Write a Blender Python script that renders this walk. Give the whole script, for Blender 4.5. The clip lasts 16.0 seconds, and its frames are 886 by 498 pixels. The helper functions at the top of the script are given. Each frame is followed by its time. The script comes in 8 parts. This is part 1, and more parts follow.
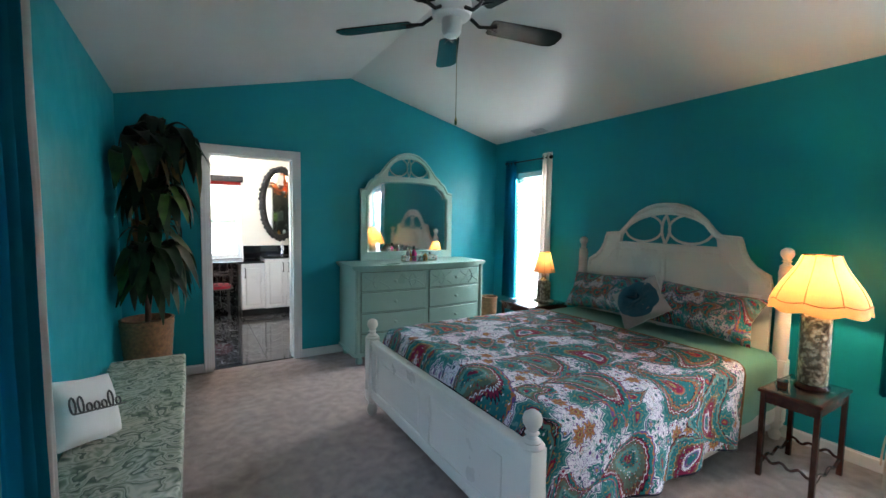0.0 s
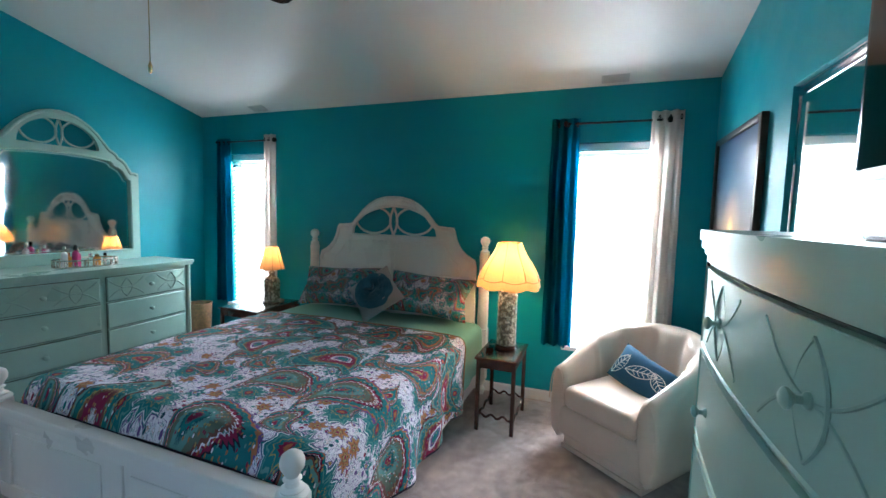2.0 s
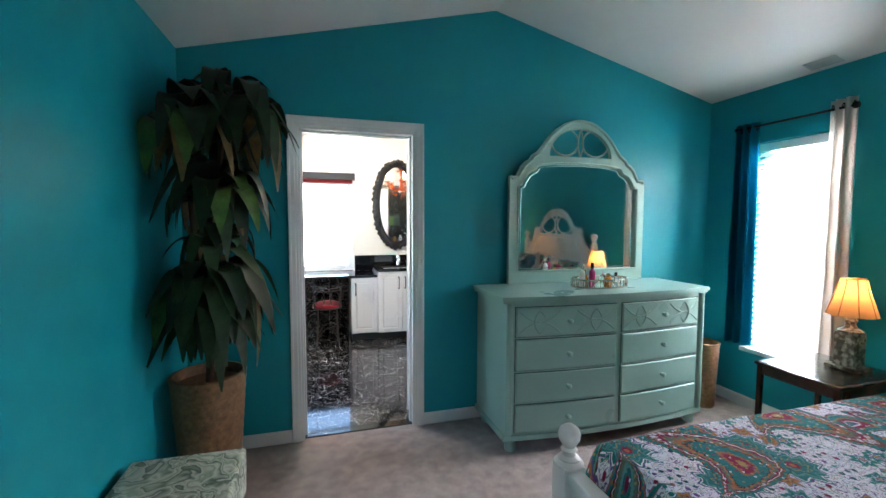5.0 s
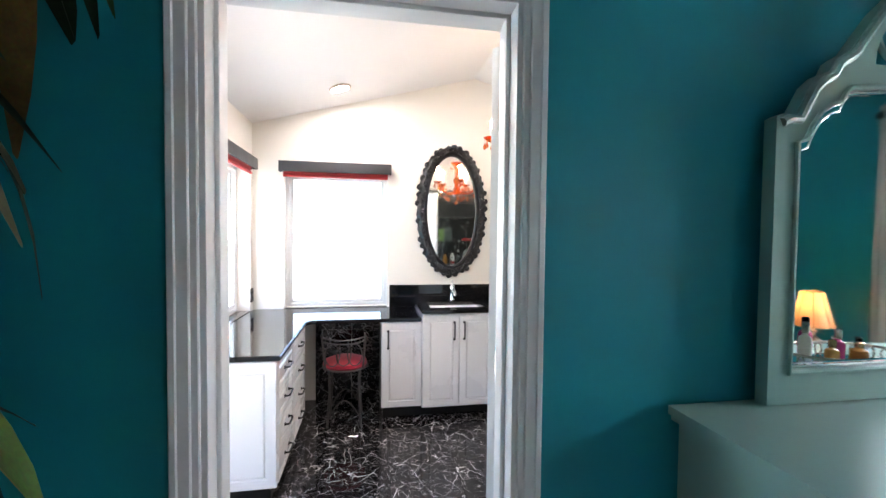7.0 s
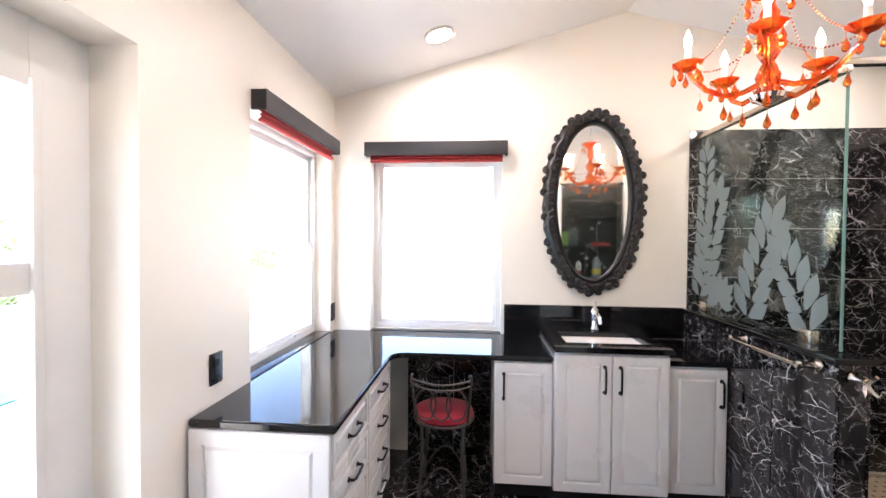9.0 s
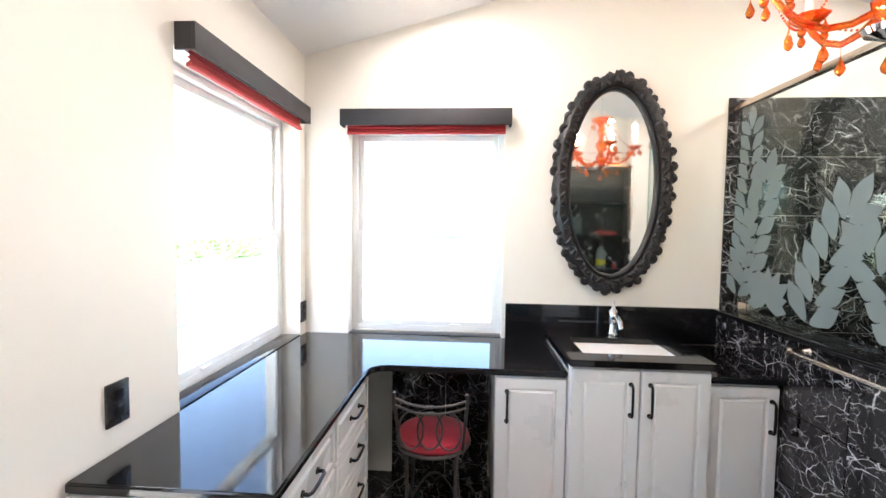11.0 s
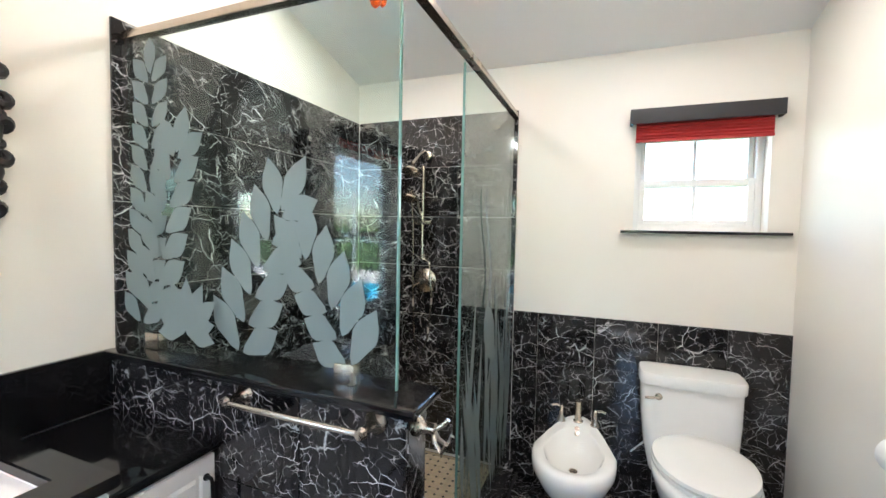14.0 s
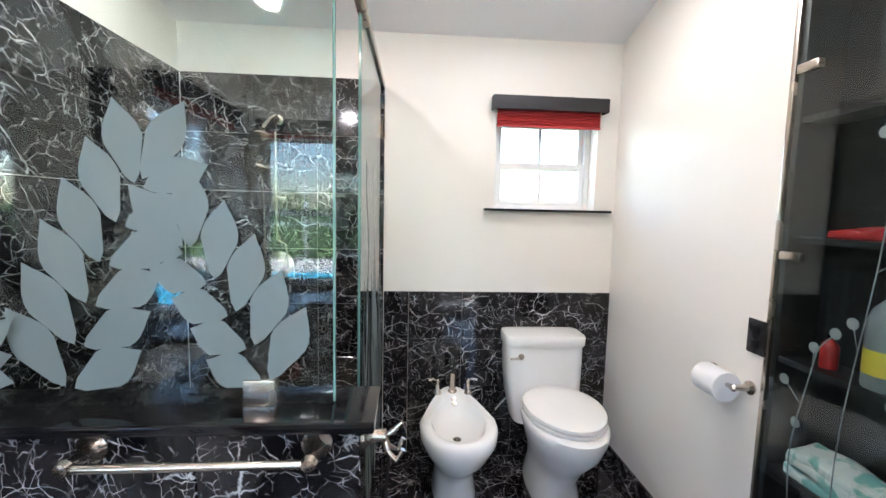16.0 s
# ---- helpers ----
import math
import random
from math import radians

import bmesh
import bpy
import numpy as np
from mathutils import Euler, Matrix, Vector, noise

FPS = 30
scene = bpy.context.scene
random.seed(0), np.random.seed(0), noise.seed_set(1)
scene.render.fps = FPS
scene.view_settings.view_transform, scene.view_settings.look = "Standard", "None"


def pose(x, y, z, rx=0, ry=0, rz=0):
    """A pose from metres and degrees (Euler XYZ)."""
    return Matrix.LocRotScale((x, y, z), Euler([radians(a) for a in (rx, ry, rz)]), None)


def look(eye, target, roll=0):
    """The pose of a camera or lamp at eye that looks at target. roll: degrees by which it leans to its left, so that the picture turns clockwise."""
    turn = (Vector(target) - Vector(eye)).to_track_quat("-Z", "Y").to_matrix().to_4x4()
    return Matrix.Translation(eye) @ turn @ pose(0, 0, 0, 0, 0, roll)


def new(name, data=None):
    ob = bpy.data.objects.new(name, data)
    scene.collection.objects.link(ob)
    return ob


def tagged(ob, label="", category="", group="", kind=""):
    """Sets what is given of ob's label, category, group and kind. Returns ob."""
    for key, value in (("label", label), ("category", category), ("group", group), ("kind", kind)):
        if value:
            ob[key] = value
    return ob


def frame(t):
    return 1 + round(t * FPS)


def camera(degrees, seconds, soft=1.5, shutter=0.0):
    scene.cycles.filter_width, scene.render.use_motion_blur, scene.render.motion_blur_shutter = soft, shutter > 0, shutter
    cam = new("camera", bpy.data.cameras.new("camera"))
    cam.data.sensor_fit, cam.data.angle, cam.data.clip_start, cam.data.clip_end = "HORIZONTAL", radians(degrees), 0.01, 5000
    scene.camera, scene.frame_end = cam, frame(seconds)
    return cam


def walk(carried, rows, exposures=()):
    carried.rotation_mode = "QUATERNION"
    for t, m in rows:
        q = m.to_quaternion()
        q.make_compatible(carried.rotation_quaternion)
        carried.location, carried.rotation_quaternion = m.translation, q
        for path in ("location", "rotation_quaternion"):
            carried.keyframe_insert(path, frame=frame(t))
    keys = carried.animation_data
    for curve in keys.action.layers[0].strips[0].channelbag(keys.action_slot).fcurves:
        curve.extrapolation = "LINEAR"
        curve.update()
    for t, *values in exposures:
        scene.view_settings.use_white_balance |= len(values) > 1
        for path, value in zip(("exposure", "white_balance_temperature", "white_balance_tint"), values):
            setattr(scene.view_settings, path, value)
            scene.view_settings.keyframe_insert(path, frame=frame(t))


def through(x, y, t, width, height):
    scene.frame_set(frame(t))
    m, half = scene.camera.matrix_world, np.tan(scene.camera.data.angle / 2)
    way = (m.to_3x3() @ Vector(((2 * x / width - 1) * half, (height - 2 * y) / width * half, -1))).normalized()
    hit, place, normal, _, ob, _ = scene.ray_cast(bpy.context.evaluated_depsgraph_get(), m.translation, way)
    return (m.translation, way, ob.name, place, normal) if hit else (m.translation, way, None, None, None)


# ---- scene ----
cam = camera(93.9, 16.0)
PATH = [
    (0, (0.916, 1.308, 1.448), (1.953, 3.012, 1.305), 0.9),
    (0.5, (1.016, 1.394, 1.458), (2.253, 2.958, 1.301), 1.1),
    (1, (1.054, 1.45, 1.444), (2.531, 2.79, 1.286), 1.5),
    (1.5, (1.066, 1.518, 1.457), (2.806, 2.491, 1.292), 1.7),
    (2, (1.039, 1.596, 1.456), (2.905, 2.299, 1.295), 1.6),
    (2.5, (1.016, 1.672, 1.457), (2.915, 2.278, 1.295), 1.3),
    (3, (0.986, 1.785, 1.455), (2.865, 2.45, 1.291), 0.9),
    (3.5, (0.999, 1.995, 1.472), (2.695, 3.04, 1.285), -0.2),
    (3.7, (1.041, 2.086, 1.47), (2.581, 3.349, 1.286), -0.5),
    (4, (1.147, 2.189, 1.47), (2.378, 3.754, 1.277), 0.1),
    (4.5, (1.174, 2.477, 1.441), (1.938, 4.317, 1.271), 0.2),
    (6.8, (1.408, 4.467, 1.433), (1.764, 6.434, 1.353), 0.4),
    (7, (1.428, 4.633, 1.436), (1.77, 6.602, 1.371), 0.6),
    (7.5, (1.427, 4.999, 1.419), (1.65, 6.986, 1.368), 0.5),
    (8, (1.406, 5.283, 1.43), (1.553, 7.277, 1.385), 0.5),
    (8.5, (1.417, 5.467, 1.415), (1.426, 7.467, 1.38), 0.3),
    (8.7, (1.421, 5.524, 1.407), (1.343, 7.522, 1.372), 0.3),
    (10.8, (1.39, 5.944, 1.395), (1.062, 7.914, 1.292), 0.6),
    (11, (1.392, 6.014, 1.404), (1.258, 8.007, 1.304), 0.8),
    (11.5, (1.474, 6.17, 1.418), (1.855, 8.131, 1.323), 1.0),
    (12, (1.55, 6.352, 1.429), (2.428, 8.146, 1.344), 1.3),
    (12.5, (1.606, 6.488, 1.427), (2.888, 8.022, 1.356), 1.4),
    (13, (1.65, 6.614, 1.431), (3.293, 7.751, 1.359), 1.4),
    (13.5, (1.73, 6.697, 1.429), (3.523, 7.578, 1.34), 1.3),
    (14, (1.83, 6.753, 1.422), (3.688, 7.487, 1.325), 1.1),
    (14.5, (1.871, 6.799, 1.401), (3.756, 7.449, 1.248), 1.0),
    (15, (1.867, 6.88, 1.413), (3.796, 7.373, 1.221), 1.0),
    (15.5, (1.86, 6.992, 1.428), (3.841, 7.185, 1.24), 1.2),
    (16, (1.894, 7.08, 1.415), (3.881, 6.935, 1.23), 1.3),
]
walk(cam, [(t, look(eye, target, roll)) for t, eye, target, roll in PATH],
     exposures=[(0, 3.76, 6550, 12), (1.6, 3.72, 6050, 11), (3.2, 3.82, 6300, 13), (4.5, 3.84, 6450, 13), (7, 3.70, 6480, 20), (8.5, 3.52, 6700, 25), (11, 3.6, 6600, 18), (12.5, 3.70, 6750, 14), (13.6, 3.71, 6400, 14), (14.5, 3.70, 6200, 15), (16, 3.67, 6050, 18)])

# ---- sky, sun and lamps ----
world = bpy.data.worlds.new("sky")
scene.world = world
world.use_nodes = True
_wn = world.node_tree.nodes
_sky = _wn.new("ShaderNodeTexSky")
_sky.sky_type = "NISHITA"
_sky.sun_disc = False
_sky.sun_elevation, _sky.sun_rotation = radians(52), radians(190)
_wn["Background"].inputs["Strength"].default_value = 0.15
world.node_tree.links.new(_sky.outputs[0], _wn["Background"].inputs["Color"])


def lamp(name, kind, energy, m, color=(1, 1, 1), size=0.1, size_y=None):
    data = bpy.data.lights.new(name, kind)
    data.energy, data.color = energy, color
    if kind == "AREA":
        data.shape = "RECTANGLE" if size_y else "DISK"
        data.size = size
        if size_y:
            data.size_y = size_y
    elif kind == "SUN":
        data.angle = radians(0.6)
    else:
        data.shadow_soft_size = size
    ob = new(name, data)
    ob.matrix_world = m
    return ob


lamp("sun", "SUN", 5.0, look((1, -6, 9), (0, 0, 0)), (1, 0.95, 0.88))
# daylight at the bedroom's windows
WHITE = (0.92, 0.95, 1.0)
lamp("daylight_east_a", "AREA", 10.5, look((4.62, 1.53, 1.25), (0, 1.53, -0.4)), WHITE, 0.5, 1.5)
lamp("daylight_east_b", "AREA", 8.8, look((4.62, 5.0, 1.25), (0, 5.0, -0.4)), WHITE, 0.5, 1.5)
lamp("daylight_west", "AREA", 0.14, look((0.28, 2.0, 1.35), (4, 2.2, 1.2)), WHITE, 0.9, 1.3)
# ---- materials ----
def nodes_of(name):
    m = bpy.data.materials.new(name)
    m.use_nodes = True
    nt = m.node_tree
    return m, nt, nt.nodes, nt.links, nt.nodes["Principled BSDF"]


def tex(ns, ls, kind, scale, detail=3.0, coords="Object", vec=None, **props):
    t = ns.new("ShaderNodeTex" + kind)
    for k, v in props.items():
        if k in t.inputs:
            t.inputs[k].default_value = v
    if "Scale" in t.inputs:
        t.inputs["Scale"].default_value = scale
    if "Detail" in t.inputs and kind == "Noise":
        t.inputs["Detail"].default_value = detail
    if vec is None:
        c = ns.new("ShaderNodeTexCoord")
        vec = c.outputs[coords]
    ls.new(vec, t.inputs["Vector"])
    return t


def ramp(ns, ls, fac, stops, mode="LINEAR"):
    r = ns.new("ShaderNodeValToRGB")
    r.color_ramp.interpolation = mode
    el = r.color_ramp.elements
    while len(el) < len(stops):
        el.new(0.5)
    for e, (p, c) in zip(el, stops):
        e.position = p
        e.color = (*c, 1) if len(c) == 3 else c
    ls.new(fac, r.inputs[0])
    return r


def mixc(ns, ls, fac, a, b, mode="MIX"):
    m = ns.new("ShaderNodeMix")
    m.data_type, m.blend_type = "RGBA", mode
    for sock, v in ((m.inputs[0], fac), (m.inputs[6], a), (m.inputs[7], b)):
        if isinstance(v, (int, float)):
            sock.default_value = v
        elif isinstance(v, tuple):
            sock.default_value = (*v, 1) if len(v) == 3 else v
        else:
            ls.new(v, sock)
    return m.outputs[2]


def math_node(ns, ls, op, a, b=0.0, clamp=False):
    m = ns.new("ShaderNodeMath")
    m.operation, m.use_clamp = op, clamp
    for sock, v in zip(m.inputs, (a, b)):
        if isinstance(v, (int, float)):
            sock.default_value = v
        else:
            ls.new(v, sock)
    return m.outputs[0]


def bump(ns, ls, bsdf, height, strength=0.2, distance=0.005):
    b = ns.new("ShaderNodeBump")
    b.inputs["Strength"].default_value, b.inputs["Distance"].default_value = strength, distance
    ls.new(height, b.inputs["Height"])
    ls.new(b.outputs[0], bsdf.inputs["Normal"])


def plain(name, color, rough=0.5, metal=0.0, vary=0.08, scale=6.0, grain=60.0, relief=0.1, depth=0.002, **more):
    """A surface of one colour with blotches, fine grain and an uneven gloss."""
    m, nt, ns, ls, b = nodes_of(name)
    big = tex(ns, ls, "Noise", scale, 4)
    fine = tex(ns, ls, "Noise", grain, 3)
    dark = tuple(c * (1 - vary) for c in color)
    light = tuple(min(1, c * (1 + vary)) for c in color)
    c1 = ramp(ns, ls, big.outputs[0], [(0.3, dark), (0.7, light)]).outputs[0]
    ls.new(mixc(ns, ls, 0.12 * vary / 0.08 if vary < 0.6 else 0.5, c1, fine.outputs[1], "SOFT_LIGHT"), b.inputs["Base Color"])
    r = ramp(ns, ls, big.outputs[0], [(0.3, (max(rough - 0.06, 0.02),) * 3), (0.7, (min(rough + 0.06, 1),) * 3)])
    ls.new(r.outputs[0], b.inputs["Roughness"])
    b.inputs["Metallic"].default_value = metal
    if relief:
        bump(ns, ls, b, fine.outputs[0], relief, depth)
    for k, v in more.items():
        b.inputs[k].default_value = v
    return m


def glass_mat(name, color=(1, 1, 1), rough=0.0, ior=1.45):
    m, nt, ns, ls, b = nodes_of(name)
    b.inputs["Base Color"].default_value = (*color, 1)
    b.inputs["Transmission Weight"].default_value = 1
    b.inputs["Roughness"].default_value = rough
    b.inputs["IOR"].default_value = ior
    return m


def clear_mat(name, tint=(0.93, 0.97, 0.96), gloss=0.0):
    """Thin clear glass: straight through, with a mirror's gloss by Fresnel."""
    m, nt, ns, ls, b = nodes_of(name)
    ns.remove(b)
    t, g, mx, f = (ns.new("ShaderNode" + k) for k in ("BsdfTransparent", "BsdfGlossy", "MixShader", "LayerWeight"))
    t.inputs[0].default_value = (*tint, 1)
    g.inputs["Roughness"].default_value = gloss
    f.inputs["Blend"].default_value = 0.5
    edge = math_node(ns, ls, "MULTIPLY", math_node(ns, ls, "POWER", f.outputs["Facing"], 5.0), 0.95)
    ls.new(math_node(ns, ls, "ADD", edge, 0.045, True), mx.inputs[0])
    ls.new(t.outputs[0], mx.inputs[1])
    ls.new(g.outputs[0], mx.inputs[2])
    ls.new(mx.outputs[0], ns["Material Output"].inputs["Surface"])
    return m


def glow_mat(name, color, strength):
    m, nt, ns, ls, b = nodes_of(name)
    b.inputs["Base Color"].default_value = (*color, 1)
    b.inputs["Emission Color"].default_value = (*color, 1)
    b.inputs["Emission Strength"].default_value = strength
    return m


def wall_paint(name, color, vary=0.05):
    """Rolled wall paint: faint roller orange-peel and cloudy tone."""
    m, nt, ns, ls, b = nodes_of(name)
    big = tex(ns, ls, "Noise", 0.9, 5)
    mid = tex(ns, ls, "Noise", 7, 5)
    peel = tex(ns, ls, "Noise", 130, 2)
    c = ramp(ns, ls, big.outputs[0], [(0.3, tuple(x * (1 - vary) for x in color)), (0.7, tuple(min(1, x * (1 + vary)) for x in color))])
    c2 = mixc(ns, ls, 0.06, c.outputs[0], mid.outputs[1], "SOFT_LIGHT")
    ls.new(c2, b.inputs["Base Color"])
    r = ramp(ns, ls, mid.outputs[0], [(0.3, (0.38,) * 3), (0.7, (0.5,) * 3)])
    ls.new(r.outputs[0], b.inputs["Roughness"])
    b.inputs["Specular IOR Level"].default_value = 0.32
    bump(ns, ls, b, peel.outputs[0], 0.12, 0.002)
    return m


def carpet_mat():
    m, nt, ns, ls, b = nodes_of("carpet_pile")
    n1 = tex(ns, ls, "Noise", 2.2, 6)
    n2 = tex(ns, ls, "Noise", 14, 6)
    n3 = tex(ns, ls, "Noise", 240, 3)
    c1 = ramp(ns, ls, n1.outputs[0], [(0.32, (0.315, 0.248, 0.225)), (0.68, (0.475, 0.38, 0.345))]).outputs[0]
    c2 = ramp(ns, ls, n2.outputs[0], [(0.35, (0.24, 0.19, 0.173)), (0.65, (0.55, 0.445, 0.40))]).outputs[0]
    c = mixc(ns, ls, 0.45, c1, c2)
    c = mixc(ns, ls, 0.5, c, ramp(ns, ls, n3.outputs[0], [(0.3, (0.12, 0.1, 0.1)), (0.7, (0.85, 0.8, 0.78))]).outputs[0], "SOFT_LIGHT")
    ls.new(c, b.inputs["Base Color"])
    b.inputs["Roughness"].default_value = 1.0
    b.inputs["Sheen Weight"].default_value = 0.25
    h = math_node(ns, ls, "ADD", n3.outputs[0], math_node(ns, ls, "MULTIPLY", n2.outputs[0], 2.0))
    bump(ns, ls, b, h, 0.8, 0.012)
    return m


def marble_mat(name, rough=0.08, veins=1.0):
    """Black marble with white and grey veins, cut differently for each slab."""
    m, nt, ns, ls, b = nodes_of(name)
    co = ns.new("ShaderNodeTexCoord")
    info = ns.new("ShaderNodeObjectInfo")
    off = ns.new("ShaderNodeVectorMath")
    off.operation = "MULTIPLY_ADD"
    comb = ns.new("ShaderNodeCombineXYZ")
    for i, k in enumerate((37.0, 91.0, 53.0)):
        ls.new(math_node(ns, ls, "MULTIPLY", info.outputs["Random"], k), comb.inputs[i])
    ls.new(co.outputs["Object"], off.inputs[0])
    off.inputs[1].default_value = (1.0, 1.0, 1.0)
    ls.new(comb.outputs[0], off.inputs[2])

    def bent(vec, scale, detail, amount):
        """The place moved by a noise, so that veins wander and splinter."""
        w = tex(ns, ls, "Noise", scale, detail, vec=vec)
        mv = ns.new("ShaderNodeVectorMath")
        mv.operation = "MULTIPLY_ADD"
        ls.new(w.outputs[1], mv.inputs[0])
        mv.inputs[1].default_value = (amount,) * 3
        ls.new(vec, mv.inputs[2])
        return mv.outputs[0]

    v = bent(bent(off.outputs[0], 5.0, 2, 0.10), 42.0, 4, 0.018)
    base = ramp(ns, ls, tex(ns, ls, "Noise", 6, 8, vec=v).outputs[0],
                [(0.35, (0.005, 0.005, 0.006)), (0.60, (0.020, 0.018, 0.019)), (0.8, (0.060, 0.055, 0.056))]).outputs[0]
    col = base
    for turn, scale, width, lo, hi, tone in (((0.6, 0.4, 0.7), 10.0, 0.016, 0.49, 0.62, (0.70, 0.70, 0.69)), ((-0.5, 0.9, -0.6), 15.0, 0.017, 0.49, 0.60, (0.62, 0.60, 0.60)),
                                             ((0.3, -0.7, 1.5), 24.0, 0.021, 0.49, 0.60, (0.50, 0.48, 0.48)), ((0.9, 0.2, -1.1), 38.0, 0.030, 0.50, 0.62, (0.36, 0.34, 0.34))):
        rot = ns.new("ShaderNodeVectorRotate")
        rot.rotation_type = "EULER_XYZ"
        rot.inputs["Rotation"].default_value = turn
        ls.new(v, rot.inputs["Vector"])
        sq = ns.new("ShaderNodeVectorMath")
        sq.operation = "MULTIPLY"
        ls.new(rot.outputs[0], sq.inputs[0])
        sq.inputs[1].default_value = (1.0, 0.38, 0.8)
        vo = tex(ns, ls, "Voronoi", scale, vec=sq.outputs[0])
        vo.feature = "DISTANCE_TO_EDGE"
        line = ramp(ns, ls, vo.outputs["Distance"], [(0.0, (1, 1, 1)), (width * 0.35 * veins, (0.7, 0.7, 0.7)), (width * veins, (0, 0, 0))]).outputs[0]
        gate = ramp(ns, ls, tex(ns, ls, "Noise", scale * 0.9, 5, vec=sq.outputs[0]).outputs[0], [(lo, (0, 0, 0)), (hi, (1, 1, 1))]).outputs[0]
        f = math_node(ns, ls, "MULTIPLY", line, gate, True)
        col = mixc(ns, ls, f, col, tone)
    ls.new(col, b.inputs["Base Color"])
    b.inputs["Roughness"].default_value = rough
    b.inputs["Specular IOR Level"].default_value = 0.55
    return m


TEAL = wall_paint("teal_wall_paint", (0.002, 0.295, 0.350))
CREAM = wall_paint("cream_wall_paint", (0.80, 0.755, 0.69), 0.02)
CEIL = wall_paint("ceiling_white_paint", (0.80, 0.785, 0.775), 0.02)
# the same ceiling white, darkened: the bedroom's dimmer light is in the colour
CEIL_BED_DIM = wall_paint("bedroom_ceiling_white_dimmed", (0.62, 0.605, 0.595), 0.03)
TRIM = plain("white_trim_paint", (0.78, 0.78, 0.77), 0.35, vary=0.03, relief=0.04)
CARPET = carpet_mat()
MARBLE = marble_mat("black_marble_polished")
GROUT = plain("dark_grout", (0.02, 0.02, 0.022), 0.8)
GRANITE = plain("black_granite", (0.006, 0.006, 0.007), 0.06, vary=0.4, scale=30, grain=300, relief=0.0)
SAGE = plain("sage_green_paint", (0.28, 0.455, 0.395), 0.32, vary=0.04, scale=3, grain=40, relief=0.05)
SAGE_LINE = plain("sage_green_carved_line", (0.24, 0.40, 0.35), 0.4, vary=0.05)
BEDWHITE = plain("ivory_bed_paint", (0.74, 0.69, 0.63), 0.32, vary=0.03, scale=3, relief=0.04)
CABWHITE = plain("white_cabinet_paint", (0.80, 0.78, 0.77), 0.3, vary=0.02, scale=3, relief=0.03)
BLACKMETAL = plain("dark_iron", (0.02, 0.02, 0.022), 0.35, 0.8, relief=0.02)
NICKEL = plain("brushed_nickel", (0.56, 0.49, 0.42), 0.24, 1.0, vary=0.06, grain=200, relief=0.02)
CHROME = plain("chrome", (0.82, 0.82, 0.84), 0.08, 1.0, vary=0.02, relief=0.0)
BRASS = plain("aged_brass", (0.55, 0.40, 0.18), 0.25, 1.0, relief=0.02)
MIRROR = plain("mirror_silver", (0.88, 0.9, 0.9), 0.01, 1.0, vary=0.0, relief=0.0)
CLEAR = clear_mat("clear_glass")
CERAMIC = plain("white_porcelain", (0.85, 0.83, 0.80), 0.08, vary=0.015, relief=0.0)
DARKWOOD = plain("dark_mahogany", (0.055, 0.018, 0.012), 0.22, vary=0.35, scale=14, grain=90, relief=0.06)
PLASTIC = plain("white_plastic", (0.8, 0.8, 0.79), 0.4, vary=0.02, relief=0.02)
BLACKPLASTIC = plain("black_plastic", (0.012, 0.012, 0.013), 0.25, relief=0.02)
BLACKPAINT = plain("black_painted_board", (0.009, 0.009, 0.010), 0.4, vary=0.1, relief=0.0)
# ---- mesh helpers ----
def box(bm, x0, x1, y0, y1, z0, z1, bevel=0.0, seg=2, m=None):
    r = bmesh.ops.create_cube(bm, size=1)
    vs = r["verts"]
    bmesh.ops.scale(bm, vec=(x1 - x0, y1 - y0, z1 - z0), verts=vs)
    bmesh.ops.translate(bm, vec=((x0 + x1) / 2, (y0 + y1) / 2, (z0 + z1) / 2), verts=vs)
    if bevel:
        es = list({e for v in vs for e in v.link_edges})
        g = bmesh.ops.bevel(bm, geom=es, offset=bevel, segments=seg, profile=0.6, affect="EDGES")
        vs = list({v for f in g["faces"] for v in f.verts} | {v for v in vs if v.is_valid})
    if m is not None:
        bmesh.ops.transform(bm, matrix=m, verts=vs)
    return vs


def lathe(bm, prof, seg=24, cx=0.0, cy=0.0, axis="z", ripple=0.0, waves=0, m=None):
    """Turned body from (radius, height) pairs."""
    rings = []
    for r, h in prof:
        ring = []
        for i in range(seg):
            a = 2 * math.pi * i / seg
            rr = max(r, 0.0004) * (1 + ripple * math.cos(waves * a))
            p = Vector((rr * math.cos(a), rr * math.sin(a), h))
            if axis == "x":
                p = Vector((p.z, p.x, p.y))
            elif axis == "y":
                p = Vector((p.x, p.z, p.y))
            p += Vector((cx, cy, 0))
            ring.append(bm.verts.new(m @ p if m is not None else p))
        rings.append(ring)
    for a, b in zip(rings, rings[1:]):
        for i in range(seg):
            j = (i + 1) % seg
            bm.faces.new((a[i], a[j], b[j], b[i]))
    bm.faces.new(rings[0][::-1])
    bm.faces.new(rings[-1])
    return [v for ring in rings for v in ring]


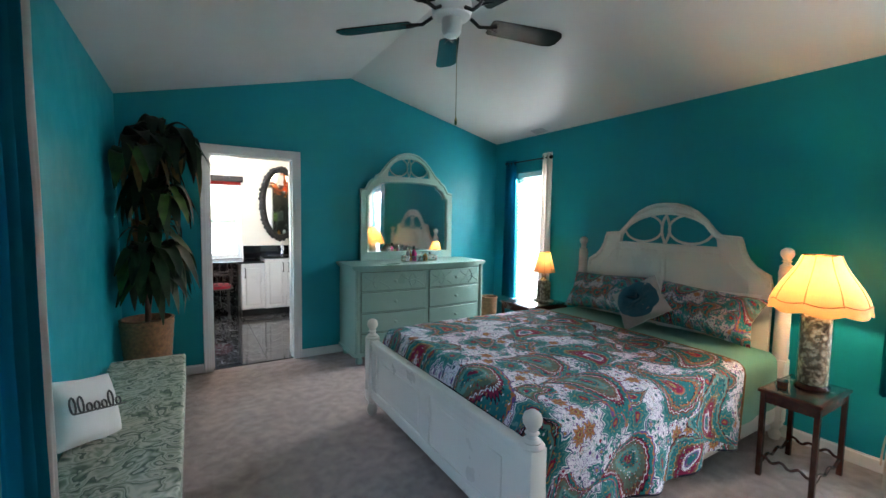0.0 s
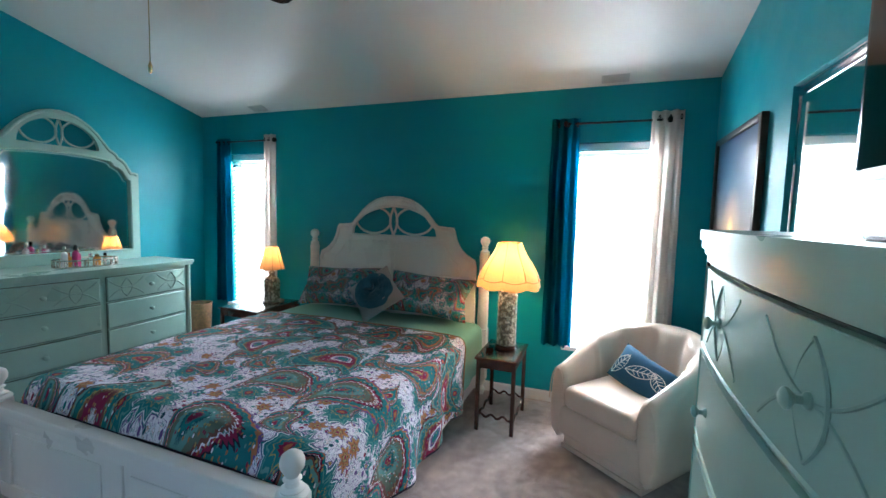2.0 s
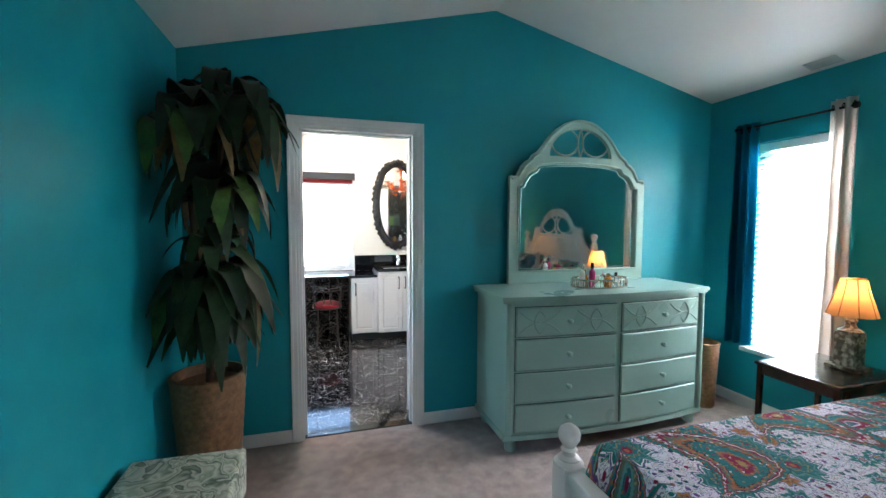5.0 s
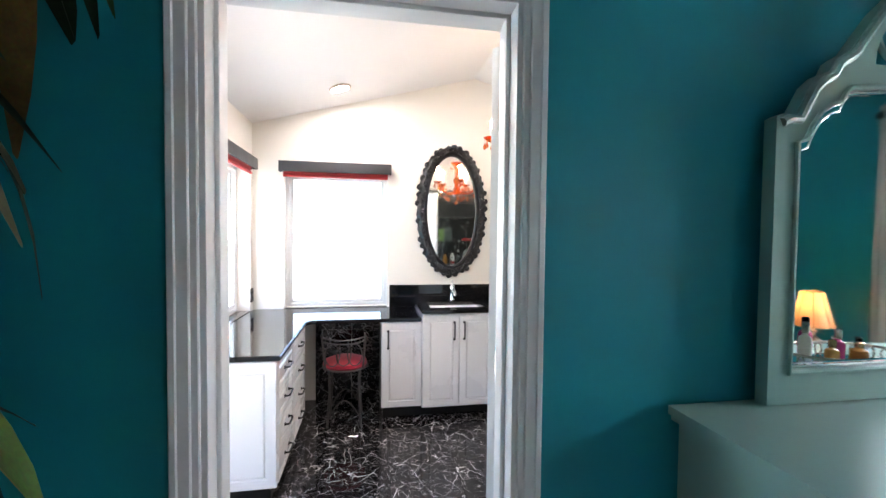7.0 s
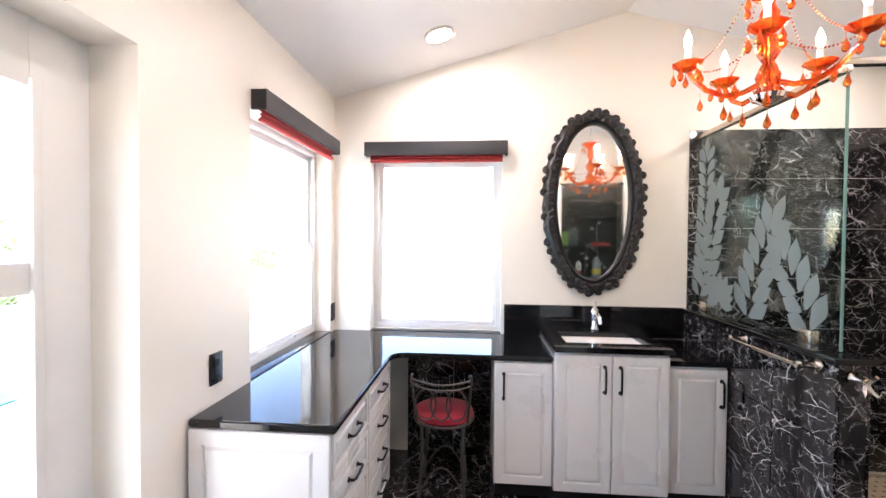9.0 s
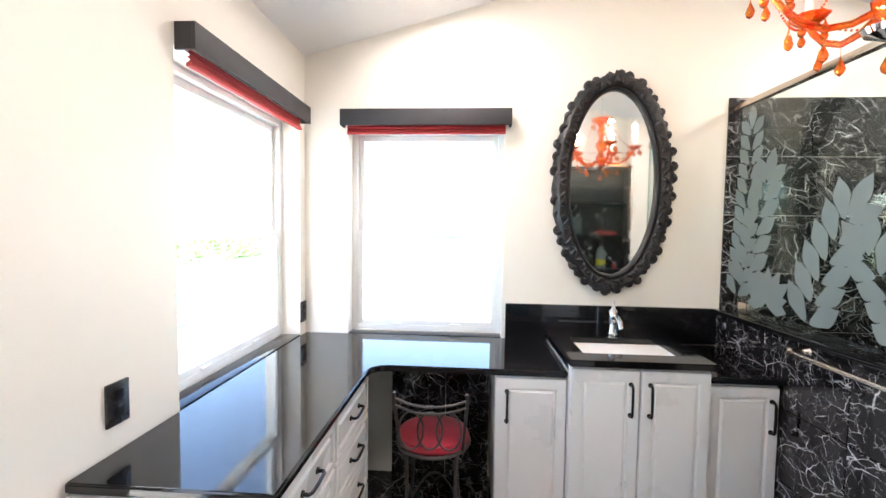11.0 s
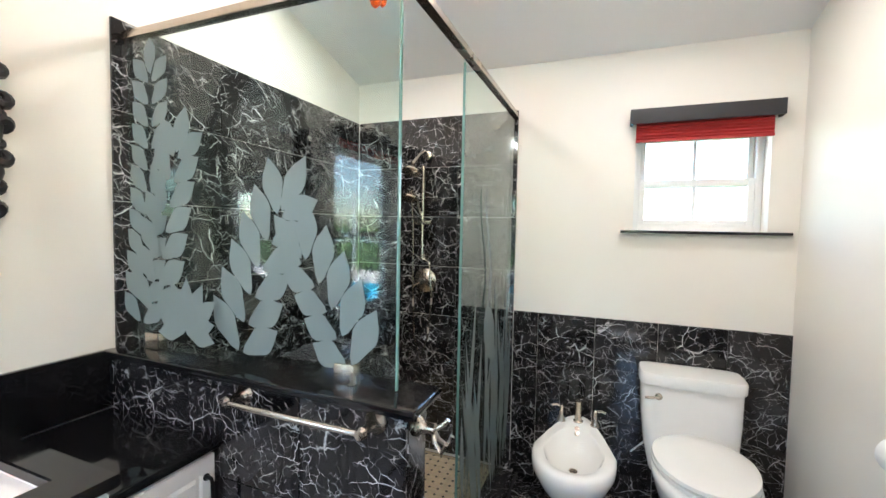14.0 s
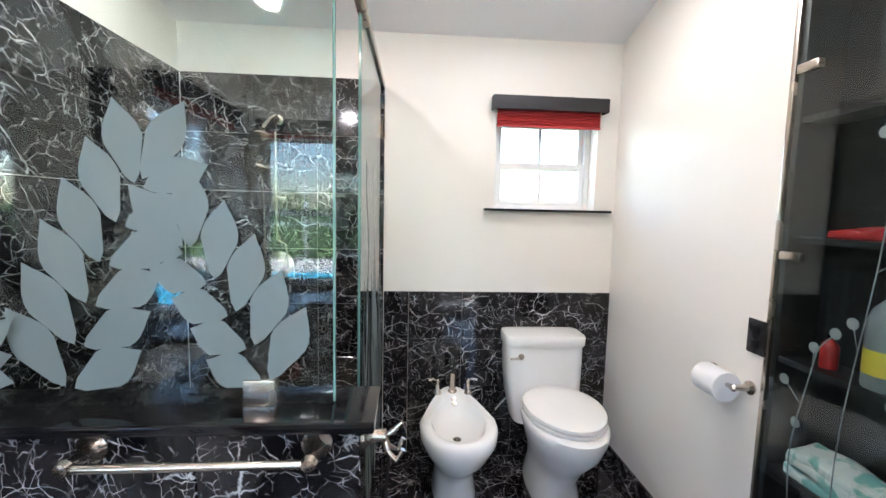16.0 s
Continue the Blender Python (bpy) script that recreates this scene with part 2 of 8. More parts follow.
def tube(bm, pts, r, seg=8, closed=False, flat=1.0):
    """A round bar along points; r may be one radius or one for each point."""
    pts = [Vector(p) for p in pts]
    rings, n = [], len(pts)
    ref = None
    for i, p in enumerate(pts):
        a = pts[i - 1] if (i > 0 or closed) else p
        b = pts[(i + 1) % n] if (i < n - 1 or closed) else p
        d = (b - a).normalized() if (b - a).length > 1e-9 else Vector((0, 0, 1))
        if ref is None:
            ref = Vector((0, 0, 1)) if abs(d.z) < 0.9 else Vector((1, 0, 0))
        u = (ref - d * ref.dot(d))
        u = u.normalized() if u.length > 1e-6 else d.orthogonal().normalized()
        w = d.cross(u)
        ref = u
        rad = r[i] if isinstance(r, (list, tuple)) else r
        rings.append([bm.verts.new(p + rad * (math.cos(t) * u + flat * math.sin(t) * w)) for t in (2 * math.pi * k / seg for k in range(seg))])
    pairs = list(zip(rings, rings[1:])) + ([(rings[-1], rings[0])] if closed else [])
    for a, b in pairs:
        for k in range(seg):
            bm.faces.new((a[k], a[(k + 1) % seg], b[(k + 1) % seg], b[k]))
    if not closed:
        bm.faces.new(rings[0][::-1])
        bm.faces.new(rings[-1])


def prism(bm, outline, d0, d1, plane="xz", holes=()):
    """A plate with the given outline, from depth d0 to d1; holes are further outlines."""
    def put(a, b, d):
        return {"xz": (a, d, b), "yz": (d, a, b), "xy": (a, b, d)}[plane]
    fronts = []
    for d in (d0, d1):
        es = []
        for loop in (outline, *holes):
            vs = [bm.verts.new(put(a, b, d)) for a, b in loop]
            es.append((vs, [bm.edges.new((vs[i], vs[(i + 1) % len(vs)])) for i in range(len(vs))]))
        bmesh.ops.triangle_fill(bm, use_beauty=True, edges=[e for _, ee in es for e in ee])
        fronts.append([vs for vs, _ in es])
    for a, b in zip(*fronts):
        for i in range(len(a)):
            j = (i + 1) % len(a)
            bm.faces.new((a[i], a[j], b[j], b[i]))
    bmesh.ops.recalc_face_normals(bm, faces=bm.faces)


def part(name, bm, material, parent=None, label="", smooth=True, angle=35, kind=""):
    """Links a bmesh as one mesh object, under a thing or a part."""
    bmesh.ops.recalc_face_normals(bm, faces=bm.faces)
    me = bpy.data.meshes.new(name)
    bm.to_mesh(me)
    bm.free()
    for mt in material if isinstance(material, (list, tuple)) else (material,):
        me.materials.append(mt)
    if smooth:
        me.polygons.foreach_set("use_smooth", [True] * len(me.polygons))
        me.set_sharp_from_angle(angle=radians(angle))
    ob = new(name, me)
    if parent is not None:
        ob.parent = parent
    return tagged(ob, label, kind=kind)


def thing(name, label, category, at=(0, 0, 0), turn=0.0, group="", kind=""):
    ob = new(name)
    ob.matrix_basis = pose(*at, 0, 0, turn)
    ob.empty_display_size = 0.1
    return tagged(ob, label, category, group, kind)


def B(*boxes, bevel=0.0, seg=2):
    bm = bmesh.new()
    for b in boxes:
        box(bm, *b, bevel=bevel, seg=seg)
    return bm


def structure(name, bm, material, label="", category=""):
    ob = part(name, bm, material, smooth=False)
    return tagged(ob, label, category, kind="structure")


def wall_mesh(axis, p0, p1, a0, a1, z0, top, holes=(), knees=()):
    """A wall of thickness p0 to p1 along a0 to a1, with openings (a, a, z, z) right through; top(a) is its upper edge."""
    cuts = sorted({a0, a1, *knees, *(h[0] for h in holes), *(h[1] for h in holes)})
    zs = sorted({z0, *(h[2] for h in holes), *(h[3] for h in holes)}) + [None]
    bm = bmesh.new()

    def v(a, z, p):
        z = top(a) if z is None else z
        return bm.verts.new((a, p, z) if axis == "y" else (p, a, z))

    def solid(i, k):
        if not (0 <= i < len(cuts) - 1 and 0 <= k < len(zs) - 1):
            return False
        am = (cuts[i] + cuts[i + 1]) / 2
        zl, zh = zs[k], zs[k + 1]
        for h in holes:
            if h[0] < am < h[1] and zh is not None and h[2] <= zl + 1e-6 and zh <= h[3] + 1e-6:
                return False
        return True

    for i in range(len(cuts) - 1):
        for k in range(len(zs) - 1):
            if not solid(i, k):
                continue
            a, b, lo, hi = cuts[i], cuts[i + 1], zs[k], zs[k + 1]
            for p in (p0, p1):
                bm.faces.new((v(a, lo, p), v(b, lo, p), v(b, hi, p), v(a, hi, p)))
            for s, c in ((-1, a), (1, b)):
                if not solid(i + s, k):
                    bm.faces.new((v(c, lo, p0), v(c, lo, p1), v(c, hi, p1), v(c, hi, p0)))
            for s, c in ((-1, lo), (1, hi)):
                if not solid(i, k + s):
                    bm.faces.new((v(a, c, p0), v(b, c, p0), v(b, c, p1), v(a, c, p1)))
    bmesh.ops.remove_doubles(bm, verts=bm.verts, dist=1e-5)
    return bm


# ---- the plan (metres) ----
BX0, BX1, BY0, BY1 = 0.40, 4.35, 0.89, 5.64        # bedroom
AX0, AX1, AY0, AY1 = 0.45, 4.21, 5.78, 8.31        # bathroom
TY = 5.93                                          # wall behind the paper holder
RIDGE, RZ, EAVE = 2.385, 2.91, 2.43
ARX, ARZ, AEV = 2.34, 2.85, 2.355
DX0, DX1, DH = 1.05, 1.80, 2.03                    # door between the rooms


def bed_top(x):
    return RZ - (RZ - EAVE) * abs(x - RIDGE) / (BX1 - RIDGE) + 0.02


def bath_top(x):
    return ARZ - (ARZ - AEV) * abs(x - ARX) / (AX1 - ARX) + 0.02


def flat(z):
    return lambda a: z


W1 = (4.72, 5.25, 0.47, 2.03)     # bedroom windows, east
W2 = (1.24, 1.80, 0.47, 2.03)
WW = (1.45, 2.75, 0.75, 2.03)     # bedroom window, west
CL = (1.30, 3.16, 0.0, 2.02)      # mirrored closet, south
AWN = (0.70, 1.57, 0.80, 1.97)    # bathroom windows
AWW = (7.28, 8.24, 0.80, 1.97)
AWE = (6.05, 6.63, 1.435, 1.97)
AD = (5.90, 6.70, 0.0, 1.955)     # door to the pool

structure("wall_north", wall_mesh("y", BY1, 5.70, BX0 - 0.2, BX1 + 0.2, 0, bed_top, [(DX0, DX1, 0.0, DH)], [RIDGE]), TEAL, "teal painted bedroom wall with a doorway", "wall")
structure("wall_east", wall_mesh("x", BX1, BX1 + 0.16, BY0 - 0.1, BY1, 0, flat(EAVE + 0.02), [W1, W2]), TEAL, "teal painted bedroom wall behind the bed", "wall")
structure("wall_west", wall_mesh("x", BX0 - 0.16, BX0, BY0 - 0.1, BY1, 0, flat(EAVE + 0.02), [WW]), TEAL, "teal painted bedroom wall beside the bench", "wall")
structure("wall_south", wall_mesh("y", BY0 - 0.12, BY0, BX0 - 0.2, BX1 + 0.2, 0, bed_top, [CL], [RIDGE]), TEAL, "teal painted bedroom wall with a closet recess", "wall")
structure("wall_bath_south", wall_mesh("y", 5.70, AY0, AX0 - 0.2, AX1 + 0.2, 0, bath_top, [(DX0, DX1, 0.0, DH)], [ARX]), CREAM, "cream painted bathroom wall with a doorway", "wall")
structure("wall_bath_north", wall_mesh("y", AY1, AY1 + 0.2, AX0 - 0.2, AX1 + 0.2, 0, bath_top, [AWN], [ARX]), CREAM, "cream painted bathroom wall behind the vanity", "wall")
structure("wall_bath_west", wall_mesh("x", AX0 - 0.2, AX0, AY0, AY1, 0, flat(AEV + 0.02), [AWW, AD]), CREAM, "cream painted bathroom wall with window and pool door", "wall")
structure("wall_bath_east", wall_mesh("x", AX1, AX1 + 0.2, AY0, AY1, 0, flat(AEV + 0.02), [AWE]), CREAM, "cream painted bathroom wall behind the toilet", "wall")
structure("wall_bath_closet", wall_mesh("y", AY0, TY, 3.115, AX1, 0, bath_top), CREAM, "cream painted bathroom wall with paper holder", "wall")


def ceiling(name, x0, x1, y0, y1, rx, rz, ez, label):
    bm = bmesh.new()
    sl = (rz - ez) / (x1 - rx)
    zl = rz - sl * (rx - x0)
    lo = [(x0 - 0.2, zl - 0.2 * sl), (rx, rz), (x1 + 0.2, ez - 0.2 * sl), (x1 + 0.2, ez - 0.2 * sl + 0.1), (rx, rz + 0.1), (x0 - 0.2, zl - 0.2 * sl + 0.1)]
    a = [bm.verts.new((x, y0, z)) for x, z in lo]
    b = [bm.verts.new((x, y1, z)) for x, z in lo]
    for i in range(6):
        j = (i + 1) % 6
        bm.faces.new((a[i], a[j], b[j], b[i]))
    for r in (a, b):
        bm.faces.new((r[0], r[1], r[4], r[5]))
        bm.faces.new((r[1], r[2], r[3], r[4]))
    return structure(name, bm, CEIL if "bath" in name else CEIL_BED_DIM, label, "ceiling")


ceiling("ceiling", BX0, BX1, BY0 - 0.12, 5.70, RIDGE, RZ, EAVE, "white painted vaulted bedroom ceiling, dimness put into its colour")
ceiling("ceiling_bath", AX0, AX1, 5.703, AY1 + 0.2, ARX, ARZ, AEV, "white painted vaulted bathroom ceiling")

bm = bmesh.new()
bmesh.ops.create_grid(bm, x_segments=40, y_segments=48, size=0.5)
bmesh.ops.scale(bm, vec=(BX1 - BX0 + 0.3, 5.70 - BY0 + 0.9, 1), verts=bm.verts)
bmesh.ops.translate(bm, vec=((BX0 + BX1) / 2, (5.70 + BY0 - 0.9) / 2, 0), verts=bm.verts)
structure("floor", bm, CARPET, "beige-grey cut pile carpet, trodden", "carpet")
structure("floor_bath", B((AX0 - 0.05, AX1 + 0.05, 5.70, AY1 + 0.05, -0.05, -0.008)), GROUT, "dark grout bed under black marble tiles", "floor")


def casing(name, x0, x1, top, y, out, label):
    """Moulded door casing round an opening, on the wall face y; out is +1 or -1."""
    bm = bmesh.new()
    for w, t in ((0.062, 0.012), (0.045, 0.018), (0.018, 0.022)):
        o = 0.062
        for a, b, c, d in ((x0 - o, x0 - o + w, 0, top + o - (o - w) * 0), (x1 + o - w, x1 + o, 0, top + o), (x0 - o + w, x1 + o - w, top + o - w, top + o)):
            box(bm, a, b, min(y, y + out * t), max(y, y + out * t), c, d, 0.003, 1)
    return structure(name, bm, TRIM, label, "door casing")


casing("trim_door_bedroom", DX0, DX1, DH, BY1, -1, "white moulded door casing on the teal wall")
casing("trim_door_bath", DX0, DX1, DH, AY0, 1, "white moulded door casing on the cream wall")
# jamb lining with its stop
bm = bmesh.new()
for a, b in ((DX0 - 0.002, DX0 + 0.014), (DX1 - 0.014, DX1 + 0.002)):
    box(bm, a, b, BY1 - 0.004, AY0 + 0.004, 0, DH, 0.001, 1)
box(bm, DX0 + 0.014, DX1 - 0.014, BY1 - 0.004, AY0 + 0.004, DH - 0.014, DH + 0.002, 0.001, 1)
for a, b in ((DX0 + 0.014, DX0 + 0.026), (DX1 - 0.026, DX1 - 0.014)):
    box(bm, a, b, 5.69, 5.735, 0, DH - 0.014, 0.002, 1)
box(bm, DX0 + 0.026, DX1 - 0.026, 5.69, 5.735, DH - 0.026, DH - 0.014, 0.002, 1)
structure("trim_door_jamb", bm, TRIM, "white painted door jamb with stop", "door jamb")
bm = B((DX0 + 0.014, DX1 - 0.014, 5.66, 5.74, -0.01, 0.008), bevel=0.004)
structure("trim_threshold", bm, GRANITE, "dark stone threshold strip in the doorway", "threshold")


def baseboard(runs):
    bm = bmesh.new()
    for x0, x1, y0, y1 in runs:
        box(bm, x0, x1, y0, y1, 0, 0.075, 0.003, 1)
        box(bm, x0 + (0.004 if x1 - x0 < 0.03 else 0), x1 - (0.004 if x1 - x0 < 0.03 else 0), y0 + (0.004 if y1 - y0 < 0.03 else 0), y1 - (0.004 if y1 - y0 < 0.03 else 0), 0.074, 0.085, 0.002, 1)
    return bm


structure("baseboard", baseboard([(BX0, DX0 - 0.064, BY1 - 0.013, BY1), (DX1 + 0.064, BX1, BY1 - 0.013, BY1), (BX1 - 0.013, BX1, BY0, BY1 - 0.014),
                                  (BX0, BX0 + 0.013, BY0, BY1 - 0.014), (3.17, BX1 - 0.014, BY0, BY0 + 0.013)]), TRIM, "white baseboard along the teal walls", "baseboard")
# ---- outside: patio, pool, hedge and the bright yard ----
CONCRETE = plain("patio_concrete", (0.52, 0.49, 0.45), 0.85, vary=0.12, scale=2, grain=40, relief=0.2)
LAWN = plain("lawn_grass", (0.06, 0.12, 0.03), 0.95, vary=0.4, scale=1.5, grain=30, relief=0.5, depth=0.03)
bm = bmesh.new()
bmesh.ops.create_grid(bm, x_segments=2, y_segments=2, size=400)
bmesh.ops.translate(bm, vec=(0, 0, -0.22), verts=bm.verts)
structure("ground", bm, LAWN, "green lawn round the house", "ground")
structure("pavement", B((-9.0, 12, 8.52, 60, -0.21, -0.105), (-9.0, 0.24, -4, 8.52, -0.21, -0.10)), CONCRETE, "pale concrete pool deck", "pavement")
bm = bmesh.new()
bmesh.ops.create_grid(bm, x_segments=60, y_segments=60, size=0.5)
bmesh.ops.scale(bm, vec=(3.2, 18, 1), verts=bm.verts)
for v in bm.verts:
    v.co.z = 0.012 * noise.noise(Vector((v.co.x * 2.2, v.co.y * 2.2, 0)))
bmesh.ops.translate(bm, vec=(-4.4, 13.1, -0.085), verts=bm.verts)
structure("water", bm, plain("pool_water", (0.02, 0.40, 0.62), 0.25, vary=0.15, scale=1.5, relief=0.0, **{"Specular IOR Level": 0.08}), "bright blue pool water", "water")


def hedge(x0, x1, y0, y1, h, seed, label):
    rnd = random.Random(seed)
    ob = tagged(new("hedge"), label, "hedge", kind="stuff")
    bm = bmesh.new()
    count = int((x1 - x0 + y1 - y0) * 260)
    for _ in range(count):
        x, y = rnd.uniform(x0, x1), rnd.uniform(y0, y1)
        top = h * (0.75 + 0.35 * noise.noise(Vector((x * 0.7, y * 0.7, seed))) + 0.1)
        z = rnd.uniform(0, top)
        s = rnd.uniform(0.05, 0.13)
        d = Vector((rnd.uniform(-1, 1), rnd.uniform(-1, 1), rnd.uniform(-0.4, 1))).normalized()
        u = d.orthogonal().normalized()
        w = d.cross(u)
        c = Vector((x, y, z - 0.2))
        vs = [bm.verts.new(c + p) for p in (-u * s, w * s * 0.45, u * s, -w * s * 0.45)]
        bm.faces.new(vs)
    me = bpy.data.meshes.new("leaves")
    bm.to_mesh(me)
    bm.free()
    me.materials.append(plain("hedge_leaf_%d" % seed, (0.14, 0.20, 0.07), 0.6, vary=0.5, scale=1.2))
    lv = new("leaves", me)
    lv.parent = ob


hedge(-11.0, -9.6, -2, 28, 2.4, 3, "dense green garden hedge beyond the pool")
hedge(9.0, 10.2, -4, 3.4, 2.6, 6, "sunlit yellow-green garden hedge to the east")


def pool_cage():
    c = thing("pool_enclosure", "white aluminium posts and beams round the pool deck", "enclosure")
    for y in (3.0, 5.4, 7.8, 10.2, 12.6, 15.0, 17.4, 19.8, 22.2):
        part("enclosure_post", B((-8.7, -8.62, y - 0.04, y + 0.04, -0.10, 2.6), bevel=0.005), TRIM, c)
    for z in (0.9, 2.6):
        part("enclosure_beam", B((-8.70, -8.62, 2.9, 22.3, z, z + 0.08), bevel=0.005), TRIM, c)


pool_cage()
# ---- fabrics and painted surfaces of the bedroom ----
def swirl_cloth(name, unit=1.0, ground=(0.82, 0.77, 0.83), coords="UV"):
    """Printed cotton: comma-shaped paisleys, ragged blooms, flowers and scribbles on a pale ground; unit scales the print."""
    m, nt, ns, ls, b = nodes_of(name)
    co = ns.new("ShaderNodeTexCoord").outputs[coords]

    def mt(op, x, y=0.0):
        return math_node(ns, ls, op, x, y)

    def local(scale, seed, wobble=0.25, loose=0.8):
        """Place within the nearest motif, turned at random, and two random values of that motif."""
        mp = ns.new("ShaderNodeMapping")
        mp.inputs["Location"].default_value = (seed * 3.7, seed * 1.9, 0)
        mp.inputs["Scale"].default_value = (scale / unit,) * 3
        ls.new(co, mp.inputs[0])
        wob = tex(ns, ls, "Noise", 2.2, 3, vec=mp.outputs[0])
        mx = ns.new("ShaderNodeVectorMath")
        mx.operation = "MULTIPLY_ADD"
        ls.new(wob.outputs[1], mx.inputs[0])
        mx.inputs[1].default_value = (wobble, wobble, 0)
        ls.new(mp.outputs[0], mx.inputs[2])
        v = tex(ns, ls, "Voronoi", 1.0, vec=mx.outputs[0])
        v.voronoi_dimensions = "2D"
        v.inputs["Randomness"].default_value = loose
        off = ns.new("ShaderNodeVectorMath")
        off.operation = "SUBTRACT"
        ls.new(mx.outputs[0], off.inputs[0])
        ls.new(v.outputs["Position"], off.inputs[1])
        cs = ns.new("ShaderNodeSeparateColor")
        ls.new(v.outputs["Color"], cs.inputs[0])
        rot = ns.new("ShaderNodeVectorRotate")
        rot.rotation_type = "Z_AXIS"
        ls.new(off.outputs[0], rot.inputs["Vector"])
        ls.new(mt("MULTIPLY", cs.outputs[0], 6.28), rot.inputs["Angle"])
        sp = ns.new("ShaderNodeSeparateXYZ")
        ls.new(rot.outputs[0], sp.inputs[0])
        return sp.outputs[0], sp.outputs[1], cs.outputs[1], cs.outputs[2]

    def radius(x, y):
        return mt("SQRT", mt("ADD", mt("MULTIPLY", x, x), mt("MULTIPLY", y, y)))

    def bands(d, stops):
        return ramp(ns, ls, d, stops, "CONSTANT").outputs[0]

    T, L, D, O, R, P, G, K, Y, N = ((0.020, 0.185, 0.195), (0.13, 0.31, 0.29), (0.014, 0.075, 0.11), (0.46, 0.16, 0.07), (0.25, 0.018, 0.065), (0.16, 0.085, 0.26),
                                    (0.13, 0.17, 0.13), (0.022, 0.02, 0.035), (0.44, 0.31, 0.12), (0.19, 0.075, 0.06))
    W = ground
    # ground with violet scribbles and dotted rows
    sc = tex(ns, ls, "Noise", 30 / unit, 3, vec=co)
    col = bands(sc.outputs[0], [(0.0, W), (0.43, W), (0.445, P), (0.475, W), (0.55, W), (0.565, T), (0.59, W), (0.64, O), (0.66, W)])
    x, y, k, j = local(26, 11, 0.1, 0.35)
    dot = mt("MULTIPLY", mt("LESS_THAN", radius(x, y), 0.26), mt("GREATER_THAN", k, 0.55))
    col = mixc(ns, ls, dot, col, bands(j, [(0.0, D), (0.3, P), (0.55, R), (0.8, T)]))
    # small flowers
    x, y, k, j = local(9.0, 1)
    r, an = radius(x, y), mt("ARCTAN2", y, x)
    pet = mt("MULTIPLY", r, mt("ADD", 1.0, mt("MULTIPLY", mt("COSINE", mt("MULTIPLY", an, 7.0)), 0.26)))
    f1 = bands(pet, [(0.0, R), (0.07, Y), (0.14, K), (0.17, O), (0.29, Y), (0.34, P), (0.40, W)])
    f2 = bands(pet, [(0.0, Y), (0.08, P), (0.15, W), (0.18, T), (0.30, D), (0.33, L), (0.42, W)])
    fl = mixc(ns, ls, mt("GREATER_THAN", j, 0.5), f1, f2)
    col = mixc(ns, ls, mt("MULTIPLY", mt("LESS_THAN", pet, 0.42), mt("GREATER_THAN", k, 0.5)), col, fl)
    # ragged teal blooms
    x, y, k, j = local(3.6, 4, 0.35)
    r, an = radius(x, y), mt("ARCTAN2", y, x)
    zz = mt("MULTIPLY", r, mt("ADD", 0.9, mt("MULTIPLY", mt("PINGPONG", mt("MULTIPLY", an, 3.2), 1.0), 0.38)))
    bl = bands(zz, [(0.0, O), (0.05, R), (0.10, T), (0.17, Y), (0.19, T), (0.28, L), (0.31, T), (0.37, W), (0.395, T), (0.42, P), (0.445, W)])
    col = mixc(ns, ls, mt("MULTIPLY", mt("LESS_THAN", zz, 0.46), mt("GREATER_THAN", k, 0.25)), col, bl)
    spots = tex(ns, ls, "Voronoi", 62 / unit, vec=co)
    spots.voronoi_dimensions = "2D"
    speck = mt("LESS_THAN", spots.outputs["Distance"], 0.30)
    scs = ns.new("ShaderNodeSeparateColor")
    ls.new(spots.outputs["Color"], scs.inputs[0])
    speckc = bands(scs.outputs[0], [(0.0, Y), (0.25, O), (0.45, L), (0.7, R), (0.85, W)])
    # comma-shaped paisleys, smaller ones below larger ones
    for scale, seed, gate in ((3.3, 5, 0.35), (1.75, 9, 0.10)):
        x, y, k, j = local(scale, seed, 0.16, 0.7)
        side = mt("SUBTRACT", mt("MULTIPLY", mt("GREATER_THAN", k, 0.5), 2.0), 1.0)
        y2 = mt("ADD", mt("MULTIPLY", y, side), mt("MULTIPLY", mt("MULTIPLY", x, x), -2.0))
        y2 = mt("ADD", y2, 0.10)
        wide = mt("MAXIMUM", mt("SUBTRACT", 0.52, mt("MULTIPLY", x, 1.0)), 0.07)
        yy = mt("MULTIPLY", mt("DIVIDE", y2, wide), 0.95)
        xx = mt("MULTIPLY", x, 1.05)
        d = radius(xx, yy)
        an = mt("ARCTAN2", yy, xx)
        d = mt("ADD", d, mt("MULTIPLY", mt("SINE", mt("MULTIPLY", an, 34.0)), 0.012))
        p1 = bands(d, [(0.0, Y), (0.05, R), (0.13, O), (0.155, T), (0.30, K), (0.315, O), (0.345, G), (0.39, R), (0.42, W), (0.435, N), (0.475, T), (0.54, K), (0.555, W)])
        p2 = bands(d, [(0.0, R), (0.07, T), (0.12, D), (0.14, L), (0.22, G), (0.31, N), (0.35, W), (0.365, R), (0.405, K), (0.42, T), (0.50, O), (0.525, P), (0.555, W)])
        p3 = bands(d, [(0.0, T), (0.08, P), (0.12, W), (0.15, R), (0.25, N), (0.30, Y), (0.32, T), (0.42, D), (0.44, L), (0.50, N), (0.53, K), (0.555, W)])
        p = mixc(ns, ls, mt("GREATER_THAN", j, 0.36), p1, p2)
        p = mixc(ns, ls, mt("GREATER_THAN", j, 0.70), p, p3)
        p = mixc(ns, ls, mt("MULTIPLY", speck, mt("GREATER_THAN", scs.outputs[1], 0.6)), p, speckc)
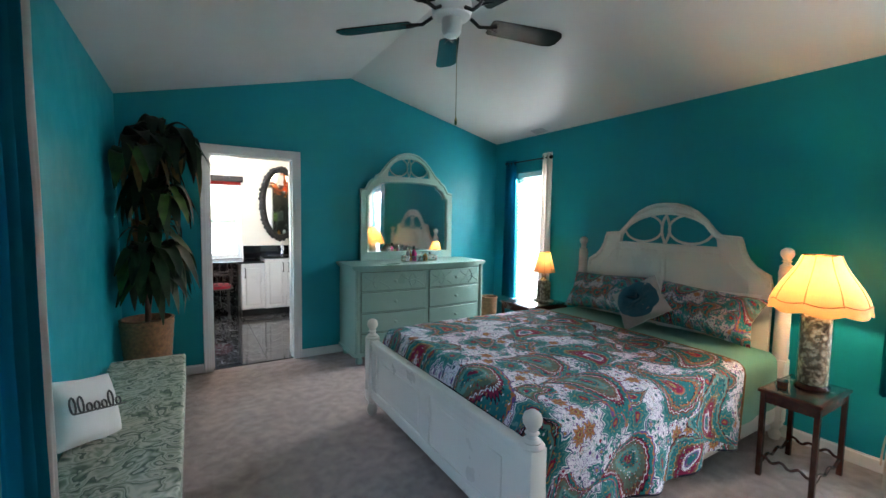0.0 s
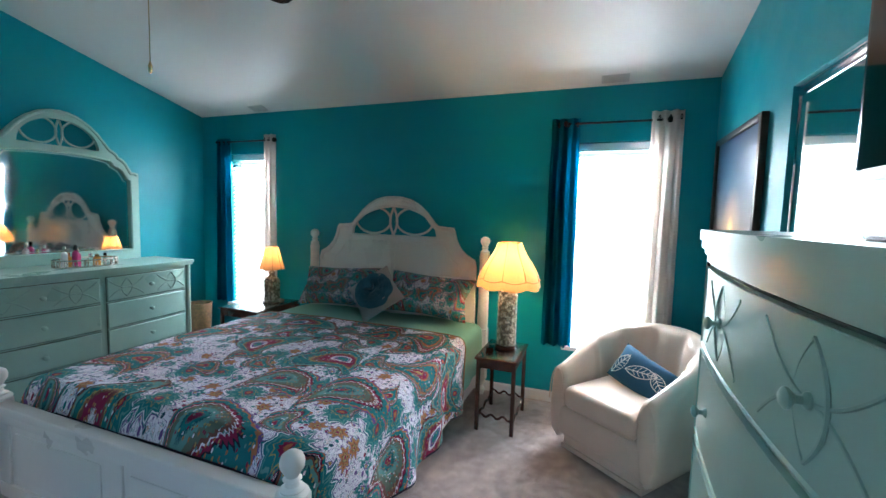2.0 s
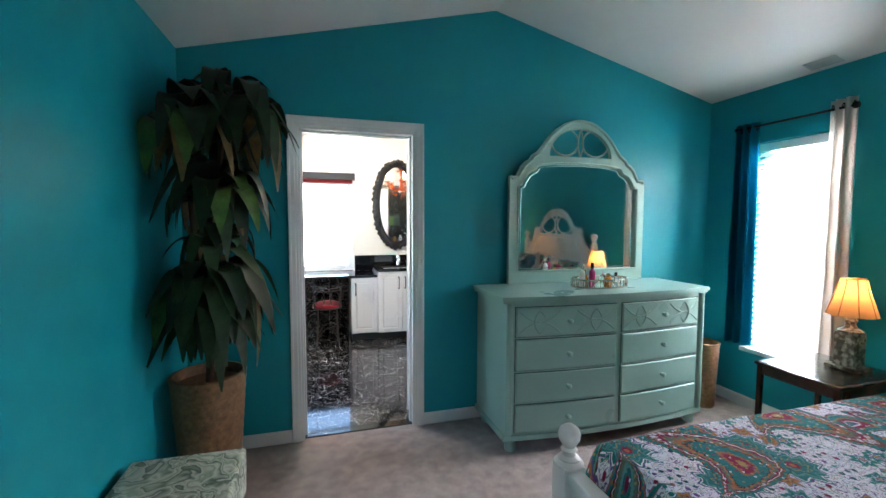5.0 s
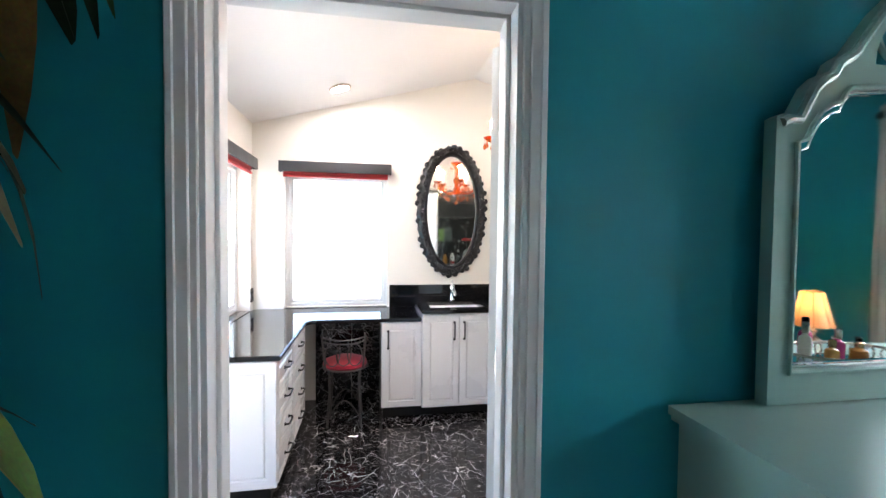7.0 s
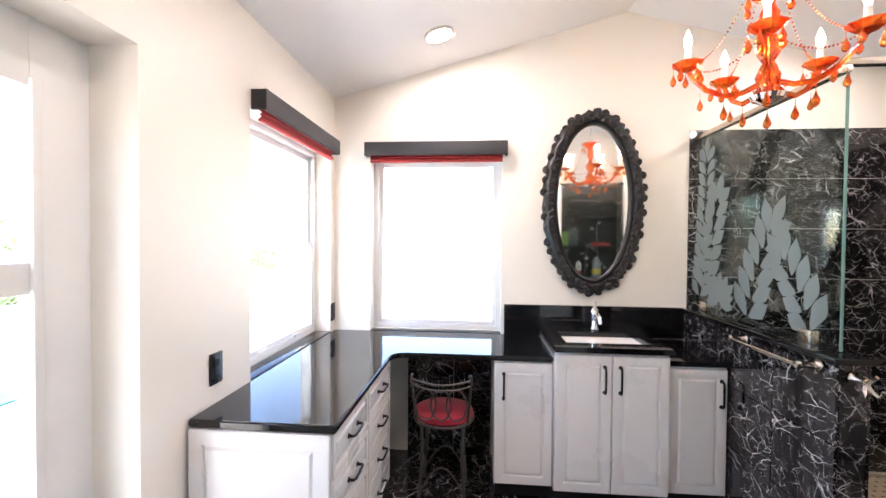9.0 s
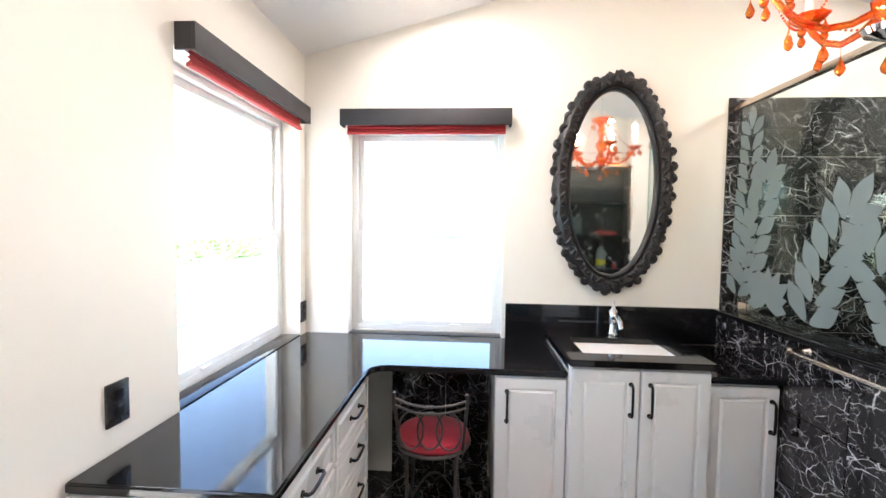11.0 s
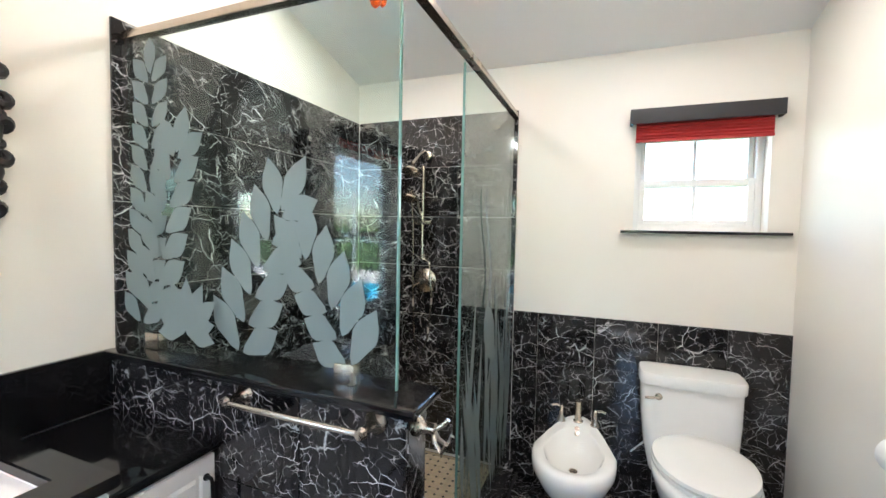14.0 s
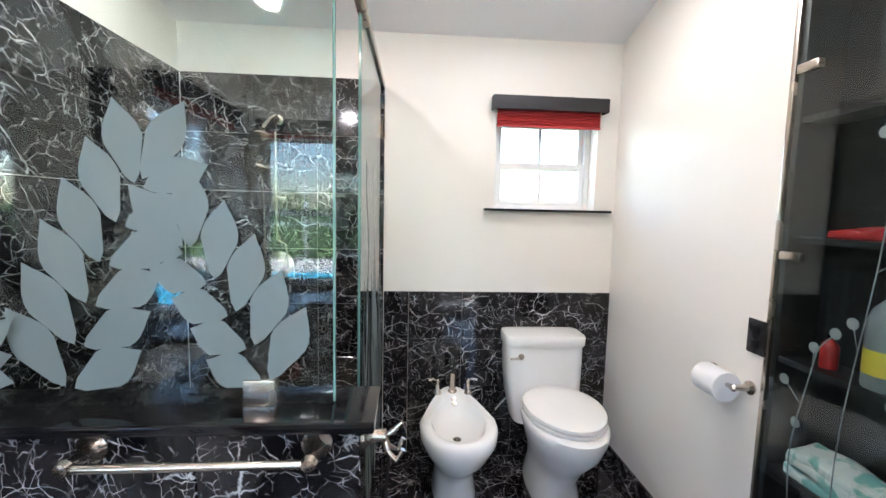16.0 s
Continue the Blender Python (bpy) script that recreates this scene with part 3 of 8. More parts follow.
        col = mixc(ns, ls, mt("MULTIPLY", mt("LESS_THAN", d, 0.555), mt("GREATER_THAN", k, gate)), col, p)
    weave = tex(ns, ls, "Noise", 420, 2, vec=co)
    fade = tex(ns, ls, "Noise", 6, 4, vec=co)
    col = mixc(ns, ls, 0.25, col, fade.outputs[0], "SOFT_LIGHT")
    ls.new(col, b.inputs["Base Color"])
    b.inputs["Roughness"].default_value = 0.9
    b.inputs["Specular IOR Level"].default_value = 0.2
    quilting = tex(ns, ls, "Noise", 26, 3, vec=co)
    bump(ns, ls, b, mt("ADD", mt("MULTIPLY", quilting.outputs[0], 2.0), mt("MULTIPLY", weave.outputs[0], 0.3)), 0.55, 0.008)
    return m


def cloth(name, color, weave=220.0, rough=0.9, vary=0.1, relief=0.25, sheen=0.2):
    return plain(name, color, rough, vary=vary, scale=5, grain=weave, relief=relief, depth=0.003, **{"Sheen Weight": sheen})


def marbled_cloth():
    """Cotton with marbled grey-green swirls."""
    m, nt, ns, ls, b = nodes_of("marbled_bench_cloth")
    w = tex(ns, ls, "Noise", 5.0, 2)
    co = ns.new("ShaderNodeTexCoord")
    mv = ns.new("ShaderNodeVectorMath")
    mv.operation = "MULTIPLY_ADD"
    ls.new(w.outputs[1], mv.inputs[0])
    mv.inputs[1].default_value = (0.45, 0.45, 0.45)
    ls.new(co.outputs["Object"], mv.inputs[2])
    n = tex(ns, ls, "Noise", 6.0, 2, vec=mv.outputs[0])
    fr = math_node(ns, ls, "FRACT", math_node(ns, ls, "MULTIPLY", n.outputs[0], 6.0))
    c = ramp(ns, ls, fr, [(0.0, (0.55, 0.55, 0.45)), (0.3, (0.20, 0.24, 0.17)), (0.42, (0.10, 0.13, 0.11)), (0.5, (0.60, 0.58, 0.48)), (0.75, (0.30, 0.34, 0.25)), (0.9, (0.62, 0.60, 0.50))])
    ls.new(c.outputs[0], b.inputs["Base Color"])
    b.inputs["Roughness"].default_value = 0.8
    bump(ns, ls, b, tex(ns, ls, "Noise", 240, 2).outputs[0], 0.2, 0.003)
    return m


def shade_mat(name, color, through):
    """Lamp shade cloth that lets its bulb's light through."""
    m, nt, ns, ls, b = nodes_of(name)
    ns.remove(b)
    d, t, mx = (ns.new("ShaderNode" + k) for k in ("BsdfDiffuse", "BsdfTranslucent", "MixShader"))
    weave = tex(ns, ls, "Noise", 180, 2)
    c = ramp(ns, ls, weave.outputs[0], [(0.3, tuple(x * 0.85 for x in color)), (0.7, color)]).outputs[0]
    ls.new(c, d.inputs[0])
    t.inputs[0].default_value = (*through, 1)
    mx.inputs[0].default_value = 0.65
    ls.new(d.outputs[0], mx.inputs[1])
    ls.new(t.outputs[0], mx.inputs[2])
    ls.new(mx.outputs[0], ns["Material Output"].inputs["Surface"])
    return m


def shell_mat():
    """Sea shells and sand packed behind glass."""
    m, nt, ns, ls, b = nodes_of("shell_filling")
    v = tex(ns, ls, "Voronoi", 42)
    n = tex(ns, ls, "Noise", 34, 5)
    c = ramp(ns, ls, v.outputs["Distance"], [(0.0, (0.76, 0.65, 0.52)), (0.45, (0.58, 0.46, 0.34)), (0.75, (0.26, 0.17, 0.11))]).outputs[0]
    c = mixc(ns, ls, ramp(ns, ls, n.outputs[0], [(0.44, (0, 0, 0)), (0.54, (1, 1, 1))]).outputs[0], (0.20, 0.14, 0.10), c)
    ls.new(c, b.inputs["Base Color"])
    b.inputs["Roughness"].default_value = 0.4
    bump(ns, ls, b, v.outputs["Distance"], 0.8, 0.01)
    return m


QUILT = swirl_cloth("paisley_quilt_cotton", 0.8)
SHAM = swirl_cloth("paisley_sham_cotton", 0.48, (0.55, 0.50, 0.50), "Object")
SHEET = cloth("seafoam_sheet_cotton", (0.16, 0.42, 0.32), 300, vary=0.06)
PILLOWGREY = cloth("taupe_pillow_cloth", (0.36, 0.31, 0.29), 260)
ROSE = cloth("teal_ruffle_cloth", (0.02, 0.11, 0.15), 200)
WHITECLOTH = cloth("white_cotton", (0.72, 0.70, 0.68), 260, vary=0.04)
LEATHER = plain("cream_leather", (0.66, 0.51, 0.41), 0.36, vary=0.06, scale=4, grain=170, relief=0.3, depth=0.002)
BENCHCLOTH = marbled_cloth()
CURT_TEAL = shade_mat("teal_curtain_cloth", (0.003, 0.15, 0.21), (0.003, 0.24, 0.34))
CURT_WHITE = shade_mat("white_curtain_cloth", (0.86, 0.81, 0.77), (0.78, 0.71, 0.66))
SHADE = shade_mat("warm_silk_shade", (0.78, 0.60, 0.38), (0.42, 0.205, 0.08))
TRIMBROWN = cloth("shade_piping", (0.25, 0.13, 0.05), 200)
SHELLS = shell_mat()
RATTAN = plain("woven_rattan", (0.22, 0.11, 0.05), 0.6, vary=0.35, scale=40, grain=120, relief=0.5, depth=0.006)


def sheet(bm, fn, nu, nv, off=None, uv=None):
    """A sheet through fn(u, v); off gives it a second face, that far away. uv(u, v): printed coordinates."""
    offs = [Vector((0, 0, 0))] + ([Vector(off)] if off is not None else [])
    lay = bm.loops.layers.uv.verify() if uv else None
    grids = []
    for o in offs:
        g = [[bm.verts.new(Vector(fn(i / nu, j / nv)) + o) for j in range(nv + 1)] for i in range(nu + 1)]
        grids.append(g)
        for i in range(nu):
            for j in range(nv):
                f = bm.faces.new((g[i][j], g[i + 1][j], g[i + 1][j + 1], g[i][j + 1]))
                if lay:
                    for lp, (a, c) in zip(f.loops, ((i, j), (i + 1, j), (i + 1, j + 1), (i, j + 1))):
                        lp[lay].uv = uv(a / nu, c / nv)
    if len(grids) == 2:
        a, b = grids
        ring = [(i, 0) for i in range(nu)] + [(nu, j) for j in range(nv)] + [(i, nv) for i in range(nu, 0, -1)] + [(0, j) for j in range(nv, 0, -1)]
        for (i, j), (k, l) in zip(ring, ring[1:] + ring[:1]):
            bm.faces.new((a[i][j], a[k][l], b[k][l], b[i][j]))


def pillow_mesh(bm, w, h, t, n=18, pinch=0.06, rumple=0.012, seed=0):
    """A stuffed cushion, w by h, t thick, lying in x and y."""
    for s in (1, -1):
        g = []
        for i in range(n + 1):
            row = []
            for j in range(n + 1):
                u, v = 2 * i / n - 1, 2 * j / n - 1
                k = 1 - pinch * (u * u * (1 - 0) + v * v) * 0.5 * (1 - abs(u * v))
                x, y = u * w / 2 * (1 - pinch * (1 - v * v) * 0 - pinch * (1 - abs(v)) * abs(u) ** 3), v * h / 2 * (1 - pinch * (1 - abs(u)) * abs(v) ** 3)
                d = t / 2 * max(0.0, (1 - abs(u) ** 2.6)) ** 0.55 * max(0.0, (1 - abs(v) ** 2.6)) ** 0.55
                d += rumple * noise.noise(Vector((x * 9 + seed * 5, y * 9, s))) * (1 - abs(u) ** 4) * (1 - abs(v) ** 4)
                row.append(bm.verts.new((x, y, s * d)))
            g.append(row)
        for i in range(n):
            for j in range(n):
                bm.faces.new((g[i][j], g[i + 1][j], g[i + 1][j + 1], g[i][j + 1]))
    bmesh.ops.remove_doubles(bm, verts=bm.verts, dist=1e-5)


def arc(cx, cz, r, a0, a1, n=14, sx=1.0):
    return [(cx + sx * r * math.cos(radians(a0 + (a1 - a0) * i / n)), cz + r * math.sin(radians(a0 + (a1 - a0) * i / n))) for i in range(n + 1)]


def tracery(bm, half, z0, rise, depth, plane, c, r=0.008, at=0.0):
    """Crossing curved bars in an arched opening."""
    def put(a, z):
        return (c + a, at, z) if plane == "xz" else (at, c + a, z)
    for s in (-1, 1):
        pts = []
        for i in range(27):
            w = radians(-165 + 235 * i / 26)
            pts.append(put(s * half * (-0.50 + 0.43 * math.cos(w)), z0 + rise * (0.53 + 0.49 * math.sin(w))))
        tube(bm, pts, r, 6)
        tube(bm, [put(s * half * 0.085 * math.sin(math.pi * i / 12), z0 + rise * 1.02 * i / 12) for i in range(13)], r, 6)


def mirrored(right):
    """A closed outline from its right half, bottom to top."""
    return right + [(-a, z) for a, z in reversed(right) if abs(a) > 1e-6]


# ---- bed ----
BYC = 3.28
HX = 4.27


def build_bed():
    bed = thing("bed", "ivory painted wooden bed with arched headboard and ball finials", "bed", (0, 0, 0))
    right = [(0.76, 0.30), (0.76, 1.04), (0.745, 1.10), (0.70, 1.125), (0.66, 1.15), (0.615, 1.20), (0.585, 1.26), (0.575, 1.30), (0.565, 1.335), (0.55, 1.357), (0.42, 1.367),
             (0.395, 1.385), (0.36, 1.425), (0.31, 1.485), (0.24, 1.545), (0.16, 1.588), (0.08, 1.608), (0.0, 1.613)]
    hole = [(0.41, 1.275)] + [(0.41 * math.cos(radians(a)), 1.275 + 0.24 * math.sin(radians(a))) for a in range(12, 91, 8)] + [(0.0, 1.515)]
    sh = lambda loop: [(BYC + a, z) for a, z in loop]
    bm = bmesh.new()
    prism(bm, sh(mirrored(right)), HX - 0.018, HX + 0.018, "yz", [sh(mirrored(hole))])
    part("headboard", bm, BEDWHITE, bed)
    # raised rims of the headboard
    bm = bmesh.new()
    rim = [p for p in mirrored(right) if p[1] > 1.0]
    tube(bm, [(HX - 0.02, BYC + a * 0.972, z - 0.022) for a, z in rim], 0.014, 8)
    tube(bm, [(HX - 0.02, BYC + a * 1.03, z + (0.012 if z > 1.28 else -0.012)) for a, z in mirrored(hole)], 0.010, 8, closed=True)
    inner = [(0.62, 0.62), (0.62, 1.00), (0.60, 1.06), (0.55, 1.10), (0.50, 1.15), (0.48, 1.20), (0.44, 1.215), (0.02, 1.22)]
    for s in (-1, 1):
        tube(bm, [(HX - 0.018, BYC + s * a, z) for a, z in inner] + [(HX - 0.018, BYC + s * 0.02, 0.62)], 0.008, 6, closed=True)
    part("headboard_moulding", bm, BEDWHITE, bed)
    bm = bmesh.new()
    tracery(bm, 0.40, 1.275, 0.235, 0.02, "yz", BYC, 0.010, HX)
    part("headboard_tracery", bm, BEDWHITE, bed)
    turned = [(0.026, 0), (0.034, 0.02), (0.036, 0.045), (0.024, 0.06), (0.022, 0.075)]
    knob = lambda z: [(0.036, z), (0.038, z + 0.012), (0.024, z + 0.022), (0.020, z + 0.035), (0.030, z + 0.042), (0.020, z + 0.05), (0.026, z + 0.062), (0.037, z + 0.08), (0.039, z + 0.098), (0.033, z + 0.117), (0.016, z + 0.13), (0.0, z + 0.133)]
    for y in (2.45, 4.11):
        bm = bmesh.new()
        lathe(bm, turned + [(0.04, 0.10), (0.042, 0.13)], 20, HX, y)
        box(bm, HX - 0.042, HX + 0.042, y - 0.042, y + 0.042, 0.12, 0.55, 0.006)
        lathe(bm, [(0.040, 0.55), (0.044, 0.60), (0.040, 1.10), (0.043, 1.13)] + knob(1.165), 20, HX, y)
        part("post", bm, BEDWHITE, bed)
    FX = 2.03
    for y in (2.45, 4.11):
        bm = bmesh.new()
        lathe(bm, [(0.022, 0), (0.034, 0.015), (0.040, 0.045), (0.034, 0.075), (0.022, 0.09), (0.030, 0.10), (0.040, 0.12)], 20, FX, y)
        box(bm, FX - 0.042, FX + 0.042, y - 0.042, y + 0.042, 0.118, 0.575, 0.006)
        lathe(bm, knob(0.585), 24, FX, y)
        lathe(bm, [(0.05, 0.573), (0.052, 0.58), (0.045, 0.588), (0.038, 0.592)], 24, FX, y)
        part("post", bm, BEDWHITE, bed)
    # footboard with two framed panels
    bm = bmesh.new()
    y0, y1 = 2.485, 4.075
    ym = (y0 + y1) / 2
    box(bm, FX - 0.012, FX + 0.012, y0, y1, 0.15, 0.54, 0.002)
    box(bm, FX - 0.03, FX + 0.03, y0 - 0.01, y1 + 0.01, 0.525, 0.565, 0.010, 3)
    box(bm, FX - 0.024, FX + 0.024, y0, y1, 0.14, 0.205, 0.005)
    box(bm, FX - 0.022, FX + 0.022, y0, y1, 0.485, 0.526, 0.004)
    for a, b in ((y0, y0 + 0.09), (ym - 0.05, ym + 0.05), (y1 - 0.09, y1)):
        box(bm, FX - 0.022, FX + 0.022, a, b, 0.204, 0.487, 0.004)
    part("footboard", bm, BEDWHITE, bed)
    bm = bmesh.new()
    for a, b in ((y0 + 0.09, ym - 0.05), (ym + 0.05, y1 - 0.09)):
        box(bm, FX - 0.018, FX - 0.010, a + 0.035, b - 0.035, 0.24, 0.45, 0.006)
    part("footboard_panel", bm, BEDWHITE, bed)
    for y in (2.455, 4.105):
        part("side_rail", B((FX + 0.04, HX - 0.04, y - 0.015, y + 0.015, 0.13, 0.31), bevel=0.005), BEDWHITE, bed)
    part("box_spring", B((FX + 0.06, HX - 0.06, 2.49, 4.07, 0.22, 0.40), bevel=0.02), WHITECLOTH, bed, "white box spring")
    return bed


def drape(t, x, half, top, drop, flare, wav):
    """Cross-section of bedding over the mattress: t from -1 to 1 across; returns y and z."""
    flat_w = half - 0.06
    total = flat_w + 0.10 + drop
    s = abs(t) * total
    sg = 1 if t > 0 else -1
    if s < flat_w:
        y, z = s, top - 0.012 * (s / flat_w) ** 4
    elif s < flat_w + 0.10:
        a = (s - flat_w) / 0.10 * math.pi / 2
        y, z = flat_w + 0.064 * math.sin(a), top - 0.012 - 0.064 * (1 - math.cos(a))
    else:
        d = s - flat_w - 0.10
        y, z = half + 0.004 + flare * d + wav * d * math.sin(x * 17 + 1.3 * sg) * 0.5, top - 0.076 - d
    return BYC + sg * y, z


def build_bedding():
    matt = thing("mattress", "thick mattress with fitted seafoam green sheet", "mattress")
    bm = B((2.17, 4.22, 2.49, 4.07, 0.40, 0.605), bevel=0.06, seg=4)
    part("mattress_body", bm, SHEET, matt)
    # seafoam coverlet, showing at the head and down the side
    sh = tagged(new("coverlet"), "plain seafoam green cotton coverlet under the quilt", "coverlet")
    bm = bmesh.new()
    sheet(bm, lambda u, v: (3.30 + 0.86 * u + 0.01 * noise.noise(Vector((u * 6, v * 9, 2))), *[q + (0.006 * noise.noise(Vector((u * 8, v * 14, k))) if k else 0) for k, q in enumerate(drape(2 * v - 1, 3.3 + u, 0.852, 0.622, 0.30 - 0.02 * u, 0.03, 0.05))]), 16, 64, (0, 0, -0.006))
    part("coverlet_cloth", bm, SHEET, sh)
    q = tagged(new("quilt"), "quilted paisley bedspread in teal, orange, plum and white", "quilt")
    bm = bmesh.new()

    def fn(u, v):
        x = 2.098 + 1.575 * u
        y, z = drape(2 * v - 1, x, 0.868, 0.645, 0.38 + 0.02 * math.sin(x * 9) + 0.02 * (1 - u), 0.05, 0.16)
        if u < 0.05:
            k = 1 - u / 0.05
            z -= 0.11 * k * k
            y = BYC + (y - BYC) * (1 - 0.035 * k)
        z += 0.010 * noise.noise(Vector((x * 2.5, y * 2.5, 1))) + 0.003 * noise.noise(Vector((x * 14, y * 14, z * 14)))
        y += 0.012 * noise.noise(Vector((x * 4, z * 5, 7))) * min(1, abs(2 * v - 1) ** 6)
        return (x, y, z)
    sheet(bm, fn, 90, 130, (0, 0, -0.012), uv=lambda u, v: (1.63 * u, 2.54 * v))
    part("quilt_cloth", bm, QUILT, q)
    bm = bmesh.new()
    tube(bm, [Vector(fn(1.0, v / 60)) + Vector((0.003, 0, -0.002)) for v in range(61)], 0.007, 6)
    part("quilt_binding", bm, TRIMBROWN, q)

    def pillow(name, label, mat, w, h, t, at, tilt, yaw=0.0, roll=0.0, seed=0, rumple=0.022, pinch=0.10):
        p = tagged(new(name), label, "pillow", "pillows on the bed")
        p.matrix_basis = Matrix.Translation(at) @ pose(0, 0, 0, 0, 0, -90 + yaw) @ pose(0, 0, 0, 90 - tilt, 0, 0) @ pose(0, 0, 0, 0, 0, roll)
        bm = bmesh.new()
        pillow_mesh(bm, w, h, t, 26, pinch, rumple, seed)
        part("cover", bm, mat, p)
        return p
    pillow("pillow", "white sleeping pillow leaning on the headboard", WHITECLOTH, 0.66, 0.36, 0.10, (4.145, 3.66, 0.80), 20, 0, 0, 1)
    pillow("pillow", "white sleeping pillow leaning on the headboard", WHITECLOTH, 0.66, 0.36, 0.10, (4.145, 2.88, 0.80), 20, 0, 0, 2)
    for yy, s, lean, rl in ((3.68, 3, 30, 3), (2.85, 4, 34, -3)):
        pillow("pillow_sham", "paisley pillow sham in plum, teal and orange", SHAM, 0.74, 0.36, 0.19, (4.04, yy, 0.825), lean, 0, rl, s, 0.035, 0.14)
    p = pillow("throw_pillow", "taupe throw pillow with a teal cloth rose, set on its corner", PILLOWGREY, 0.37, 0.37, 0.13, (3.90, 3.235, 0.825), 36, 0, 42, 5, 0.02)
    rnd = random.Random(4)
    core = bmesh.new()
    lathe(core, [(0.095, 0.050), (0.080, 0.064), (0.045, 0.074), (0.0, 0.078)], 20)
    rose = part("cloth_rose", core, ROSE, p, "ruffled teal cloth rose")
    for ring, (rad, cnt, steep) in enumerate(((0.100, 9, 8), (0.076, 8, 18), (0.052, 7, 28), (0.030, 5, 42), (0.008, 3, 62))):
        for i in range(cnt):
            a = 2 * math.pi * (i + 0.5 * (ring % 2) + rnd.uniform(-0.15, 0.15)) / cnt
            wd = 2 * math.pi * (rad + 0.02) / cnt * 1.55
            ln = 0.064 * rnd.uniform(0.85, 1.1)
            ct, st = math.cos(radians(steep)), math.sin(radians(steep))

            def petal(u, v, a=a, wd=wd, ln=ln, ct=ct, st=st, rad=rad, ring=ring):
                q = 2 * v - 1
                side = wd * 0.5 * q * (0.55 + 0.45 * math.sin(math.pi * 0.5 * min(1, u * 1.4)))
                r = rad + ln * u * (1 - 0.22 * q * q) * ct - 0.10 * q * q * wd
                z = 0.058 + 0.009 * ring + ln * u * st - 0.014 * u * u + 0.005 * math.sin(7 * v + 9 * a)
                return (r * math.cos(a) - side * math.sin(a), r * math.sin(a) + side * math.cos(a), z)
            bm = bmesh.new()
            sheet(bm, petal, 4, 6, (0, 0, -0.003))
            part("petal", bm, ROSE, rose)


build_bed()
build_bedding()


# ---- nightstands and lamps ----
def build_nightstand(x0, x1, y0, y1, h, label):
    st = thing("nightstand", label, "side table", ((x0 + x1) / 2, (y0 + y1) / 2, 0))
    a, b = (x1 - x0) / 2, (y1 - y0) / 2
    bm = B((-a, a, -b, b, h - 0.018, h), bevel=0.006)
    part("tabletop", bm, DARKWOOD, st)
    part("table_glass", B((-a + 0.02, a - 0.02, -b + 0.02, b - 0.02, h + 0.0005, h + 0.004), bevel=0.001), CLEAR, st, "clear glass cover")
    bm = bmesh.new()
    for s in (-1, 1):
        box(bm, -a + 0.03, a - 0.03, s * (b - 0.025) - 0.008, s * (b - 0.025) + 0.008, h - 0.075, h - 0.018, 0.002)
        box(bm, s * (a - 0.025) - 0.008, s * (a - 0.025) + 0.008, -b + 0.03, b - 0.03, h - 0.075, h - 0.018, 0.002)
    part("apron", bm, DARKWOOD, st)
    for sx in (-1, 1):
        for sy in (-1, 1):
            part("leg", B((sx * (a - 0.024) - 0.013, sx * (a - 0.024) + 0.013, sy * (b - 0.024) - 0.013, sy * (b - 0.024) + 0.013, 0, h - 0.018), bevel=0.003), DARKWOOD, st)
    for sy in (-1, 1):
        bm = bmesh.new()
        tube(bm, [((a - 0.03) * t, sy * (b - 0.024), 0.085 + 0.012 * math.sin(t * 9)) for t in [i / 10 - 1 for i in range(21)]], 0.008, 8)
        part("stretcher", bm, DARKWOOD, st)
    for sx in (-1, 1):
        bm = bmesh.new()
        tube(bm, [(sx * (a - 0.024), (b - 0.03) * t, 0.11 + 0.012 * math.sin(t * 9)) for t in [i / 10 - 1 for i in range(21)]], 0.008, 8)
        part("stretcher", bm, DARKWOOD, st)
    return st


build_nightstand(3.67, 4.13, 2.05, 2.34, 0.512, "small dark mahogany side table with carved stretchers")
build_nightstand(3.70, 4.26, 4.26, 4.70, 0.60, "dark wooden side table beyond the bed")


def bell_shade(bm, prof, seg, flutes, depth, drop=0.0):
    """An open bell of cloth panels; drop scallops its lower edge."""
    rings = []
    n = len(prof)
    for k, (r, z) in enumerate(prof):
        ring = []
        for i in range(seg):
            a = 2 * math.pi * i / seg
            w = abs(math.sin(flutes * a / 2))
            rr = r * (1 - depth * (1 - w) * (0.4 + 0.6 * (1 - k / n)))
            ring.append(bm.verts.new((rr * math.cos(a), rr * math.sin(a), z - drop * w * max(0, 1 - k * 0.9))))
        rings.append(ring)
    for a, b in zip(rings, rings[1:]):
        for i in range(seg):
            j = (i + 1) % seg
            bm.faces.new((a[i], a[j], b[j], b[i]))


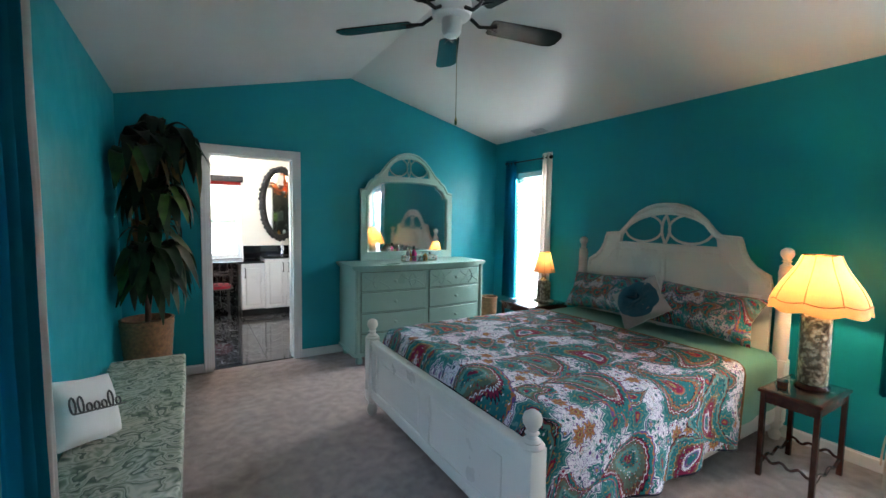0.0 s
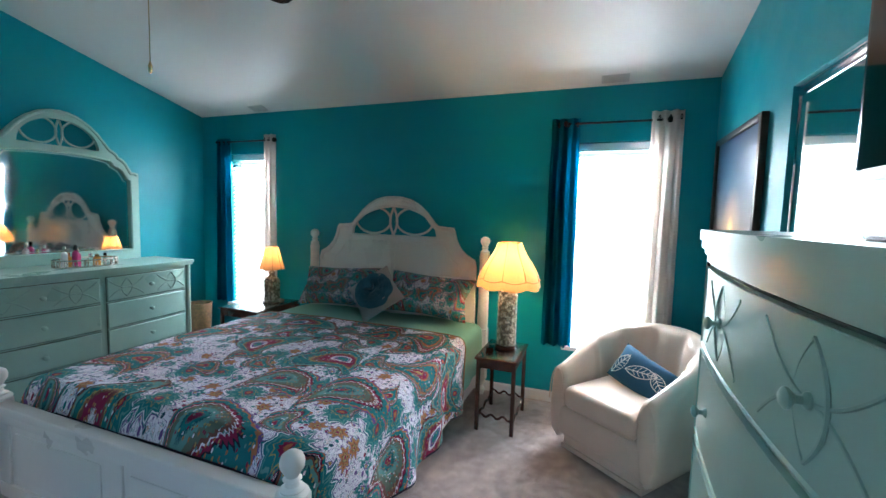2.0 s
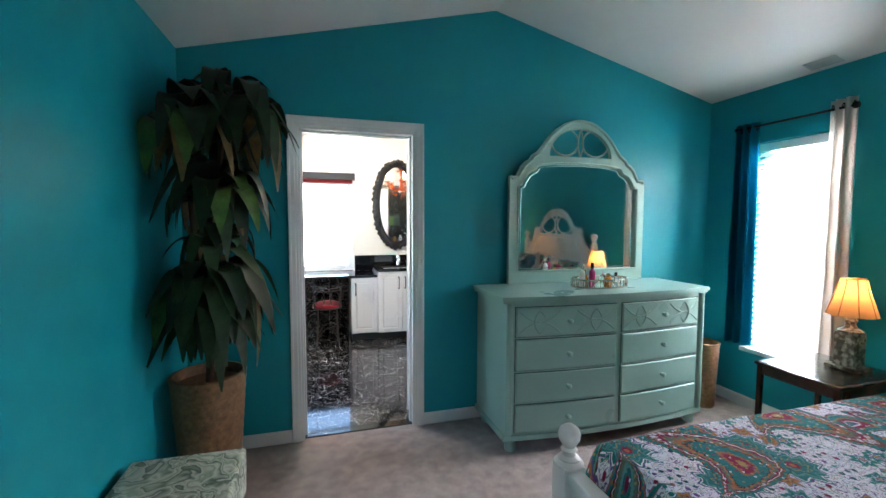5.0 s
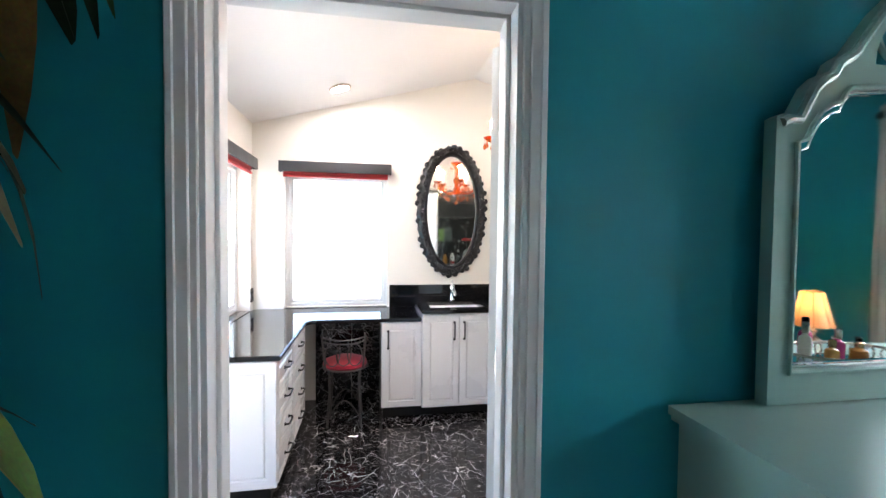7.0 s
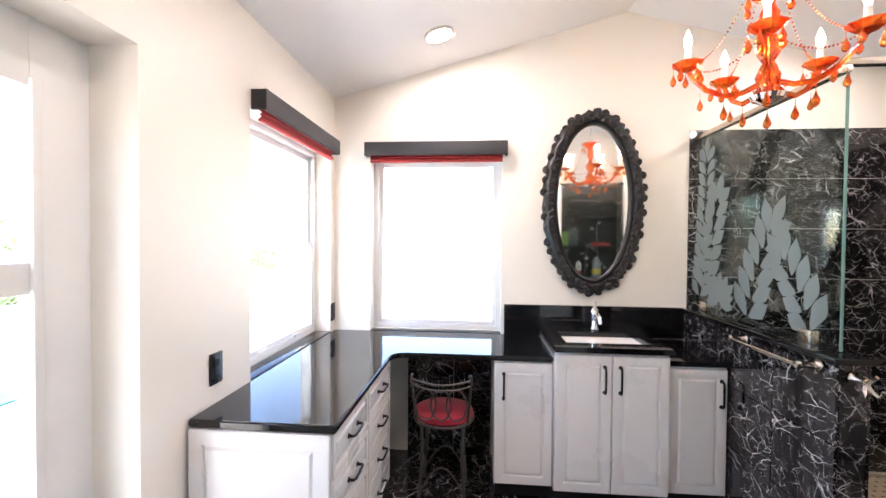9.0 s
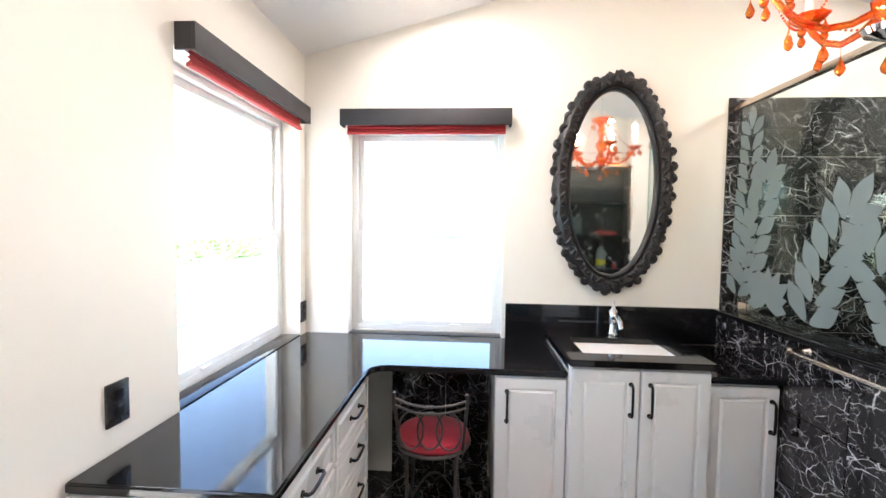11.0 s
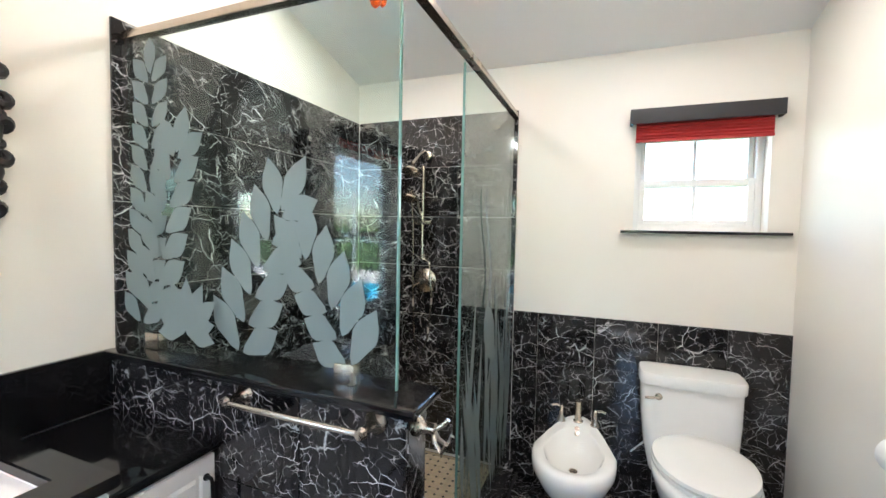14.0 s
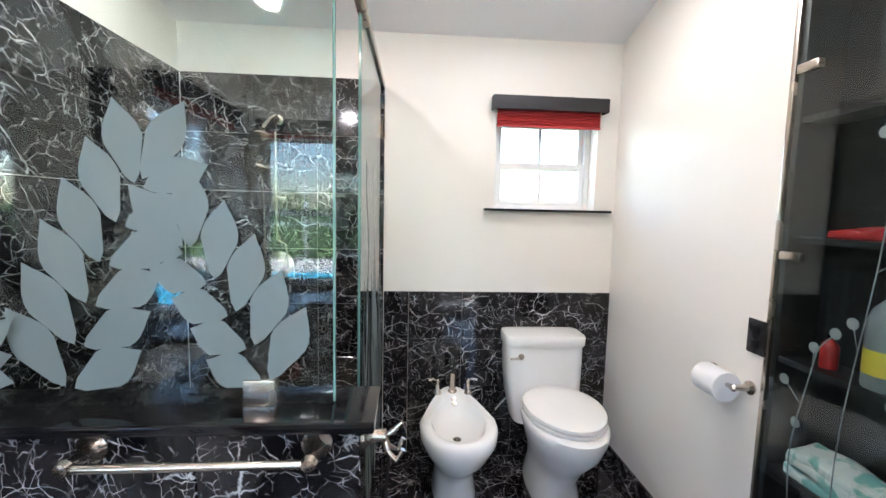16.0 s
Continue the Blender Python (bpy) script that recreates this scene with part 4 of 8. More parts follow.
def build_lamp(x, y, z, big, label):
    lp = thing("table_lamp", label, "lamp", (x, y, z), 0, "lamps on the side tables")
    if big:
        bm = bmesh.new()
        lathe(bm, [(0.080, 0), (0.082, 0.008), (0.078, 0.018), (0.072, 0.024)], 32)
        part("base", bm, DARKWOOD, lp, "dark wooden foot")
        bm = bmesh.new()
        lathe(bm, [(0.066, 0.026), (0.068, 0.03), (0.068, 0.425), (0.066, 0.43)], 32)
        part("shell_filling", bm, SHELLS, lp, "white and brown sea shells")
        bm = bmesh.new()
        lathe(bm, [(0.073, 0.025), (0.074, 0.03), (0.074, 0.43), (0.07, 0.436)], 32)
        part("glass_cylinder", bm, CLEAR, lp, "clear glass cylinder")
        bm = bmesh.new()
        lathe(bm, [(0.06, 0.437), (0.055, 0.45), (0.02, 0.46), (0.012, 0.5), (0.012, 0.54), (0.018, 0.545), (0.018, 0.57)], 20)
        part("stem", bm, BRASS, lp)
        prof = [(0.228, 0.455), (0.220, 0.50), (0.206, 0.54), (0.186, 0.58), (0.158, 0.625), (0.128, 0.67), (0.104, 0.715), (0.090, 0.752), (0.086, 0.762)]
        fl, dp, drop, zb, e = 8, 0.05, 0.016, 0.56, 1.45
    else:
        bm = bmesh.new()
        box(bm, -0.075, 0.075, -0.075, 0.075, 0, 0.02, 0.004)
        box(bm, -0.05, 0.05, -0.05, 0.05, 0.02, 0.21, 0.008)
        lathe(bm, [(0.055, 0.21), (0.058, 0.222), (0.03, 0.24), (0.02, 0.26), (0.03, 0.28), (0.012, 0.30), (0.012, 0.33)], 20)
        part("base", bm, SHELLS, lp, "carved stone-look base")
        prof = [(0.115, 0.31), (0.105, 0.34), (0.09, 0.39), (0.072, 0.45), (0.058, 0.51), (0.056, 0.516)]
        fl, dp, drop, zb, e = 8, 0.03, 0.0, 0.40, 0.27
    bm = bmesh.new()
    bell_shade(bm, prof, 64, fl, dp, drop)
    part("shade", bm, SHADE, lp, "fluted bell shade of cream silk, lit")
    for k in range(fl):
        bm = bmesh.new()
        a = 2 * math.pi * k / fl
        tube(bm, [(r * (1 - dp * (0.4 + 0.6 * (1 - i / len(prof)))) * math.cos(a) * 1.004, r * (1 - dp * (0.4 + 0.6 * (1 - i / len(prof)))) * math.sin(a) * 1.004, h) for i, (r, h) in enumerate(prof) if i or not big], 0.0028, 6)
        part("shade_piping", bm, TRIMBROWN, lp, "brown braid piping")
    if big:
        n = 96
        r0, h0 = prof[1]
        bm = bmesh.new()
        tube(bm, [(r0 * 0.995 * math.cos(2 * math.pi * i / n), r0 * 0.995 * math.sin(2 * math.pi * i / n), h0 + 0.012 - 0.016 * abs(math.sin(fl * math.pi * i / n))) for i in range(n)], 0.0035, 6, closed=True)
        part("shade_braid", bm, TRIMBROWN, lp, "brown braid piping")
    bm = bmesh.new()
    r0, h0 = prof[-1]
    tube(bm, [(r0 * math.cos(2 * math.pi * i / 32), r0 * math.sin(2 * math.pi * i / 32), h0) for i in range(32)], 0.003, 6, closed=True)
    for k in range(3):
        a = 2 * math.pi * k / 3
        tube(bm, [(0, 0, h0 - 0.01), (r0 * math.cos(a), r0 * math.sin(a), h0)], 0.002, 6)
    part("shade_ring", bm, BRASS, lp)
    bm = bmesh.new()
    lathe(bm, [(0.012, zb - 0.05), (0.014, zb - 0.03), (0.026, zb), (0.024, zb + 0.02), (0.008, zb + 0.032)], 16)
    part("bulb", bm, glow_mat("warm_bulb", (1.0, 0.72, 0.38), 1.4), lp, "glowing warm bulb")
    lamp("bulb_light", "POINT", e, pose(x, y, z + zb + 0.05), (1.0, 0.66, 0.36), 0.03)
    return lp


build_lamp(3.955, 2.185, 0.517, True, "large lamp, shell-filled glass base and lit scalloped silk shade")
build_lamp(4.07, 4.44, 0.605, False, "small lamp with lit bell shade on square carved base")
bm = bmesh.new()
box(bm, -0.032, 0.032, -0.024, 0.024, 0, 0.028, 0.005)
tr = thing("trinket_box", "small dark wooden trinket box on the side table", "box", (3.80, 2.27, 0.517), 20)
part("box_body", bm, DARKWOOD, tr)
part("box_lid", B((-0.034, 0.034, -0.026, 0.026, 0.028, 0.038), bevel=0.003), DARKWOOD, tr)
# ---- dresser, its mirror and the tall chest ----
def bow_panel(bm, x0, x1, z0, z1, front, t, edge=0.004, n=14):
    """A drawer front that follows the bow front(x), standing t proud."""
    g = []
    for k, (e, p) in enumerate(((0, 0), (0, t - edge), (edge, t))):
        g.append([[bm.verts.new((x, front(x) - p, z)) for z in (z0 + e, z1 - e)] for x in (x0 + e + (x1 - x0 - 2 * e) * i / n for i in range(n + 1))])
    for a, b in zip(g, g[1:]):
        for i in range(n):
            bm.faces.new((a[i][0], a[i + 1][0], b[i + 1][0], b[i][0]))
            bm.faces.new((a[i][1], a[i + 1][1], b[i + 1][1], b[i][1]))
        for i in (0, n):
            bm.faces.new((a[i][0], a[i][1], b[i][1], b[i][0]))
    for i in range(n):
        bm.faces.new((g[2][i][0], g[2][i + 1][0], g[2][i + 1][1], g[2][i][1]))


def bow_slab(bm, x0, x1, back, front, z0, z1, n=24, lip=0.0):
    """A plate whose front edge is bowed."""
    xs = [x0 + (x1 - x0) * i / n for i in range(n + 1)]
    out = [(x, front(x) - lip) for x in xs] + [(x1, back), (x0, back)]
    lo = [bm.verts.new((x, y, z0)) for x, y in out]
    hi = [bm.verts.new((x, y, z1)) for x, y in out]
    m = len(out)
    for i in range(m):
        bm.faces.new((lo[i], lo[(i + 1) % m], hi[(i + 1) % m], hi[i]))
    bm.faces.new(hi)
    bm.faces.new(lo[::-1])


def knob_at(parent, x, y, z, mat, r=0.016, out=0.03, way="y-"):
    """A turned knob whose stem starts at (x, y, z)."""
    bm = bmesh.new()
    turn = {"y-": pose(0, 0, 0, 90), "y+": pose(0, 0, 0, -90), "x+": pose(0, 0, 0, 0, 90), "x-": pose(0, 0, 0, 0, -90)}[way]
    lathe(bm, [(r * 0.8, 0), (r * 0.8, 0.004), (r * 0.42, 0.008), (r * 0.42, out * 0.5), (r, out * 0.72), (r * 1.02, out * 0.86), (r * 0.6, out), (0, out * 1.02)], 16, m=Matrix.Translation((x, y, z)) @ turn)
    return part("knob", bm, mat, parent, "round painted knob")


def x_carving(bm, xc, zc, w, h, y, r=0.004):
    """Crossed curved ribs carved on a drawer front."""
    for s in (-1, 1):
        for q in (-1, 1):
            pts = []
            for i in range(13):
                t = i / 12
                x = xc + s * w * (0.06 + 0.94 * t)
                pts.append((x, (y(x) if callable(y) else y), zc + q * h * (t ** 1.7 - 0.0) * 0.95))
            tube(bm, pts, r, 6)
            tube(bm, [(xc + s * w * 0.30 * (1 - abs(2 * t - 1) ** 2), (y(xc) if callable(y) else y), zc + h * (2 * t - 1)) for t in [k / 12 for k in range(13)]], r, 6) if q == 1 else None


def turned_foot(bm, x, y, h=0.09):
    lathe(bm, [(0.022, 0), (0.034, 0.01), (0.038, h * 0.45), (0.030, h * 0.7), (0.024, h * 0.8), (0.036, h * 0.88), (0.036, h)], 16, x, y)


# darkened sage: the shade round the drawers is painted, no gap is cut
SAGE_GAP_SHADE = plain("sage_painted_gap_shade", (0.05, 0.085, 0.075), 0.6)


def build_dresser():
    d = thing("dresser", "wide sage green painted dresser with eight bowed drawers", "dresser")
    x0, x1, yb, yf, h = 2.255, 3.765, 5.615, 5.13, 0.985
    bow = lambda x: yf - 0.055 * (1 - ((x - 3.02) / 0.75) ** 2)
    bm = bmesh.new()
    bow_slab(bm, x0, x1, yb, bow, 0.085, 0.945, 30)
    part("body", bm, SAGE, d)
    bm = bmesh.new()
    for lip, a, b, z0, z1 in ((0.03, 0.035, 0.035, 0.962, 0.985), (0.02, 0.025, 0.025, 0.945, 0.962)):
        bow_slab(bm, x0 - a, x1 + b, yb, bow, z0, z1, 30, lip)
    bmesh.ops.bevel(bm, geom=[e for e in bm.edges if len(e.link_faces) == 2 and e.calc_face_angle(0) > 0.8], offset=0.005, segments=2, affect="EDGES")
    part("top", bm, SAGE, d)
    bm = bmesh.new()
    bow_slab(bm, x0 - 0.015, x1 + 0.015, yb, bow, 0.085, 0.115, 30, 0.014)
    part("plinth", bm, SAGE, d)
    for x in (x0 + 0.05, x1 - 0.05):
        for y in (yf + 0.03, yb - 0.06):
            bm = bmesh.new()
            turned_foot(bm, x, y, 0.09)
            part("foot", bm, SAGE, d)
    for s in (x0 + 0.018, x1 - 0.018):
        bm = bmesh.new()
        lathe(bm, [(0.02, 0.115), (0.022, 0.15), (0.02, 0.92), (0.022, 0.945)], 14, s, bow(s) - 0.004)
        part("corner_post", bm, SAGE, d)
    rows = ((0.735, 0.915), (0.525, 0.715), (0.325, 0.505), (0.135, 0.305))
    for k, (z0, z1) in enumerate(rows):
        for a, b in ((x0 + 0.06, 2.995), (3.045, x1 - 0.06)):
            bm = bmesh.new()
            bow_panel(bm, a, b, z0, z1, bow, 0.014)
            dr = part("drawer", bm, SAGE, d)
            # dark plate showing round the drawer front as its painted shade
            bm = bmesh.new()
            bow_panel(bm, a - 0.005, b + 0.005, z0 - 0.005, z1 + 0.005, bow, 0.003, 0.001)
            part("drawer_gap_shade", bm, SAGE_GAP_SHADE, dr, "thin dark plate standing in for the gap's shade")
            xm = (a + b) / 2
            if k == 0:
                for xc in (xm - 0.19, xm + 0.19):
                    bm = bmesh.new()
                    x_carving(bm, xc, (z0 + z1) / 2, 0.13, 0.07, lambda x: bow(x) - 0.014, 0.0045)
                    part("drawer_carving", bm, SAGE_LINE, dr)
            knob_at(dr, xm, bow(xm) - 0.014, (z0 + z1) / 2, SAGE)
    return d


def build_dresser_mirror():
    mr = thing("dresser_mirror", "sage green framed mirror with arched top on the dresser", "mirror")
    xc, y = 3.045, 5.575
    right = [(0.575, 0.99), (0.575, 1.755), (0.555, 1.765), (0.52, 1.765), (0.50, 1.80), (0.475, 1.845), (0.44, 1.875), (0.415, 1.885), (0.40, 1.915), (0.385, 1.925), (0.35, 1.945),
             (0.315, 1.99), (0.26, 2.06), (0.20, 2.115), (0.12, 2.165), (0.06, 2.183), (0.0, 2.188)]
    glass = [(0.50, 1.075), (0.50, 1.69), (0.475, 1.70), (0.455, 1.74), (0.43, 1.775), (0.40, 1.795), (0.37, 1.805), (0.355, 1.83), (0.34, 1.845), (0.20, 1.862), (0.0, 1.868)]
    hole = [(0.265, 1.915)] + [(0.265 * math.cos(radians(a)), 1.915 + 0.205 * math.sin(radians(a))) for a in range(10, 91, 10)]
    sh = lambda loop: [(xc + a, z) for a, z in loop]
    bm = bmesh.new()
    prism(bm, sh(mirrored(right)), y - 0.016, y + 0.02, "xz", [sh(mirrored(glass)), sh(mirrored(hole))])
    part("frame", bm, SAGE, mr)
    bm = bmesh.new()
    tube(bm, [(xc + a * 0.975, y - 0.018, z - 0.014) for a, z in mirrored(right) if z > 1.0], 0.012, 8)
    tube(bm, [(xc + a * 1.02, y - 0.018, z) for a, z in mirrored(glass)], 0.007, 6, closed=True)
    part("frame_moulding", bm, SAGE, mr)
    bm = bmesh.new()
    tracery(bm, 0.26, 1.915, 0.20, 0.02, "xz", xc, 0.008, y)
    part("frame_tracery", bm, SAGE, mr)
    bm = bmesh.new()
    prism(bm, sh(mirrored(glass)), y + 0.004, y + 0.012, "xz")
    part("mirror_glass", bm, MIRROR, mr, "bevelled mirror glass", smooth=False)
    bm = bmesh.new()
    tube(bm, [(xc + a * 0.955, y + 0.003, z - 0.016 if z > 1.3 else z + 0.02) for a, z in mirrored(glass)], 0.003, 4, closed=True)
    part("glass_bevel", bm, MIRROR, mr)
    return mr


def build_tray():
    t = thing("vanity_tray", "oval mirrored tray with a pierced silver gallery", "tray", (3.06, 5.33, 0.985))
    bm = bmesh.new()
    n = 40
    ov = [(0.21 * math.cos(2 * math.pi * i / n), 0.12 * math.sin(2 * math.pi * i / n)) for i in range(n)]
    prism(bm, ov, 0.006, 0.012, "xy")
    part("tray_mirror", bm, MIRROR, t)
    bm = bmesh.new()
    for z, r in ((0.008, 0.006), (0.058, 0.005)):
        tube(bm, [(x * 1.01, y * 1.01, z) for x, y in ov], r, 6, closed=True)
    for i in range(0, n, 2):
        x, y = ov[i]
        u = Vector((-y, x, 0)).normalized() * 0.011
        tube(bm, [Vector((x, y, 0.033)) + u * math.cos(q) + Vector((0, 0, 0.022 * math.sin(q))) for q in [2 * math.pi * k / 10 for k in range(10)]], 0.0034, 5, closed=True)
    part("gallery", bm, NICKEL, t, "looped silver wire rim")
    return t


def build_bottle(x, y, z, r, h, mat, capm, label):
    b = thing("perfume_bottle", label, "bottle", (x, y, z), 0, "bottles on the vanity tray")
    bm = bmesh.new()
    lathe(bm, [(r * 0.9, 0), (r, 0.004), (r, h * 0.6), (r * 0.85, h * 0.66), (r * 0.45, h * 0.70), (r * 0.45, h * 0.74)], 18)
    part("bottle_body", bm, mat, b)
    bm = bmesh.new()
    lathe(bm, [(r * 0.5, h * 0.74), (r * 0.55, h * 0.76), (r * 0.55, h * 0.97), (r * 0.4, h)], 16)
    part("cap", bm, capm, b)


build_dresser()
build_dresser_mirror()
build_tray()
PINK = plain("pink_glass_liquid", (0.45, 0.04, 0.16), 0.1, vary=0.05, relief=0)
AMBER = plain("amber_glass_liquid", (0.5, 0.22, 0.05), 0.1, vary=0.05, relief=0)
for i, (bx, by, r, h, mt, cm, lb) in enumerate((
        (2.99, 5.33, 0.019, 0.15, PLASTIC, NICKEL, "slim white scent bottle with silver cap"), (3.04, 5.29, 0.021, 0.16, PINK, BLACKPLASTIC, "pink scent bottle with dark cap"),
        (3.09, 5.36, 0.020, 0.13, PINK, NICKEL, "plum scent bottle with silver cap"), (3.15, 5.31, 0.024, 0.09, CLEAR, CHROME, "low clear glass scent bottle"),
        (3.21, 5.34, 0.026, 0.075, AMBER, BRASS, "small amber scent bottle with brass cap"), (3.25, 5.31, 0.02, 0.085, CLEAR, BLACKPLASTIC, "small clear scent bottle with dark cap"), (3.04, 5.38, 0.02, 0.10, AMBER, BRASS, "amber scent bottle with brass cap"))):
    build_bottle(bx - 0.07, by, 0.998, r, h, mt, cm, lb)


def build_chest():
    c = thing("chest_of_drawers", "tall sage green painted chest with bowed carved drawers", "chest of drawers")
    x0, x1, yb, yf, h = 1.40, 2.43, 0.905, 1.285, 1.437
    bow = lambda x: yf + 0.035 * (1 - ((x - 1.915) / 0.52) ** 2)
    bm = bmesh.new()
    bow_slab(bm, x0, x1, yb, bow, 0.09, 1.345, 28)
    part("body", bm, SAGE, c)
    bm = bmesh.new()
    for lip, a, z0, z1 in ((0.012, 0.012, 1.345, 1.368), (0.020, 0.018, 1.368, 1.384), (0.028, 0.026, 1.384, 1.408), (0.034, 0.034, 1.408, 1.437)):
        bow_slab(bm, x0 - a, x1 + a, yb, bow, z0, z1, 28, -lip)
    bmesh.ops.bevel(bm, geom=[e for e in bm.edges if len(e.link_faces) == 2 and e.calc_face_angle(0) > 0.8], offset=0.006, segments=2, affect="EDGES")
    part("top", bm, SAGE, c)
    bm = bmesh.new()
    bow_slab(bm, x0 - 0.014, x1 + 0.014, yb, bow, 0.08, 0.115, 28, -0.014)
    part("plinth", bm, SAGE, c)
    for x in (x0 + 0.05, x1 - 0.05):
        for y in (yb + 0.05, yf - 0.03):
            bm = bmesh.new()
            turned_foot(bm, x, y, 0.085)
            part("foot", bm, SAGE, c)
    for k, (z0, z1) in enumerate(((1.12, 1.335), (0.865, 1.10), (0.61, 0.845), (0.37, 0.59), (0.13, 0.35))):
        bm = bmesh.new()
        bow_panel(bm, x0 + 0.045, x1 - 0.045, z0, z1, bow, -0.014, -0.004 * -1)
        dr = part("drawer", bm, SAGE, c)
        # dark plate a little larger than the front, painting shade along its edges
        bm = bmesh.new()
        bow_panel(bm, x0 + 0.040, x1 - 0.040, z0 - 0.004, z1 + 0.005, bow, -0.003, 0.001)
        part("drawer_gap_shade", bm, SAGE_GAP_SHADE, dr, "thin dark plate standing in for the gap's shade")
        if k == 0:
            for xc in (1.70, 2.13):
                bm = bmesh.new()
                x_carving(bm, xc, (z0 + z1) / 2, 0.15, 0.085, lambda x: bow(x) + 0.0130, 0.0036)
                part("drawer_carving", bm, SAGE_LINE, dr)
        bm = bmesh.new()
        for z in (z0 - 0.010,):
            tube(bm, [(x, bow(x) + 0.004, z) for x in [x0 + 0.03 + (x1 - x0 - 0.06) * i / 20 for i in range(21)]], 0.007, 6)
        part("drawer_bead", bm, SAGE, dr)
        for x in (1.70, 2.13) if k == 0 else (1.62, 2.21):
            knob_at(dr, x, bow(x) + 0.014, (z0 + z1) / 2, SAGE, 0.015, 0.032, "y+")


build_chest()


def build_tv():
    tv = thing("television", "flat black television standing on the tall chest", "television", (1.62, 1.13, 1.437))
    part("bezel", B((-0.45, 0.45, -0.02, 0.018, 0.10, 0.64), bevel=0.006), BLACKPLASTIC, tv)
    part("screen", B((-0.43, 0.43, 0.0185, 0.0215, 0.125, 0.62)), plain("dark_screen_glass", (0.004, 0.004, 0.005), 0.04, vary=0.0, relief=0), tv, "dark glossy screen")
    part("stand_neck", B((-0.05, 0.05, -0.03, 0.0, 0.01, 0.11), bevel=0.004), BLACKPLASTIC, tv)
    part("stand_foot", B((-0.22, 0.22, -0.11, 0.10, 0.0, 0.014), bevel=0.005), BLACKPLASTIC, tv)


build_tv()
bx = thing("tissue_box", "small bright blue box on the tall chest", "box", (2.0, 0.99, 1.437), 8)
part("box_body", B((-0.06, 0.06, -0.05, 0.05, 0, 0.045), bevel=0.003), plain("blue_card", (0.01, 0.16, 0.42), 0.5), bx)
part("box_lid", B((-0.062, 0.062, -0.052, 0.052, 0.045, 0.055), bevel=0.002), plain("blue_card_lid", (0.01, 0.12, 0.36), 0.5), bx)


# ---- armchair ----
def build_armchair():
    ch = thing("armchair", "rounded cream leather tub armchair with channelled back", "armchair", (3.80, 1.33, 0), 52)
    # local: front is +y, right is +x
    part("base", B((-0.27, 0.27, -0.22, 0.33, 0.03, 0.12), bevel=0.02, seg=3), LEATHER, ch)
    bm = bmesh.new()
    box(bm, -0.28, 0.28, -0.22, 0.33, 0.0, 0.03, 0.005)
    part("plinth", bm, LEATHER, ch)
    bm = B((-0.29, 0.29, -0.20, 0.37, 0.10, 0.29), bevel=0.035, seg=4)
    part("seat_base", bm, LEATHER, ch)
    bm = B((-0.245, 0.245, -0.20, 0.385, 0.285, 0.42), bevel=0.055, seg=5)
    for v in bm.verts:
        if v.co.z > 0.38:
            v.co.z += 0.025 * (1 - (v.co.x / 0.25) ** 2)
    part("seat_cushion", bm, LEATHER, ch)
    bm = bmesh.new()
    # arms and back in one horseshoe, with upright channels inside
    n = 64
    rings = []
    for i in range(n + 1):
        t = i / n
        if t < 0.22:
            px, py, dx, dy = 0.30 * -1, 0.36 - (t / 0.22) * 0.36, -1, 0
        elif t > 0.78:
            px, py, dx, dy = 0.30, 0.0 + (t - 0.78) / 0.22 * 0.36, 1, 0
        else:
            b = math.pi * (1 - (t - 0.22) / 0.56)
            px, py, dx, dy = 0.30 * math.cos(b), -0.34 * math.sin(b), math.cos(b), -math.sin(b)
        back = math.sin(math.pi * t) ** 1.3
        h = 0.54 + 0.235 * back
        chan = 0.040 * abs(math.sin(t * math.pi * 9)) if 0.2 < t < 0.8 else 0.004
        w = 0.055 + 0.012 * back
        lean = 0.07 * back
        sec = [(-w + 0.01, 0.05), (-w - chan * 0.5, 0.30), (-w - chan + lean, h - 0.09), (-w * 0.75 - chan + lean, h - 0.03), (-0.01 + lean, h), (w * 0.7 + lean, h - 0.025), (w + lean * 0.9, h - 0.09), (w + 0.012 + lean * 0.3, 0.30), (w + 0.005, 0.05)]
        rings.append([bm.verts.new((px + dx * o, py + dy * o, z)) for o, z in sec])
    m = len(rings[0])
    for a, b in zip(rings, rings[1:]):
        for k in range(m):
            bm.faces.new((a[k], a[(k + 1) % m], b[(k + 1) % m], b[k]))
    for r in (rings[0], rings[-1]):
        c = bm.verts.new(sum((v.co for v in r), Vector()) / m + Vector((0, 0.035, 0)))
        for k in range(m):
            bm.faces.new((r[k], r[(k + 1) % m], c))
    shell = part("tub_back", bm, LEATHER, ch, angle=60)
    sub = shell.modifiers.new("soft", "SUBSURF")
    sub.levels = sub.render_levels = 1
    for s in (-1, 1):
        bm = bmesh.new()
        tube(bm, [(s * 0.30 + (0.058) * math.cos(q), 0.372, 0.30 + 0.22 * math.sin(q)) for q in [math.pi * k / 16 for k in range(17)]], 0.004, 6)
        part("seam_piping", bm, LEATHER, ch)
    cu = tagged(new("cushion"), "blue cushion with white outlined leaves on the armchair", "cushion")
    cu.matrix_basis = pose(3.80, 1.33, 0, 0, 0, 52) @ pose(-0.02, 0.0, 0.515, 62, 0, 180) @ pose(0, 0, 0, 0, 0, -16)
    bm = bmesh.new()
    pillow_mesh(bm, 0.38, 0.24, 0.12, 18, seed=9)
    part("cushion_cover", bm, plain("blue_cushion_cloth", (0.01, 0.085, 0.16), 0.8, vary=0.1, grain=240, relief=0.25), cu)
    bm = bmesh.new()
